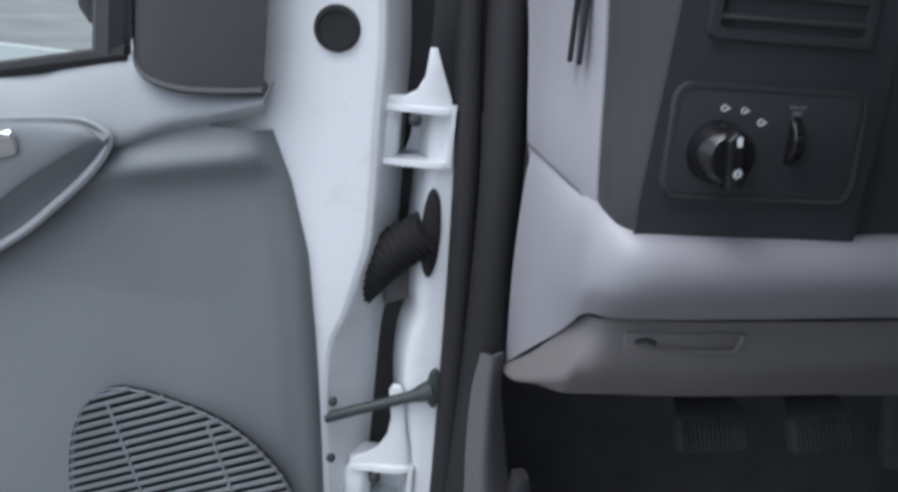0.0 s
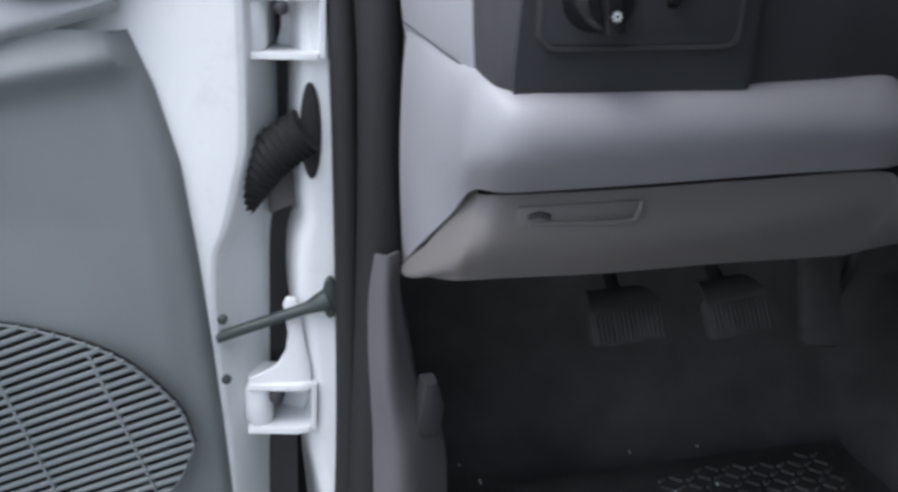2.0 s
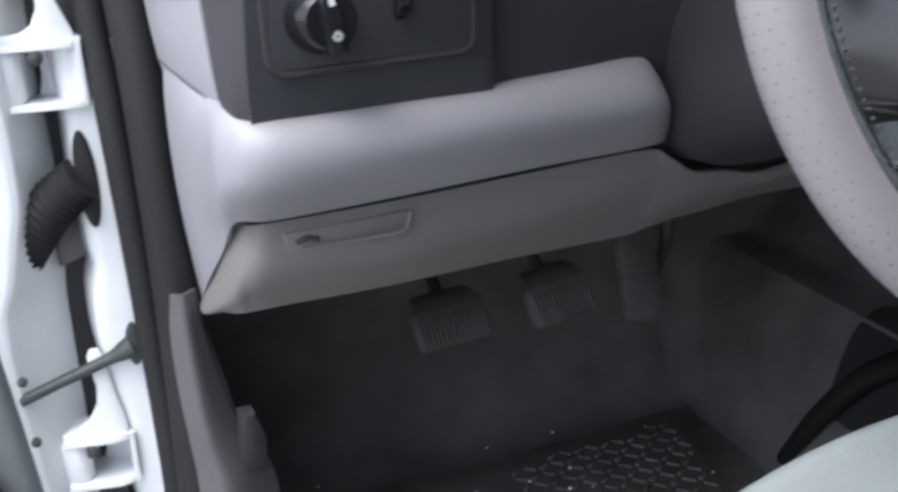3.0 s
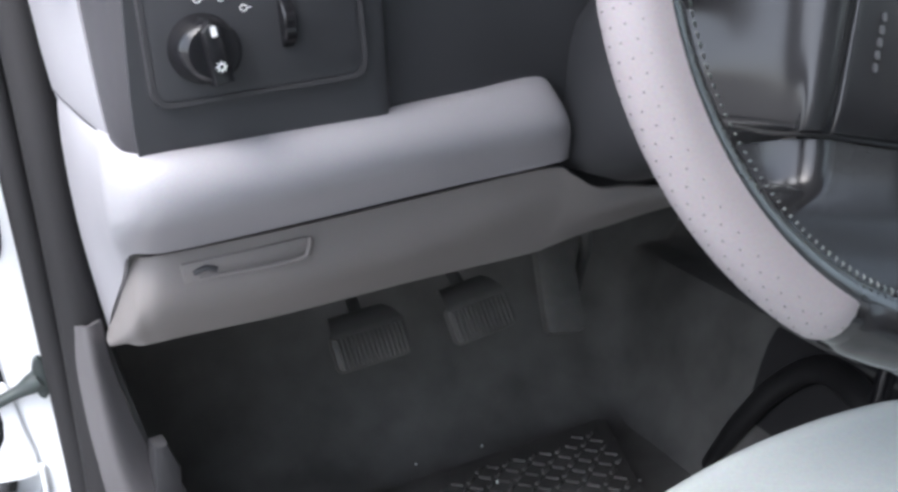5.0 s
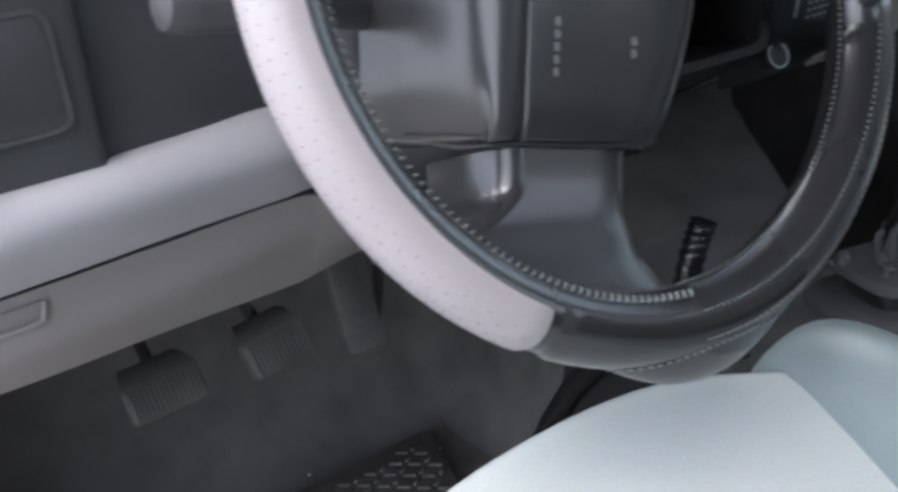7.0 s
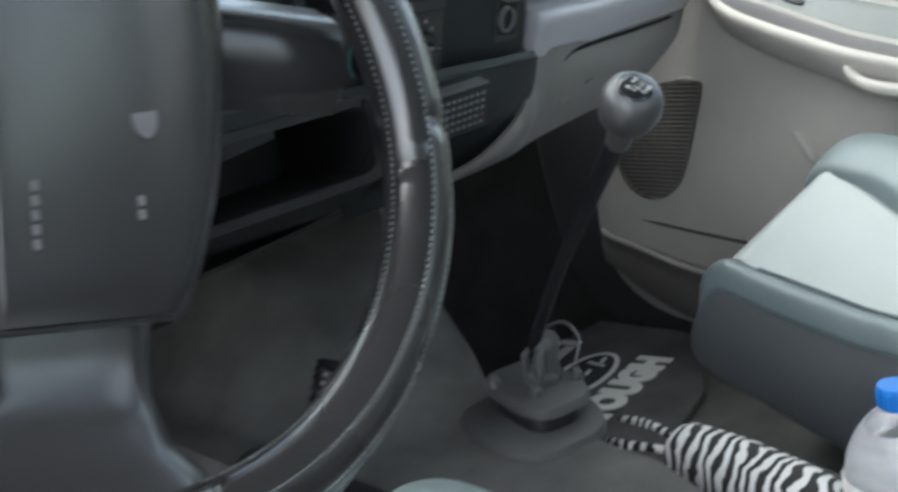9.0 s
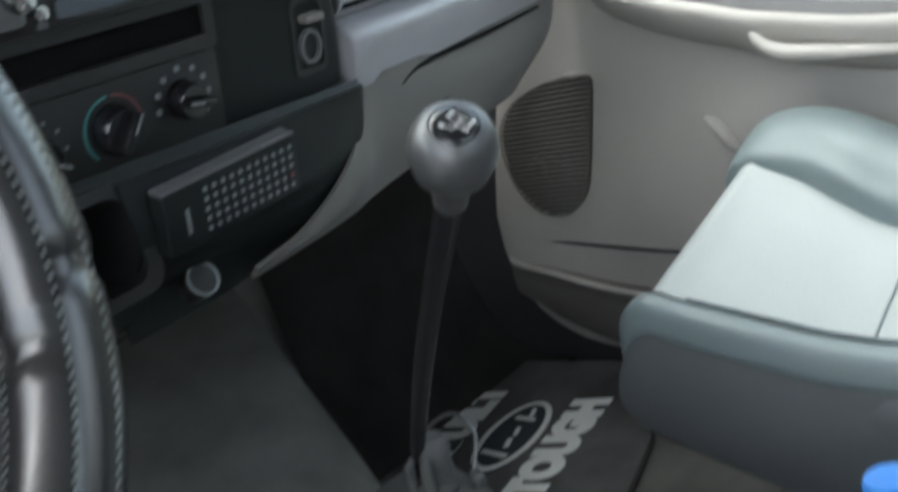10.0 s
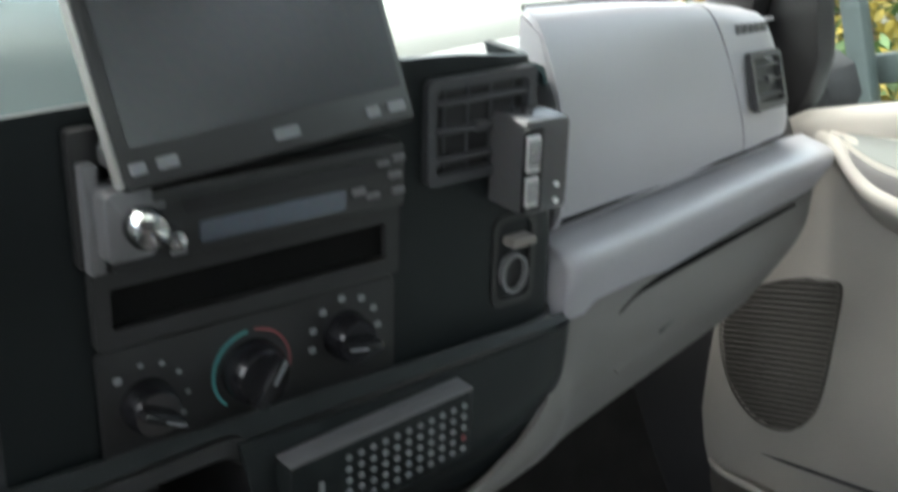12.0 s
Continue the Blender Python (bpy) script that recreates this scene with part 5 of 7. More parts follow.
for x, y in ((-0.107, 0.062), (-0.098, 0.0375), (0.003, 0.047), (0.012, 0.043), (0.018, 0.060), (0.026, 0.052), (0.028, 0.043), (0.028, 0.061)):
    part("button", slab(rounded(0.008, 0.004, 0.001), 0.0015, ST @ pose(x, y, 0.013), 0.0005), BUTTON, radio, "small grey button")
bm = slab(rounded(0.015, 0.066, 0.003), 0.006, ST @ pose(-0.1355, 0.068, 0.001), 0.002)
part("side_frame", bm, DARKER, radio, "black side frame")
bm = slab(rounded(0.008, 0.052, 0.002), 0.010, ST @ pose(-0.1365, 0.060, 0.004), 0.002)
part("side_bar", bm, BUTTON, radio, "grey side bracket")
bm = slab(rounded(0.010, 0.010, 0.002), 0.010, ST @ pose(-0.1250, 0.088, 0.002), 0.002)
part("hinge", bm, STEEL, radio, "worn metal screen hinge")
SC = frame_of(S(-0.0490, 0.0785, 0.024), (1, 0.02, 0.012), (-0.02, 0.10, 1))
scr = part("screen_case", slab(rounded(0.157, 0.112, 0.004), 0.010, SC @ pose(0.0, 0.056, -0.005), 0.002), STACKC, radio, "dark grey screen case")
part("edge", box((0.0016, 0.108, 0.009), SC @ pose(-0.0789, 0.056, 0.0), 0.0005, 1), CASEEDGE, scr, "pale strip along the left screen edge")
part("glass", slab(rounded(0.146, 0.090, 0.002), 0.0008, SC @ pose(0.001, 0.063, 0.0052)), SCREEN, scr, "dark glossy screen")
for x, w in ((-0.0705, 0.0075), (-0.0565, 0.010), (0.0045, 0.0135), (0.054, 0.0075), (0.068, 0.0105)):
    part("key", slab(rounded(w, 0.0055, 0.001), 0.0012, SC @ pose(x, 0.009, 0.0052), 0.0004), KEYGREY, scr, "pale key")
# slot below the radio; a black sheet stands for the shade inside it
tray = things("dash_tray", S(-0.05, 0.017), "grey-framed slot below the radio, its shade a black sheet", "tray")
bm = ring_frame(rounded(0.172, 0.040, 0.003), rounded(0.155, 0.021, 0.002), 0.006, ST @ pose(-0.0530, 0.013, 0.0015))
part("frame", bm, STACKC, tray)
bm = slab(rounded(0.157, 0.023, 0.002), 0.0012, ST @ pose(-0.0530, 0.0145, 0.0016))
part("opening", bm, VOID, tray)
# heater controls
heat = things("heater_panel", S(-0.055, -0.04), "black heater control panel with three rotary knobs", "heater controls")
bm = slab(rounded(0.171, 0.060, 0.004), 0.004, ST @ pose(-0.0540, -0.0385, 0.0015), 0.001)
part("plate", bm, DARKER, heat)


def dial(x, y, r, turn, label):
    bm = lathe([(r, 0), (r, 0.004), (r * 0.9, 0.012), (r * 0.82, 0.014)], ST @ pose(x, y, 0.0055), 28)
    k = part("knob", bm, GLOSS, heat, label)
    part("grip", box((r * 0.42, r * 1.7, 0.012), ST @ pose(x, y, 0.022, 0, 0, turn), 0.003), GLOSS, k)
    part("pointer", box((0.0012, r * 0.8, 0.0006), ST @ pose(x, y, 0.0283, 0, 0, turn) @ pose(0, r * 0.4, 0)), KEYGREY, k, "pale pointer line")
    return k


dial(-0.0585, -0.0400, 0.0175, -33, "black temperature knob")
dial(-0.1165, -0.0410, 0.0140, -118, "black fan knob")
dial(-0.0015, -0.0360, 0.0140, 80, "black airflow knob")
for a0, a1, m_, lab in ((95, 225, TEALINK, "blue green arc for cold"), (-40, 85, REDINK, "red arc for warm")):
    bm = bmesh.new()
    for i in range(16):
        a, b = radians(a0 + (a1 - a0) * i / 16), radians(a0 + (a1 - a0) * (i + 1) / 16)
        vs = [bm.verts.new(ST @ Vector((-0.0585 + r * math.cos(t), -0.0400 + r * math.sin(t), 0.0058))) for r, t in ((0.0215, a), (0.0232, a), (0.0232, b), (0.0215, b))]
        bm.faces.new(vs)
    bmesh.ops.remove_doubles(bm, verts=bm.verts, dist=0.0001)
    bmesh.ops.solidify(bm, geom=bm.faces[:], thickness=0.0004)
    part("scale", bm, m_, heat, lab)
for cx, cy, angs in ((-0.1165, -0.0410, (130, 95, 65, 35, 0, -30)), (-0.0015, -0.0360, (190, 160, 130, 95, 60, 30, 0, -35))):
    for k, a in enumerate(angs):
        r = 0.0215
        w = 0.004 if cx > -0.05 or k == 0 else 0.0025
        bm = slab(rounded(w, w, w * 0.25), 0.0005, ST @ pose(cx + r * math.cos(radians(a)), cy + r * math.sin(radians(a)), 0.0057))
        part("symbol", bm, KEYGREY, heat, "small printed symbol")
vent("centre_vent", 0.078, 0.060, ST @ pose(0.0915, 0.0665, 0.001), 4, 3, "black slatted air vent in the centre panel")
# plug-in adapter with two bright ports, lighter and small knob
usb = things("plug_adapter", S(0.148, 0.03), "grey plug-in charger with bright metal ports", "charger")
bm = slab(rounded(0.034, 0.056, 0.005), 0.030, ST @ pose(0.1160, 0.0455, 0.004), 0.003)
ub = part("body", bm, CHARGER, usb, "grey charger body")
part("face", slab(rounded(0.014, 0.050, 0.003), 0.002, ST @ pose(0.1045, 0.0450, 0.0335), 0.0008), GLOSS, ub, "glossy black port strip")
for y, h in ((0.0555, 0.021), (0.0335, 0.017)):
    port = part("port", slab(rounded(0.0095, h, 0.001), 0.0012, ST @ pose(0.1030, y, 0.0355), 0.0004), PORT, ub, "bright metal port")
    for k in range(3):
        part("contact", box((0.0010, h * 0.7, 0.0006), ST @ pose(0.1003 + 0.0027 * k, y, 0.0368)), CHARC, port, "dark contact slot")
for y in (0.0340, 0.0240):
    part("lamp", lathe([(0.0018, 0), (0.0018, 0.001)], ST @ pose(0.1235, y, 0.034), 10), WHITEINK, ub, "small white lamp")
lig = things("cigar_lighter", S(0.121, -0.03), "round black lighter socket with a small pull above", "lighter")
part("surround", ring_frame(rounded(0.034, 0.060, 0.008), rounded(0.026, 0.050, 0.006), 0.002, ST @ pose(0.1230, -0.0230, 0.0005)), STACKC, lig, "recessed dark surround")
part("ring", ring_frame(oval(0.0105, 0.0130, 24), oval(0.0080, 0.0105, 24), 0.005, ST @ pose(0.1215, -0.0310, 0.001)), BUTTON, lig, "worn grey socket ring")
part("well", slab(oval(0.0085, 0.0105, 24), 0.001, ST @ pose(0.1215, -0.0310, 0.0015)), DARKER, lig)
part("pull", slab(rounded(0.019, 0.006, 0.002), 0.010, ST @ pose(0.1240, -0.0095, 0.001), 0.002), POCKET, lig, "worn grey pull")
# remote control fixed under the panel
RM = frame_of((0.1153, 0.0403, 0.5442), (1, 0.047, 0), (0, -0.331, 0.944))
rem = things("remote_control", (0.109, 0.03, 0.546), "slim dark remote control with rows of grey keys", "remote control")
part("case", slab(rounded(0.122, 0.045, 0.003), 0.014, RM @ pose(0, 0, -0.010), 0.0015), STACK, rem)
part("edge", box((0.122, 0.0022, 0.014), RM @ pose(0, 0.0235, -0.003), 0.0006), BUTTON, rem, "pale upper edge")
for c in range(11):
    for r in range(5):
        q = RM @ pose(-0.0255 + c * 0.0080, 0.0145 - r * 0.0072, 0.0036)
        part("key", lathe([(0.0021, 0), (0.0019, 0.0010), (0.0009, 0.0013)], q, 8), REDINK if (c, r) == (10, 3) else KEYGREY, rem)
part("logo", box((0.003, 0.018, 0.0006), RM @ pose(-0.0430, -0.002, 0.0043)), KEYGREY, rem, "plain grey bar")

# ---- dashboard, passenger side ----
bm = patch([
    [(0.272, 0.125, 0.625), (0.272, 0.110, 0.606), (0.272, 0.115, 0.566)],
    [(0.284, 0.104, 0.628), (0.284, 0.075, 0.606), (0.284, 0.084, 0.566)],
    [(0.300, 0.098, 0.628), (0.300, 0.060, 0.606), (0.300, 0.078, 0.566)],
    [(0.40, 0.126, 0.622), (0.40, 0.088, 0.600), (0.40, 0.111, 0.560)],
    [(0.60, 0.186, 0.615), (0.60, 0.148, 0.592), (0.60, 0.180, 0.554)],
    [(0.75, 0.232, 0.604), (0.75, 0.196, 0.582), (0.75, 0.225, 0.549)],
    [(0.790, 0.262, 0.596), (0.790, 0.236, 0.574), (0.785, 0.255, 0.546)]], 40, 20, 0.004)
part("passenger_bolster", bm, GREY, dash, "light grey padded bolster")
bm = patch([
    [(0.292, 0.090, 0.622), (0.292, 0.066, 0.638), (0.298, 0.055, 0.70), (0.298, 0.060, 0.752), (0.302, 0.076, 0.767), (0.335, 0.105, 0.768), (0.385, 0.15, 0.735)],
    [(0.45, 0.133, 0.616), (0.45, 0.112, 0.632), (0.445, 0.103, 0.70), (0.430, 0.102, 0.747), (0.425, 0.115, 0.760), (0.445, 0.142, 0.762), (0.47, 0.18, 0.735)],
    [(0.572, 0.170, 0.612), (0.572, 0.150, 0.627), (0.559, 0.140, 0.69), (0.536, 0.132, 0.738), (0.522, 0.143, 0.751), (0.522, 0.170, 0.753), (0.524, 0.21, 0.730)]], 26, 26, 0.004)
cover = part("airbag_cover", bm, GREY, dash, "light grey passenger airbag cover")
bm = slab([(0.120, 0.622), (0.120, 0.70), (0.084, 0.740), (0.075, 0.764), (0.061, 0.750), (0.0565, 0.70), (0.067, 0.639), (0.090, 0.622)], 0.003, frame_of((0.2965, 0, 0), (0, 1, 0), (0, 0, 1)))
part("cover_end", bm, GREY, cover)
bm = patch([
    [(0.5755, 0.171, 0.612), (0.5755, 0.151, 0.627), (0.5625, 0.141, 0.69), (0.5395, 0.133, 0.738), (0.526, 0.144, 0.752)],
    [(0.62, 0.184, 0.611), (0.62, 0.165, 0.626), (0.612, 0.156, 0.69), (0.600, 0.151, 0.727), (0.590, 0.164, 0.743)],
    [(0.672, 0.204, 0.609), (0.672, 0.184, 0.624), (0.668, 0.176, 0.665), (0.648, 0.170, 0.722), (0.636, 0.184, 0.736)],
    [(0.702, 0.236, 0.606), (0.702, 0.222, 0.620), (0.696, 0.212, 0.665), (0.674, 0.204, 0.715), (0.656, 0.220, 0.729)]], 20, 20, 0.004)
part("vent_panel", bm, GREY, dash, "light grey outer vent panel")
bm = patch([[(0.30, 0.15, 0.735), (0.425, 0.18, 0.735), (0.55, 0.21, 0.730), (0.645, 0.245, 0.708)], [(0.30, 0.30, 0.726), (0.44, 0.30, 0.724), (0.58, 0.31, 0.722), (0.78, 0.32, 0.715)]], 12, 16, 0.004)
part("passenger_deck", bm, GREY, dash, "light grey dashboard deck")
bm = tube([(0.308, 0.084, 0.7685), (0.425, 0.1215, 0.7625), (0.500, 0.1435, 0.7555), (0.516, 0.152, 0.7520)], 0.0024, 8, smooth_n=20)
part("deck_groove", bm, DARKER, dash)
# Black sheet behind the cover seam blocks light and stands for its shade.
bm = patch([[(0.28, 0.130, 0.655), (0.28, 0.120, 0.600)], [(0.60, 0.205, 0.650), (0.60, 0.195, 0.59)], [(0.79, 0.275, 0.635), (0.79, 0.265, 0.58)]], 14, 4, 0.003)
part("seam_backing", bm, DARKER, dash)
# Black strip carries the shade of the gap below the cover.
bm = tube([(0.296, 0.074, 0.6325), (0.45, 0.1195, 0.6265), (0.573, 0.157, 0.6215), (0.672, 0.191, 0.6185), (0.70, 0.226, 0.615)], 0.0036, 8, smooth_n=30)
part("bolster_gap_shade", bm, VOID, dash, "black strip for the shade between cover and bolster")
VM = frame_of((0.6176, 0.1575, 0.674), (1, 0.30, -0.06), (-0.09, 0.0, 1))
vent("passenger_vent", 0.0665, 0.050, VM @ pose(0, 0, 0.0005), 0, 3, "black slatted air vent at the dashboard end", CHARC, DARKER)
for i in range(5):
    part("word_bar", box((0.0112, 0.008, 0.001), VM @ pose(-0.044 + i * 0.0135, 0.045, 0.0042), 0.0006, 1), CHARC, dash)
# swept lower corner running into the glovebox lid
bm = patch([
    [(0.142, 0.088, 0.478), (0.143, 0.092, 0.475), (0.146, 0.104, 0.469)],
    [(0.19, 0.072, 0.492), (0.192, 0.078, 0.482), (0.195, 0.105, 0.470)],
    [(0.245, 0.064, 0.525), (0.25, 0.072, 0.498), (0.26, 0.11, 0.472)],
    [(0.283, 0.0800, 0.570), (0.295, 0.0890, 0.522), (0.31, 0.13, 0.472)],
    [(0.35, 0.0920, 0.570), (0.36, 0.1090, 0.520), (0.38, 0.152, 0.472)],
    [(0.52, 0.162, 0.556), (0.52, 0.162, 0.512), (0.52, 0.198, 0.468)],
    [(0.66, 0.204, 0.551), (0.652, 0.204, 0.509), (0.635, 0.236, 0.466)],
    [(0.755, 0.234, 0.548), (0.725, 0.230, 0.512), (0.680, 0.258, 0.470)],
    [(0.785, 0.256, 0.547), (0.750, 0.262, 0.512), (0.700, 0.290, 0.470)]], 60, 14, 0.004)
glove = part("glovebox_panel", bm, GLOVESHADE, dash, "lower panel with glovebox lid, grey darkened for its shade")
# Black line along the lid carries the shade of its gap.
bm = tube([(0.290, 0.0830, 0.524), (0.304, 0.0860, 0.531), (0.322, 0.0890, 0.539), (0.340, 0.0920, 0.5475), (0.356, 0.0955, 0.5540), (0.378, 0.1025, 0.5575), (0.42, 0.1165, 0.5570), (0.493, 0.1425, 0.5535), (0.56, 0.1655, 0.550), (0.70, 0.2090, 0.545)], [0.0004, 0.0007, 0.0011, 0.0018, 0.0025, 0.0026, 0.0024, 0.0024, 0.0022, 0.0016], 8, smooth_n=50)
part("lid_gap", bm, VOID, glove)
bm = tube([(0.440, 0.1360, 0.5165), (0.458, 0.1415, 0.5200), (0.472, 0.1460, 0.530), (0.478, 0.1485, 0.541)], [0.0006, 0.0011, 0.0011, 0.0005], 8, smooth_n=14)
part("finger_slot", bm, MIDGREY, glove, "shallow finger slot")
bm = box((0.026, 0.010, 0.003), frame_of((0.428, 0.1285, 0.5195), (1, 0.30, 0.10), (0, 0.05, 1)), 0.0015)
part("latch_recess", bm, CHARC, glove, "dark latch recess")
bm = patch([[(0.352, 0.1120, 0.512), (0.392, 0.1240, 0.516), (0.430, 0.1355, 0.513)], [(0.354, 0.1095, 0.506), (0.393, 0.1210, 0.510), (0.429, 0.1325, 0.508)], [(0.362, 0.1180, 0.500), (0.396, 0.1275, 0.502), (0.428, 0.1370, 0.503)]], 8, 10, 0.002)
part("pull_lip", bm, GLOVESHADE, glove, "worn pull lip")
bm = patch([[(-0.76, 0.20, 0.40), (-0.4, 0.13, 0.44), (0.1, 0.16, 0.464), (0.66, 0.29, 0.464)], [(-0.76, 0.58, 0.44), (-0.4, 0.58, 0.44), (0.1, 0.58, 0.46), (0.8, 0.58, 0.46)]], 5, 20, 0.004)
part("underside", bm, DARKER, dash)

# ---- passenger door, shut ----
pdoor = things("passenger_door", (0.84, -0.3, 0.0), "shut passenger door with beige plastic trim", "car door")
PD = Matrix(((0, 0, -1, 0.82), (-1, 0, 0, 0), (0, 1, 0, 0), (0, 0, 0, 1)))  # local x to the rear, y up, z into the cab


def P(y, z, out=0.0):
    return Vector((0.82 - out, y, z))



def door_front(z):
    """Where the trim ends towards the dashboard: a straight edge with a large rounded lower corner."""
    return float(np.interp(z, [0.040, 0.046, 0.058, 0.080, 0.104, 0.14, 0.185, 0.21, 0.255, 0.34, 0.41, 0.50, 0.60], [0.300, 0.345, 0.400, 0.440, 0.466, 0.490, 0.500, 0.501, 0.495, 0.460, 0.430, 0.40, 0.36]))


bm = bmesh.new()
rows = []
for z in np.linspace(0.042, 0.60, 56):
    row = []
    e = door_front(z)
    row += [P(e + 0.004, z, -0.030), P(e + 0.003, z, -0.010), P(e - 0.002, z, -0.003)]
    for y in np.linspace(e - 0.012, -0.98, 60):
        out = 0.004 - 0.03 * max(0, (z - 0.5))
        row.append(P(y, z, out * min(1.0, (e - y) / 0.03 + 0.3)))
    rows.append(row)
quads(bm, rows)
part("trim_panel", bm, BEIGE, pdoor, "beige grained inner trim panel")
bm = patch([[P(0.62, 0.60, -0.03), P(0.27, 0.612, -0.03), P(-0.98, 0.60, -0.03)], [P(0.62, 0.605, 0.0), P(0.27, 0.617, 0.0), P(-0.98, 0.603, 0.0)], [P(0.62, 0.585, 0.012), P(0.27, 0.600, 0.012), P(-0.98, 0.585, 0.012)], [P(0.62, 0.55, 0.004), P(0.27, 0.56, 0.004), P(-0.98, 0.55, 0.004)]], 12, 20, 0.004)
part("upper_sill", bm, BEIGE, pdoor, "pale upper sill")
# armrest: outer rail, groove, inner rail and switch panel, falling to the rear
ARM = ((0.250, 0.592, 0.592, 0.596, 0.580, 0.10), (0.217, 0.588, 0.588, 0.591, 0.545, 0.55), (0.194, 0.562, 0.574, 0.586, 0.515, 0.8), (0.165, 0.540, 0.559, 0.580, 0.495, 0.95), (0.108, 0.516, 0.538, 0.567, 0.468, 1), (0.046, 0.494, 0.514, 0.546, 0.445, 1), (-0.033, 0.470, 0.488, 0.523, 0.415, 1), (-0.20, 0.440, 0.455, 0.49, 0.385, 1), (-0.6, 0.415, 0.43, 0.465, 0.36, 1))
keys = []
for y, zo, zi, zt, zu, k in ARM:
    keys.append([P(y, zt + 0.004, 0.004), P(y, zt - 0.004, 0.010 + 0.002 * k), P(y, zi + 0.001, 0.004 + 0.030 * k), P(y, zi - 0.008 * k, 0.006 + 0.032 * k), P(y, zo - 0.004 * k, 0.008 + 0.040 * k), P(y, zo, 0.010 + 0.045 * k), P(y, zo - 0.006, 0.012 + 0.048 * k), P(y, (zo + zu) / 2, 0.008 + 0.042 * k), P(y, zu, 0.004 + 0.022 * k), P(y, zu - 0.012, -0.012)])
bm = patch(keys, 50, 44, 0.004)
arm = part("armrest", bm, BEIGE, pdoor, "beige sloping armrest")
bm = tube([P(y, zi + 0.001, 0.0045 + 0.031 * k) for y, zo, zi, zt, zu, k in ARM], 0.0026, 8, smooth_n=40)
part("inner_rail", bm, TRIM_LIGHT, arm, "pale rail beside the switches")
keys = [[P(y, zi - 0.002, 0.0085 + 0.0325 * k), P(y, zi - 0.0065 * k, 0.0105 + 0.0345 * k), P(y, zo - 0.0010 * k, 0.012 + 0.0405 * k)] for y, zo, zi, zt, zu, k in ARM[1:]]
bm = patch(keys, 40, 6, 0.0015)
part("groove", bm, MIDGREY, arm, "grey groove between the rails")
keys = [[P(y, zt + 0.003, 0.0085), P(y, zt - 0.001, 0.0165 + 0.002 * k), P(y, zi + 0.005, 0.008 + 0.0295 * k)] for y, zo, zi, zt, zu, k in ARM[1:]]
bm = patch(keys, 40, 6, 0.0015)
part("switch_panel", bm, PANEL, arm, "grey green switch panel")
for y, z, o in ((0.137, 0.556, 0.029), (0.078, 0.541, 0.029)):
    part("switch", slab(rounded(0.030, 0.009, 0.003), 0.006, frame_of(P(y, z, o), (0, -1, -0.30), (0.6, 0, 0.8)) @ pose(0, 0, -0.001), 0.002), DARK, arm, "dark window switch")
# map pocket: slot shade drawn dark, a ridge along its top and a bulging front
POCKETLINE = ((0.484, 0.186, 0.004), (0.470, 0.184, 0.014), (0.447, 0.180, 0.022), (0.40, 0.172, 0.028), (0.283, 0.145, 0.034), (0.10, 0.122, 0.036), (-0.5, 0.112, 0.036))
keys = []
for y, zc, o in POCKETLINE:
    low = 0.046 if y < 0.30 else 0.046 + 0.9 * (y - 0.30) ** 1.4
    keys.append([P(y, zc - 0.004, 0.002), P(y, zc + 0.003, o * 0.8), P(y, zc - 0.003, o), P(y, zc - 0.020, max(0.010, o - 0.008)), P(y, zc * 0.45 + low * 0.55, max(0.010, o - 0.006)), P(y, low + 0.008, max(0.010, o - 0.014)), P(y, low, -0.004)])
part("map_pocket", patch(keys, 34, 18, 0.003), POCKET, pdoor, "lower map pocket, door beige darkened for its shade")
part("pocket_ridge", tube([P(y, zc + 0.002, o * 0.92) for y, zc, o in POCKETLINE], 0.0042, 8, smooth_n=30), BEIGE, pdoor, "worn pale ridge of the map pocket")
part("pocket_slot_shade", tube([P(0.400, 0.2120, 0.0035), P(0.360, 0.2075, 0.0045), P(0.280, 0.1975, 0.0045), P(0.195, 0.1880, 0.0045), P(0.05, 0.176, 0.0045), P(-0.5, 0.166, 0.0045)], [0.0006, 0.0022, 0.0026, 0.0026, 0.0026, 0.0026], 8, smooth_n=40), CHARC, pdoor, "dark line for the shade in the map pocket opening")
bm = tube([P(0.112, 0.358, 0.002), P(0.098, 0.348, 0.006), P(0.086, 0.328, 0.007), P(0.072, 0.305, 0.002)], [0.004, 0.009, 0.008, 0.003], 10, smooth_n=18, flat=0.8)
part("pull_lip", bm, BEIGE, pdoor, "worn pale pull lip")
bm = patch([[P(0.086, 0.356, -0.002), P(0.0, 0.356, -0.002), P(-0.3, 0.35, -0.002)], [P(0.083, 0.352, 0.004), P(0.0, 0.352, 0.004), P(-0.3, 0.346, 0.004)], [P(0.078, 0.32, 0.0035), P(0.0, 0.31, 0.0035), P(-0.3, 0.30, 0.0035)], [P(0.066, 0.29, 0.003), P(0.0, 0.28, 0.003), P(-0.3, 0.27, 0.003)]], 14, 16, 0)
part("pull_panel", bm, BEIGE, pdoor, "beige pull panel")
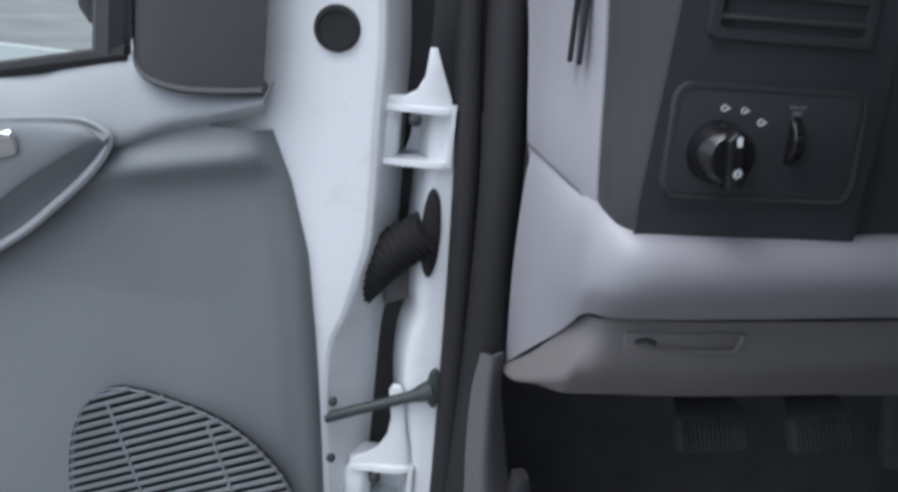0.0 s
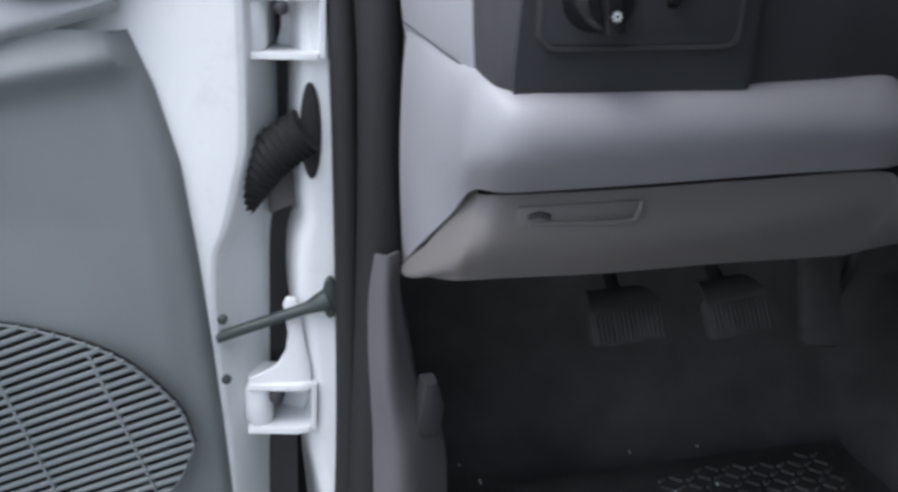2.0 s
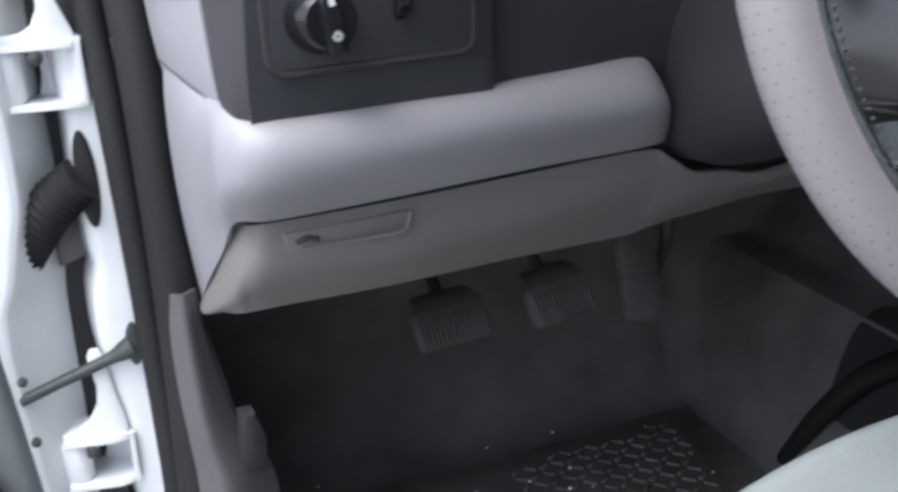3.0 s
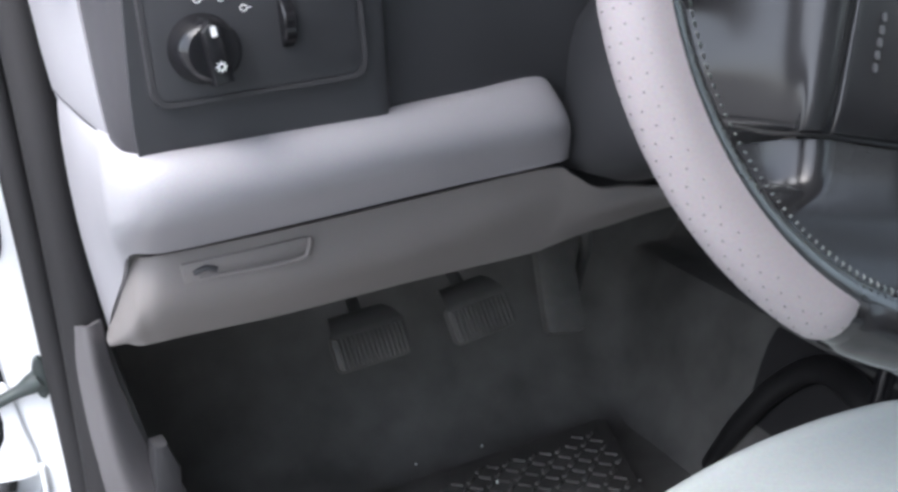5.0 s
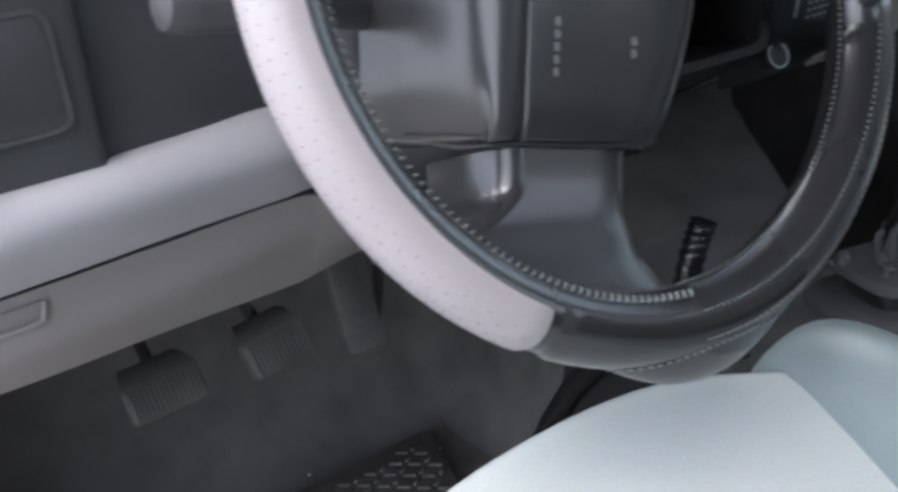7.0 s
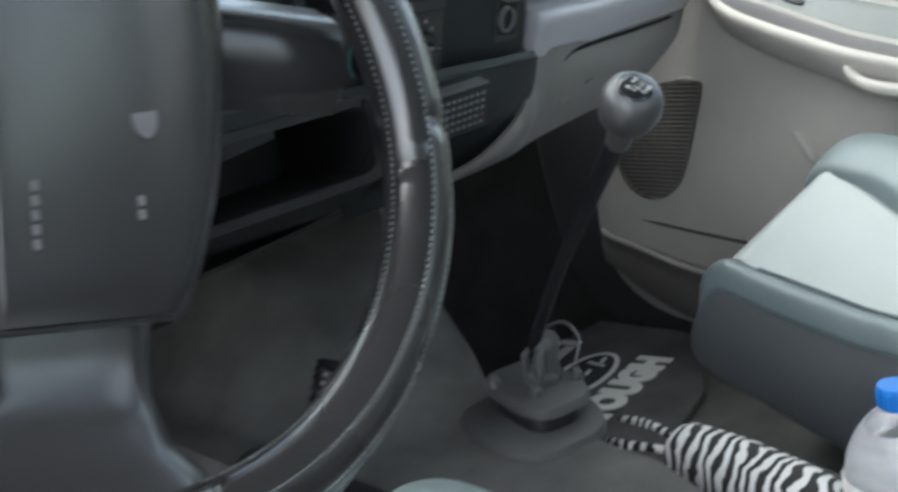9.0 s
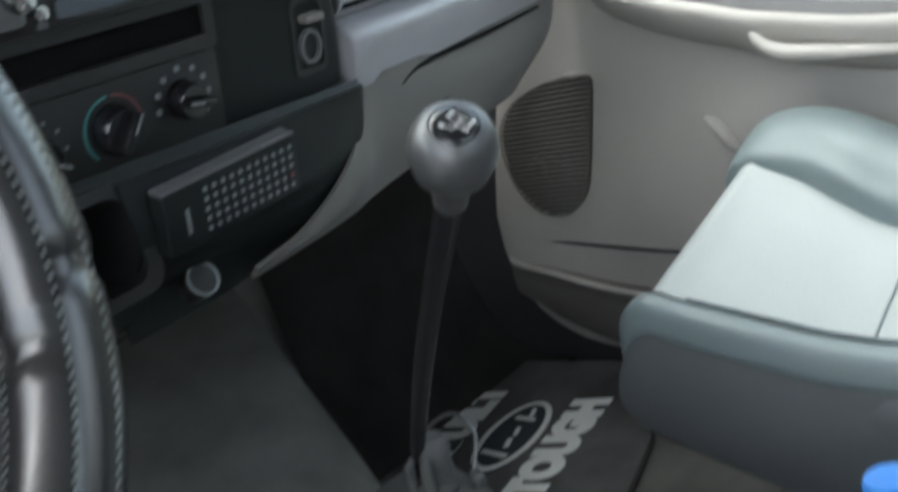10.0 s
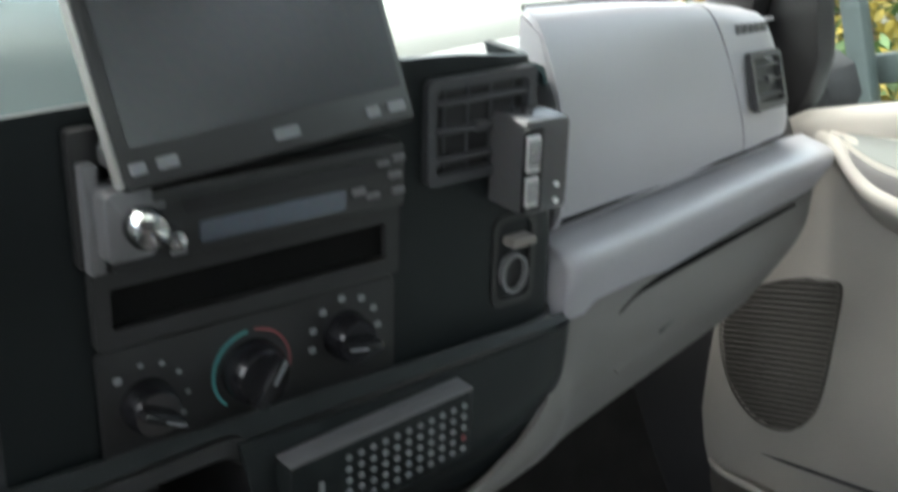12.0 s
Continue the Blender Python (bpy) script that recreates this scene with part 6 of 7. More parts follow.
pegg = [(-y, z) for y, z in spline([(0.290, 0.4375), (0.2590, 0.4345), (0.2530, 0.424), (0.262, 0.395), (0.275, 0.360), (0.290, 0.320), (0.309, 0.281), (0.334, 0.259), (0.3624, 0.252), (0.396, 0.262), (0.420, 0.292), (0.428, 0.335), (0.420, 0.378), (0.388, 0.412), (0.340, 0.430), (0.290, 0.4375)], 61)[:-1]]
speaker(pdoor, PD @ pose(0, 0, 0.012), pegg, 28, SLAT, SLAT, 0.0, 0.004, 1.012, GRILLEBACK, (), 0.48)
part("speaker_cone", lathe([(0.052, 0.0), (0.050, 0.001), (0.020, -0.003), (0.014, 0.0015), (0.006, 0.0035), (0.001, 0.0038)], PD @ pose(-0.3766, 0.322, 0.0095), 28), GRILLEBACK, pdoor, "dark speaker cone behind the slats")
part("grille_ledge", tube([P(0.292, 0.4405, 0.012), P(0.272, 0.4400, 0.015), P(0.256, 0.4370, 0.012)], [0.001, 0.0045, 0.001], 8, smooth_n=10), BEIGE, pdoor, "pale ledge over the grille")
# grab cup under the armrest
cup = part("pull_cup", patch([[P(0.012, 0.478, 0.030), P(-0.012, 0.470, 0.044), P(-0.06, 0.462, 0.046), P(-0.16, 0.440, 0.046)], [P(0.006, 0.460, 0.040), P(-0.015, 0.452, 0.052), P(-0.06, 0.438, 0.054), P(-0.16, 0.420, 0.054)]], 6, 16, 0.003), DARKER, arm, "dark pull cup under the armrest")
part("pull_cup_lip", tube([P(0.004, 0.470, 0.046), P(-0.010, 0.450, 0.060), P(-0.035, 0.435, 0.066), P(-0.075, 0.427, 0.066), P(-0.16, 0.415, 0.062)], [0.003, 0.007, 0.009, 0.009, 0.006], 10, smooth_n=24), BEIGE, arm, "pale lip of the pull cup")
bm = slab([(-0.30, 0.60), (0.98, 0.585), (0.98, 1.15), (0.15, 1.15), (-0.26, 0.80)], 0.004, PD @ pose(0, 0, -0.02))
pane = part("pane", bm, GLASS, pdoor, "green tinted window pane")
pane.visible_shadow = False
bm = slab([(-0.345, 0.60), (-0.288, 0.604), (-0.262, 0.632), (-0.242, 0.67), (-0.234, 0.725), (-0.226, 0.80), (-0.26, 0.86), (-0.345, 0.80)], 0.03, PD @ pose(0, 0, -0.022), 0.008)
part("mirror_sail", bm, DARKER, pdoor, "dark grey mirror corner cover")
bm = tube([P(0.31, 0.60, -0.02), P(0.275, 0.78, -0.02), P(-0.12, 1.16, 0.02), P(-0.98, 1.17, 0.02), P(-0.98, 0.6, -0.02)], 0.018, 8)
part("window_frame", bm, CHARC, pdoor, "dark window frame")
bm = tube([P(0.30, 0.612, -0.012), P(-0.98, 0.598, -0.012)], 0.007, 8)
part("window_seal", bm, RUBBER, pdoor, "black window seal")
bm = slab([(-0.375, 0.595), (-0.325, 0.590), (-0.312, 0.61), (-0.316, 0.645), (-0.335, 0.662), (-0.375, 0.665)], 0.06, PD @ pose(0, 0, -0.16), 0.012)
part("mirror_arm", bm, RUBBER, pdoor, "dark outside mirror arm")
bm = box((0.05, 1.6, 0.66), pose(0.875, -0.18, 0.28), 0.02)
part("outer_skin", bm, PAINT, pdoor)

# ---- outside, past the passenger window ----
def leafy(name, at, size, n, leaf, mats, label, category):
    """A shrub: stems and a crown of single leaves with gaps."""
    rng = random.Random(hash(at[0] * 7 + at[1] * 13) % 1000)
    t = things(name, at, label, category)
    base = Vector(at)
    bm = bmesh.new()
    for i in range(9):
        a = 2 * math.pi * i / 9
        tip = base + Vector((math.cos(a) * size[0] * 0.35, math.sin(a) * size[1] * 0.35, size[2] * rng.uniform(0.6, 0.9)))
        tube([base, base.lerp(tip, 0.5) + Vector((0, 0, size[2] * 0.1)), tip], [0.03, 0.02, 0.006], 6, bm=bm, smooth_n=6)
    part("stem", bm, material("brown stem", (0.10, 0.07, 0.045), 0.8), t, "brown woody stems")
    for k, mat_ in enumerate(mats):
        bm = bmesh.new()
        for i in range(n):
            while True:
                v = Vector((rng.uniform(-1, 1), rng.uniform(-1, 1), rng.uniform(-1, 1)))
                if 0.25 < v.length < 1 and noise.noise(v * 2.3 + Vector((k * 3, 0, 0))) > -0.15:
                    break
            c = base + Vector((v.x * size[0] / 2, v.y * size[1] / 2, size[2] * (0.55 + v.z * 0.45)))
            q = Matrix.Translation(c) @ Euler((rng.uniform(0, 6), rng.uniform(0, 6), rng.uniform(0, 6))).to_matrix().to_4x4()
            s = leaf * rng.uniform(0.6, 1.3)
            vs = [bm.verts.new(q @ Vector(p)) for p in ((0, -s, 0), (s * 0.45, 0, s * 0.12), (0, s, 0), (-s * 0.45, 0, s * 0.12))]
            bm.faces.new(vs)
        ob = part("foliage", bm, mat_, t)
        tagged(ob, kind="stuff")
    return t


for i, (x, y, sx, sz) in enumerate(((4.2, 2.1, 1.8, 2.0), (4.0, 0.6, 1.7, 1.9), (4.6, 3.3, 1.8, 2.2), (4.3, -1.2, 1.9, 2.0))):
    leafy("yellow_shrub", (x, y, -0.78), (1.1, sx, sz), 1500, 0.05, (LEAF, LEAFG), "leafy shrub with yellow and green leaves beside the yard", "shrub")
for x, y, sx, sz in ((3.35, 0.4, 1.5, 1.25), (3.3, 1.7, 1.5, 1.3), (3.4, 3.0, 1.6, 1.25)):
    leafy("yellow_shrub", (x, y, -0.78), (0.9, sx, sz), 1300, 0.045, (LEAF, LEAFG), "low leafy shrub with yellow and green leaves behind the fence", "shrub")
FENCEPAINT = material("dark teal fence paint", (0.035, 0.048, 0.048), 0.5, vary=0.2, scale=5)
post = things("yard_post", (2.6, 1.42, -0.78), "dark teal painted post of the yard fence", "post")
bm = box((0.05, 0.066, 2.3), pose(2.6, 1.418, 0.37), 0.010)
part("shaft", bm, FENCEPAINT, post)
beam = things("yard_rail", (2.6, 1.3, -0.78), "dark green horizontal rail of the yard fence", "fence")
bm = box((0.05, 6.0, 0.085), pose(2.68, 1.3, 0.458), 0.01)
part("rail", bm, FENCEPAINT, beam)
for y in (-1.6, 4.2):
    part("upright", box((0.07, 0.07, 1.4), pose(2.68, y, -0.08), 0.01), FENCEPAINT, beam)
wall = solo("backdrop_wall", box((0.2, 18, 2.4), pose(6.5, -3.4, 0.42), 0.02), WALLMAT, "plain grey yard wall behind the shrubs", "wall", kind="structure")

# ---- seats ----
def bucket(label, base, ys, inner_l, inner_r, front, top, left, right, skirt, floor_y, lean=0.0):
    """A seat cushion: pale insert between two rolled bolsters over a dark base, and a backrest behind.
    inner_l, inner_r: the insert's edges along ys; left, right: (width, rise, roll) of the bolsters."""
    t = things("bucket_seat", base, label, "seat", "front seats")
    rows = []
    for k, (dy, dz) in enumerate(((0.010, -0.10), (0.012, -0.05), (0.004, -0.016), (-0.014, -0.002))):
        rows.append([Vector((x, front(x) + dy, top(x, front(x)) + dz)) for x in np.linspace(inner_l[0], inner_r[0], 9)])
    for y, a, b in zip(ys[1:], inner_l[1:], inner_r[1:]):
        rows.append([Vector((x, y + (front(x) - front((a + b) / 2)) * max(0.0, 1 - (ys[0] - y) / 0.15), top(x, y))) for x in np.linspace(a, b, 9)])
    part("insert", patch(rows, 40, 22, 0.006), SEAT, t, "pale grey leather seat insert")
    for side, edge, (w, rise, roll) in ((-1, inner_l, left), (1, inner_r, right)):
        keys = []
        xf = edge[0]
        f = front(xf)
        low = []
        for y, dz, k in ((f + 0.020, -0.10, 0.6), (f + 0.026, -0.07, 0.75), (f + 0.016, -0.022, 0.92), (f - 0.012, 0.2 * rise, 1.0), *[(q, rise * min(1.0, 0.2 + (f - q) / 0.12), 1.0) for q in ys[1:] if q < f - 0.04]):
            xi = float(np.interp(-y, [-q for q in ys], edge))
            zi = top(xi, min(y, front(xf)))
            xe = xi + side * w * k
            low_z = max(0.085, skirt + 0.4 * y) if lean else skirt
            keys.append([(xi - side * 0.004, y, zi + min(dz, 0) - 0.014), (xi + side * 0.006, y, zi + dz * 0.7 + roll * 0.25), (xi + (xe - xi) * 0.45, y, zi + dz + roll), (xi + (xe - xi) * 0.85, y, zi + dz + roll * 0.3), (xe, y, zi + dz - 0.018), (xe - side * 0.002, y - 0.001, zi + dz - 0.026)])
            low.append([(xe - side * 0.003, y - 0.001, zi + dz - 0.022), (xe + side * 0.003, y - 0.002 + lean * 0.6, (zi + dz) * 0.55 + low_z * 0.45), (xe - side * 0.006, y - 0.010 + lean, low_z + 0.02), (xe - side * 0.03, y - 0.016 + lean, low_z)])
        part("bolster", patch(keys, 40, 30, 0), SEAT_SIDE, t, "grey blue vinyl side bolster")
        part("side_panel", patch(low, 40, 14, 0), SEAT_LOW, t, "dark grey seat side")
    xl, xr = inner_l[0] - left[0] * 0.8, inner_r[0] + right[0] * 0.8
    bm = box((xr - xl, floor_y - ys[-1], 0.07), pose((xl + xr) / 2, (floor_y + ys[-1]) / 2, skirt + 0.04), 0.03, 3)
    part("base", bm, SEAT_LOW, t, "dark grey seat base")
    bm = box((xr - xl - 0.10, floor_y - ys[-1] - 0.16, skirt - 0.012), pose((xl + xr) / 2, (floor_y + ys[-1]) / 2 - 0.04, 0.5 * skirt + 0.012))
    part("frame", bm, DARKER, t, "black seat frame")
    y = ys[0] - 0.20
    a, b = float(np.interp(-y, [-q for q in ys], inner_l)), float(np.interp(-y, [-q for q in ys], inner_r))
    part("seam", tube([(x, y, top(x, y) + 0.001) for x in np.linspace(a + 0.004, b - 0.004, 14)], 0.0014, 6), SEAT_SIDE, t)
    for edge in (inner_l, inner_r):
        part("piping", tube([(x, q, top(x, q) + 0.0005) for x, q in zip(edge[1:], ys[1:])], 0.0016, 6, smooth_n=24), SEAT_SIDE, t)
    bm = box((xr - xl + 0.06, 0.13, 0.70), pose((xl + xr) / 2, ys[-1] - 0.08, top((xl + xr) / 2, ys[-1]) + 0.31, -18, 0, 0), 0.05, 3)
    part("backrest", bm, SEAT, t, "pale grey leather backrest")
    return t


def driver_front(x):
    u = (x + 0.36)
    return -0.226 - (0.95 if u < 0 else 2.6) * u * u


def driver_top(x, y):
    return 0.402 + 0.34 * max(-0.22, y + 0.235) - 0.02 * math.sin(math.pi * min(1.0, max(0.0, (x + 0.54) / 0.28))) * min(1.0, max(0.0, (-0.24 - y) / 0.2)) + 0.05 * min(0.0, y + 0.455)


def passenger_top(x, y):
    return 0.304 + 0.27 * max(-0.22, y + 0.007) + 0.32 * (x - 0.460)


bucket("pale grey leather driver seat with grey blue bolsters", (-0.40, -0.5, 0.03), [-0.226, -0.27, -0.32, -0.38, -0.46, -0.60, -0.90], [-0.56, -0.56, -0.56, -0.56, -0.56, -0.56, -0.56], [-0.257, -0.258, -0.260, -0.266, -0.270, -0.272, -0.272], driver_front, driver_top, (0.070, 0.006, 0.004), (0.075, 0.038, 0.016), 0.14, -0.245)
bucket("pale leather passenger seat with grey blue side bolsters", (0.60, -0.4, 0.03), [-0.008, -0.048, -0.088, -0.138, -0.188, -0.288, -0.70], [0.460, 0.461, 0.462, 0.463, 0.466, 0.471, 0.471], [0.641, 0.639, 0.631, 0.611, 0.596, 0.581, 0.571], lambda x: -0.006 - 0.09 * max(0.0, x - 0.460), passenger_top, (0.034, -0.004, 0.006), (0.14, 0.030, 0.022), 0.155, 0.0, 0.026)

# ---- gear lever on the hump ----
gear = things("gear_lever", (0.15, 0.03, 0.20), "gear lever with round grey knob on a rubber boot", "gear lever")
def plate_loop(pts):
    """A smooth closed loop through the corners of a rounded plate."""
    n = len(pts)
    out = []
    for i in range(n):
        a, b, c = Vector(pts[i - 1]), Vector(pts[i]), Vector(pts[(i + 1) % n])
        p, q = b.lerp(a, 0.36), b.lerp(c, 0.36)
        out += [tuple(p.lerp(b, k).lerp(b.lerp(q, k), k)) for k in (0.0, 0.2, 0.4, 0.6, 0.8, 1.0)]
    return out


bm = slab(plate_loop([(0.090, -0.028), (0.200, -0.048), (0.276, 0.102), (0.128, 0.132)]), 0.012, pose(0, 0, 0.211), 0.004)
part("boot_base", bm, BOOT, gear, "dark grey rubber boot flange")
# Neck in black instead of boot grey: its shade is in the colour.
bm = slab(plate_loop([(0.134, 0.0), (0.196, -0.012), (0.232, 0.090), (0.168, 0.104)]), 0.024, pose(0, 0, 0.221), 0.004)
part("boot_neck", bm, DARKER, gear, "boot fold coloured black for its shade")
bm = slab(plate_loop([(0.126, -0.010), (0.203, -0.028), (0.248, 0.098), (0.166, 0.118)]), 0.012, pose(0, 0, 0.241), 0.005)
part("boot", bm, BOOT, gear, "flat grey rubber boot plate")
bm = lathe([(0.017, 0), (0.017, 0.012), (0.012, 0.016), (0.012, 0.036), (0.0145, 0.040), (0.0145, 0.050), (0.010, 0.056)], pose(0.191, 0.040, 0.250, 10, 6, 0), 18)
part("turret", bm, BOOT, gear)
for a in (40, 130, 220, 310):
    bm = tube([(0.191 + 0.015 * math.cos(radians(a)), 0.040 + 0.015 * math.sin(radians(a)), 0.252), (0.190 + 0.015 * math.cos(radians(a)), 0.036 + 0.015 * math.sin(radians(a)), 0.285), (0.190 + 0.011 * math.cos(radians(a)), 0.032 + 0.011 * math.sin(radians(a)), 0.293)], [0.004, 0.0045, 0.003], 8)
    part("claw", bm, BOOT, gear, "grey claw round the lever foot")
for x, y in ((0.160, 0.078), (0.160, 0.020), (0.212, 0.012)):
    part("bolt", lathe([(0.0065, 0), (0.0065, 0.008), (0.0045, 0.010), (0.0045, 0.014)], pose(x, y, 0.252), 10), STEEL, gear, "dull bolt")
part("cable", tube([(0.212, 0.012, 0.268), (0.232, 0.020, 0.288), (0.240, 0.050, 0.298), (0.226, 0.078, 0.282), (0.206, 0.070, 0.262)], 0.0018, 6, smooth_n=24), STEEL, gear, "thin looped cable")
KB = Vector((0.082, -0.209, 0.562))
AX = Vector((-0.30, -0.62, 0.72)).normalized()
bm = tube([(0.190, 0.052, 0.275), (0.176, 0.012, 0.33), (0.147, -0.065, 0.42), KB - AX * 0.030], [0.0062, 0.0066, 0.0074, 0.0082], 12, smooth_n=16)
part("shaft", bm, GLOSS, gear, "black lever shaft")
KM = Matrix.Translation(KB) @ AX.to_track_quat("Z", "Y").to_matrix().to_4x4()
bm = lathe([(0.0085, -0.046), (0.0095, -0.044), (0.0106, -0.031), (0.0110, -0.0235), (0.0150, -0.0195), (0.0208, -0.0125), (0.0240, 0.0), (0.0232, 0.0080), (0.0204, 0.0145), (0.0165, 0.0180), (0.0134, 0.0198), (0.0130, 0.0192)], KM, 36)
kn = part("knob", bm, KNOBGREY, gear, "smooth grey ball knob")
bm = lathe([(0.0132, 0.0188), (0.0120, 0.0202), (0.0070, 0.0216), (0.0010, 0.0221)], KM, 28)
disc = part("shift_disc", bm, GLOSS, kn, "black shift pattern disc")
# the shift pattern
KP = frame_of((0.0740, -0.2257, 0.5765), (0.949, 0.0, 0.316), (-0.162, 0.808, 0.566))
KP = KP @ pose(0, 0, 0.0012) @ Matrix.Diagonal((0.88, 0.88, 1, 1))
for x in (-0.0022, 0.0018, 0.0058):
    part("line", box((0.0003, 0.0084, 0.0003), KP @ pose(x, 0, 0)), WHITEINK, disc)
part("line", box((0.0122, 0.0003, 0.0003), KP @ pose(-0.0003, 0, 0)), WHITEINK, disc)
part("line", box((0.0003, 0.0046, 0.0003), KP @ pose(-0.0062, 0.0023, 0)), WHITEINK, disc)
for ch, x, y in (("R", -0.0062, 0.0066), ("3", 0.0018, 0.0066), ("5", 0.0058, 0.0066), ("2", -0.0022, -0.0066), ("4", 0.0018, -0.0068), ("6", 0.0058, -0.0066)):
    words(ch, 0.0046, KP @ pose(x, y, 0.0), WHITEINK, disc, "numeral")

# short auxiliary lever beside the hump
aux = things("auxiliary_lever", (-0.06, 0.05, 0.10), "short black ribbed lever on the cab floor", "lever")
pts = spline([(-0.108, 0.06, 0.14), (-0.095, 0.05, 0.25), (-0.077, 0.034, 0.337), (-0.064, 0.026, 0.376)], 41)
bm = tube(pts, [0.009 if i < 22 else 0.0120 + (0.0008 if i % 3 else -0.0009) for i in range(41)], 12)
part("handle", bm, GLOSS, aux)

# Black band and patch stand for crumpled cloth; they are no lever parts.
bm = tube([(-0.128, 0.300, 0.040), (-0.112, 0.262, 0.105), (-0.092, 0.215, 0.168), (-0.078, 0.160, 0.205), (-0.086, 0.090, 0.200), (-0.098, 0.058, 0.170)], [0.012, 0.016, 0.017, 0.017, 0.016, 0.013], 12, flat=0.75, smooth_n=30)
part("bundle", bm, DARKER, aux, "bent black band on the hump, standing for crumpled cloth")
bm = patch([[(x, y, floor_z(x, y, 0.02) + 0.004) for y in (0.27, 0.22, 0.16, 0.10, 0.04)] for x in (-0.10, -0.07, -0.04, -0.01)], 10, 12, 0.002)
part("cover", bm, RUBBER, aux, "black patch filling the crumpled cloth on the hump")

# ---- passenger mat with its woven words ----
pmat = things("passenger_mat", (0.58, 0.3, 0.03), "black floor mat with white woven lettering", "floor mat")
bm = slab([(0.41, 0.075), (0.485, 0.125), (0.56, 0.150), (0.627, 0.172), (0.70, 0.225), (0.80, 0.318), (0.79, 0.50), (0.72, 0.54), (0.47, 0.54), (0.41, 0.48)], 0.010, pose(0, 0, 0.026), 0.003)
part("base", bm, MATPILE, pmat)
MM = frame_of((0.595, 0.367, 0.0368), (1, 0.20, 0), (-0.20, 1, 0))
words("TOUGH", 0.068, MM @ pose(-0.027, -0.083, 0) @ Matrix.Diagonal((0.92, 1.0, 1, 1)), WHITEINK, pmat, "word", 0.0008, "white woven word", 0.0052)
words("BUILT", 0.066, MM @ pose(0.045, 0.094, 0) @ Matrix.Diagonal((1.0, 1.0, 1, 1)), WHITEINK, pmat, "word", 0.0008, "white woven word", 0.0052)
part("emblem", slab(oval(0.080, 0.039, 40), 0.0008, MM), BADGE, pmat, "dark oval badge")
part("emblem_rim", ring_frame(oval(0.084, 0.043, 40), oval(0.076, 0.035, 40), 0.0016, MM), WHITEINK, pmat, "white oval emblem outline")
for x, y, w, h, a in ((-0.045, 0.004, 0.008, 0.045, -18), (-0.02, -0.004, 0.022, 0.008, 10), (0.008, -0.003, 0.020, 0.007, 12), (0.04, 0.0, 0.008, 0.034, -15), (0.055, -0.004, 0.022, 0.007, 10)):
    part("emblem_stroke", box((w, h, 0.0016), MM @ pose(x, y, 0.0008, 0, 0, a), 0.0006, 1), WHITEINK, pmat)

# ---- between the seats: zebra sleeve, rod and bottle ----
ZEB = bpy.data.materials.new("zebra print cloth")
ZEB.use_nodes = True
zn, zl = ZEB.node_tree.nodes, ZEB.node_tree.links
zc = zn.new("ShaderNodeTexCoord")
zw = zn.new("ShaderNodeTexWave")
zw.wave_type, zw.bands_direction = "BANDS", "Y"
zw.inputs["Scale"].default_value, zw.inputs["Distortion"].default_value, zw.inputs["Detail"].default_value = 24.0, 7.5, 2.0
zw.inputs["Detail Scale"].default_value = 1.2
zr = zn.new("ShaderNodeValToRGB")
zr.color_ramp.elements[0].position, zr.color_ramp.elements[1].position = 0.47, 0.53
zr.color_ramp.elements[0].color, zr.color_ramp.elements[1].color = (0.01, 0.01, 0.011, 1), (0.62, 0.62, 0.62, 1)
zl.new(zc.outputs["Object"], zw.inputs["Vector"])
zl.new(zw.outputs["Fac"], zr.inputs["Fac"])
zl.new(zr.outputs["Color"], zn["Principled BSDF"].inputs["Base Color"])
zn["Principled BSDF"].inputs["Roughness"].default_value = 0.7
zeb = things("zebra_sleeve", (0.17, -0.2, 0.12), "zebra print padded sleeve lying on the hump", "sleeve")
bm = tube([(0.247, -0.078, 0.178), (0.246, -0.090, 0.178), (0.242, -0.152, 0.172), (0.238, -0.212, 0.164), (0.236, -0.244, 0.158), (0.235, -0.254, 0.156)], [0.016, 0.030, 0.034, 0.034, 0.031, 0.022], 20, smooth_n=30)
part("roll", bm, ZEB, zeb)
for pts in ([(0.250, -0.076, 0.186), (0.258, -0.050, 0.188), (0.266, -0.018, 0.186), (0.274, 0.018, 0.180)], [(0.236, -0.078, 0.180), (0.224, -0.060, 0.186), (0.216, -0.035, 0.187), (0.224, -0.006, 0.182)]):
    part("strap", tube(pts, [0.0048, 0.0042, 0.005, 0.003], 10, smooth_n=20, flat=0.5), ZEB, zeb, "thin zebra print strap")
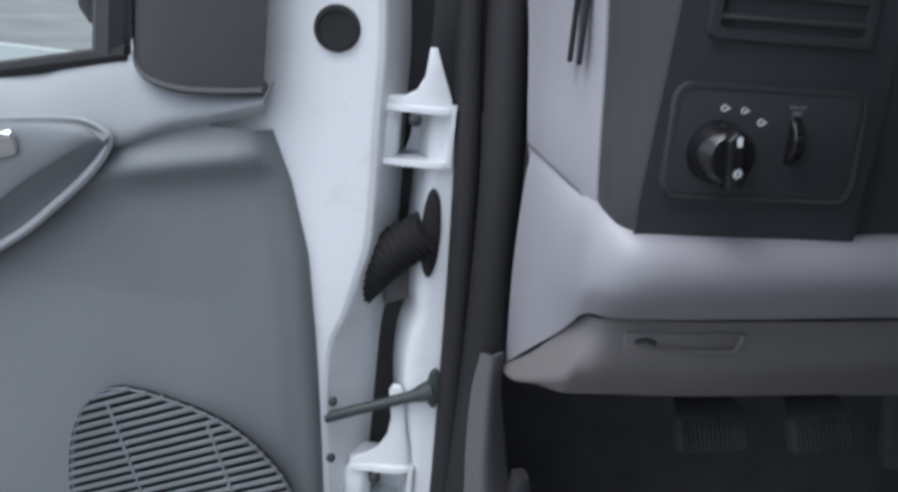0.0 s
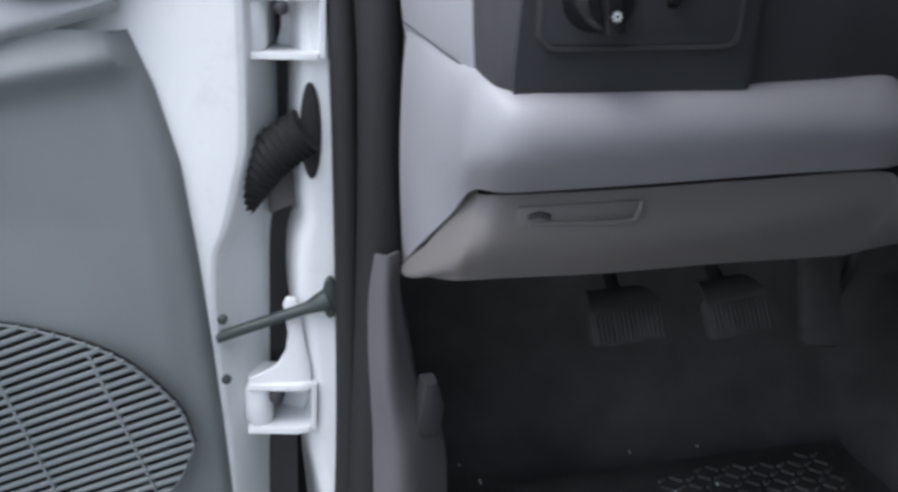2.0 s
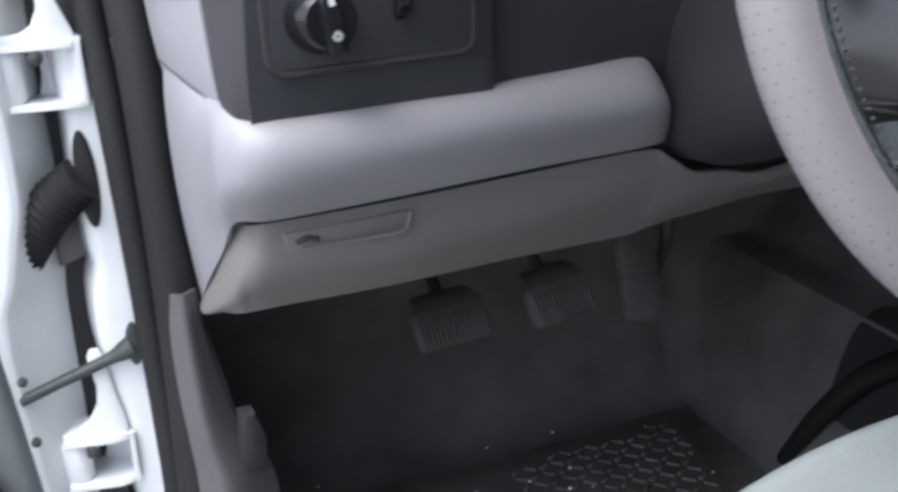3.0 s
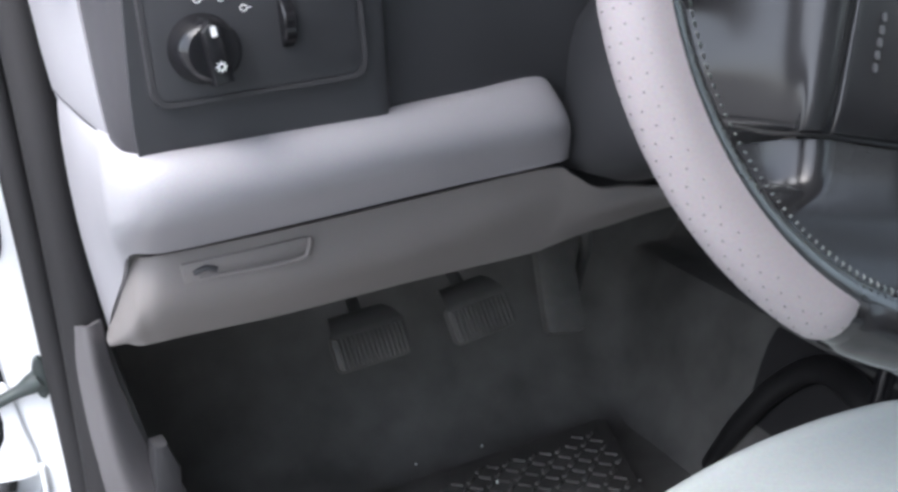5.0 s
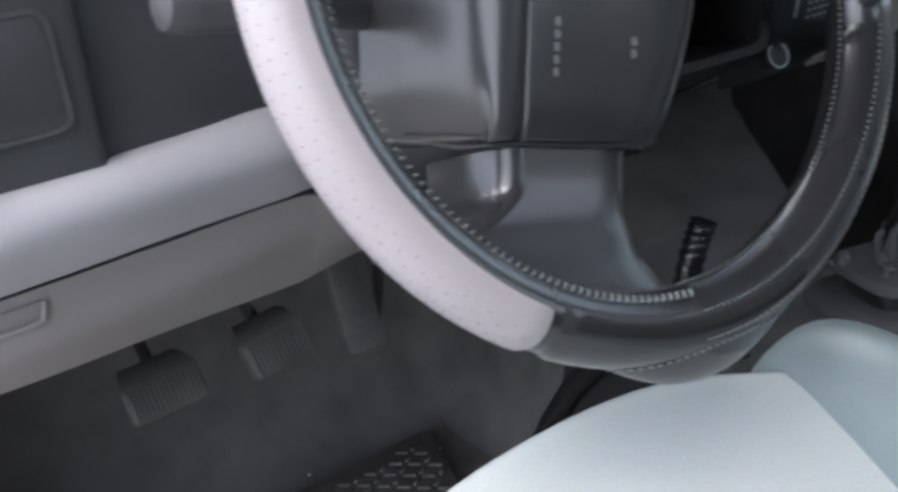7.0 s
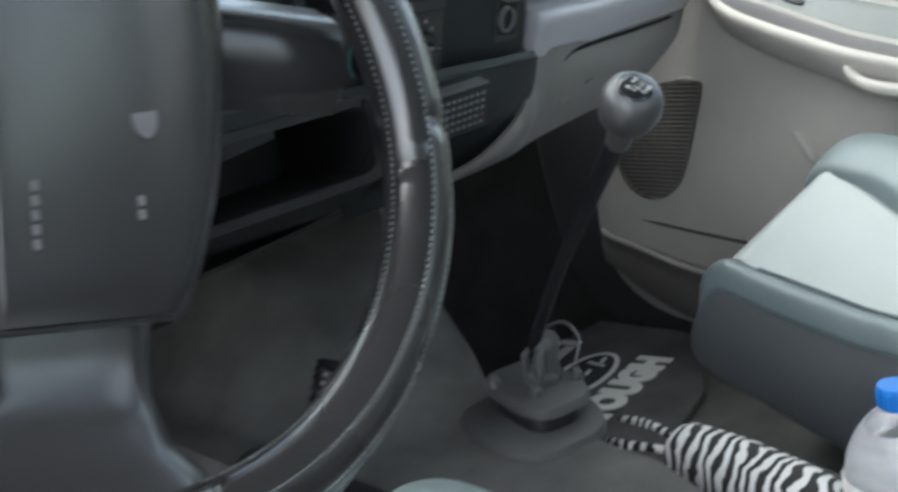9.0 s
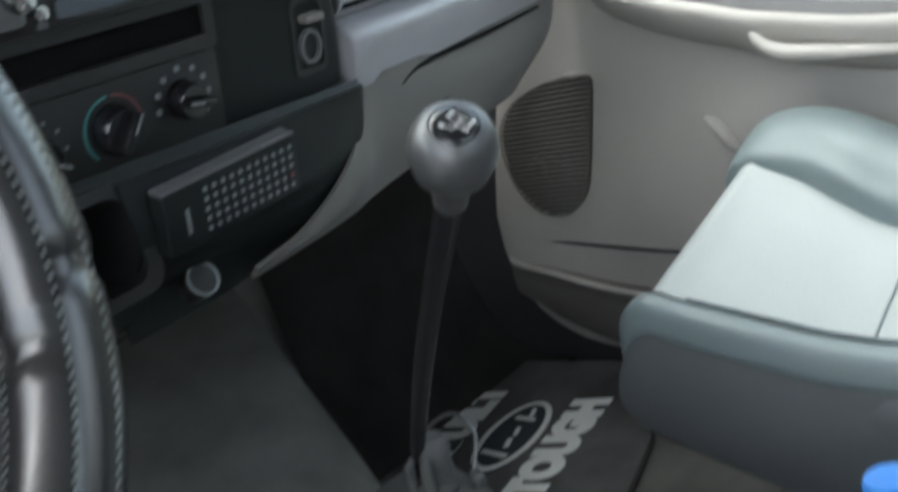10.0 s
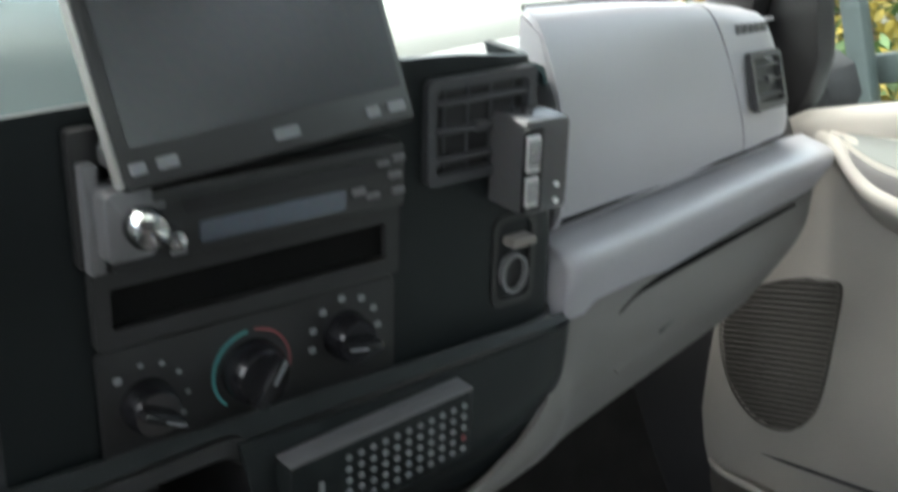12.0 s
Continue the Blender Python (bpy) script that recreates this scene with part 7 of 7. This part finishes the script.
bar = things("black_rod", (0.24, -0.2, 0.15), "thin black plastic rod between the seats", "rod")
bm = tube([(0.298, -0.098, 0.176), (0.284, -0.187, 0.174), (0.270, -0.275, 0.170)], 0.0032, 8)
part("bar", bm, DARKER, bar)
bm = tube([(0.287, -0.098, 0.174), (0.273, -0.187, 0.172), (0.259, -0.275, 0.168)], 0.0032, 8)
part("bar", bm, DARKER, bar)
bot = things("water_bottle", (0.168, -0.352, 0.124), "clear plastic bottle with blue cap and red label", "bottle")
BM = pose(0.168, -0.352, 0.124) @ Matrix.Diagonal((1, 1, 0.97, 1))
bm = lathe([(0.030, 0.0), (0.040, 0.004), (0.043, 0.012), (0.043, 0.12), (0.0425, 0.14), (0.039, 0.158), (0.032, 0.174), (0.022, 0.187), (0.0145, 0.194), (0.0125, 0.198), (0.0125, 0.205)], BM, 28)
part("body", bm, CLEAR, bot, "clear plastic body")
bm = lathe([(0.0432, 0.04), (0.0438, 0.042), (0.0438, 0.138), (0.0428, 0.140)], BM, 28)
lab = part("label", bm, LABELWHITE, bot, "white and red wrapped label")
for a, w, z0, z1 in ((195, 14, 0.116, 0.132), (215, 22, 0.104, 0.128), (195, 70, 0.050, 0.100), (250, 30, 0.111, 0.134)):
    bm = bmesh.new()
    n = 8
    quads(bm, [[BM @ Vector((0.0442 * math.cos(radians(a + w * i / n)), 0.0442 * math.sin(radians(a + w * i / n)), z)) for i in range(n + 1)] for z in (z0, z1)])
    bmesh.ops.solidify(bm, geom=bm.faces[:], thickness=0.0003)
    part("print", bm, LABELRED, lab, "orange red print")
bm = lathe([(0.0138, 0.196), (0.0142, 0.198), (0.0142, 0.211), (0.0134, 0.214), (0.004, 0.2145)], BM, 24)
capp = part("cap", bm, BLUECAP, bot, "blue screw cap")
for k in range(24):
    a = 2 * math.pi * k / 24
    part("ridge", box((0.0012, 0.0012, 0.012), BM @ pose(0.0142 * math.cos(a), 0.0142 * math.sin(a), 0.2045, 0, 0, math.degrees(a))), BLUECAP, capp)
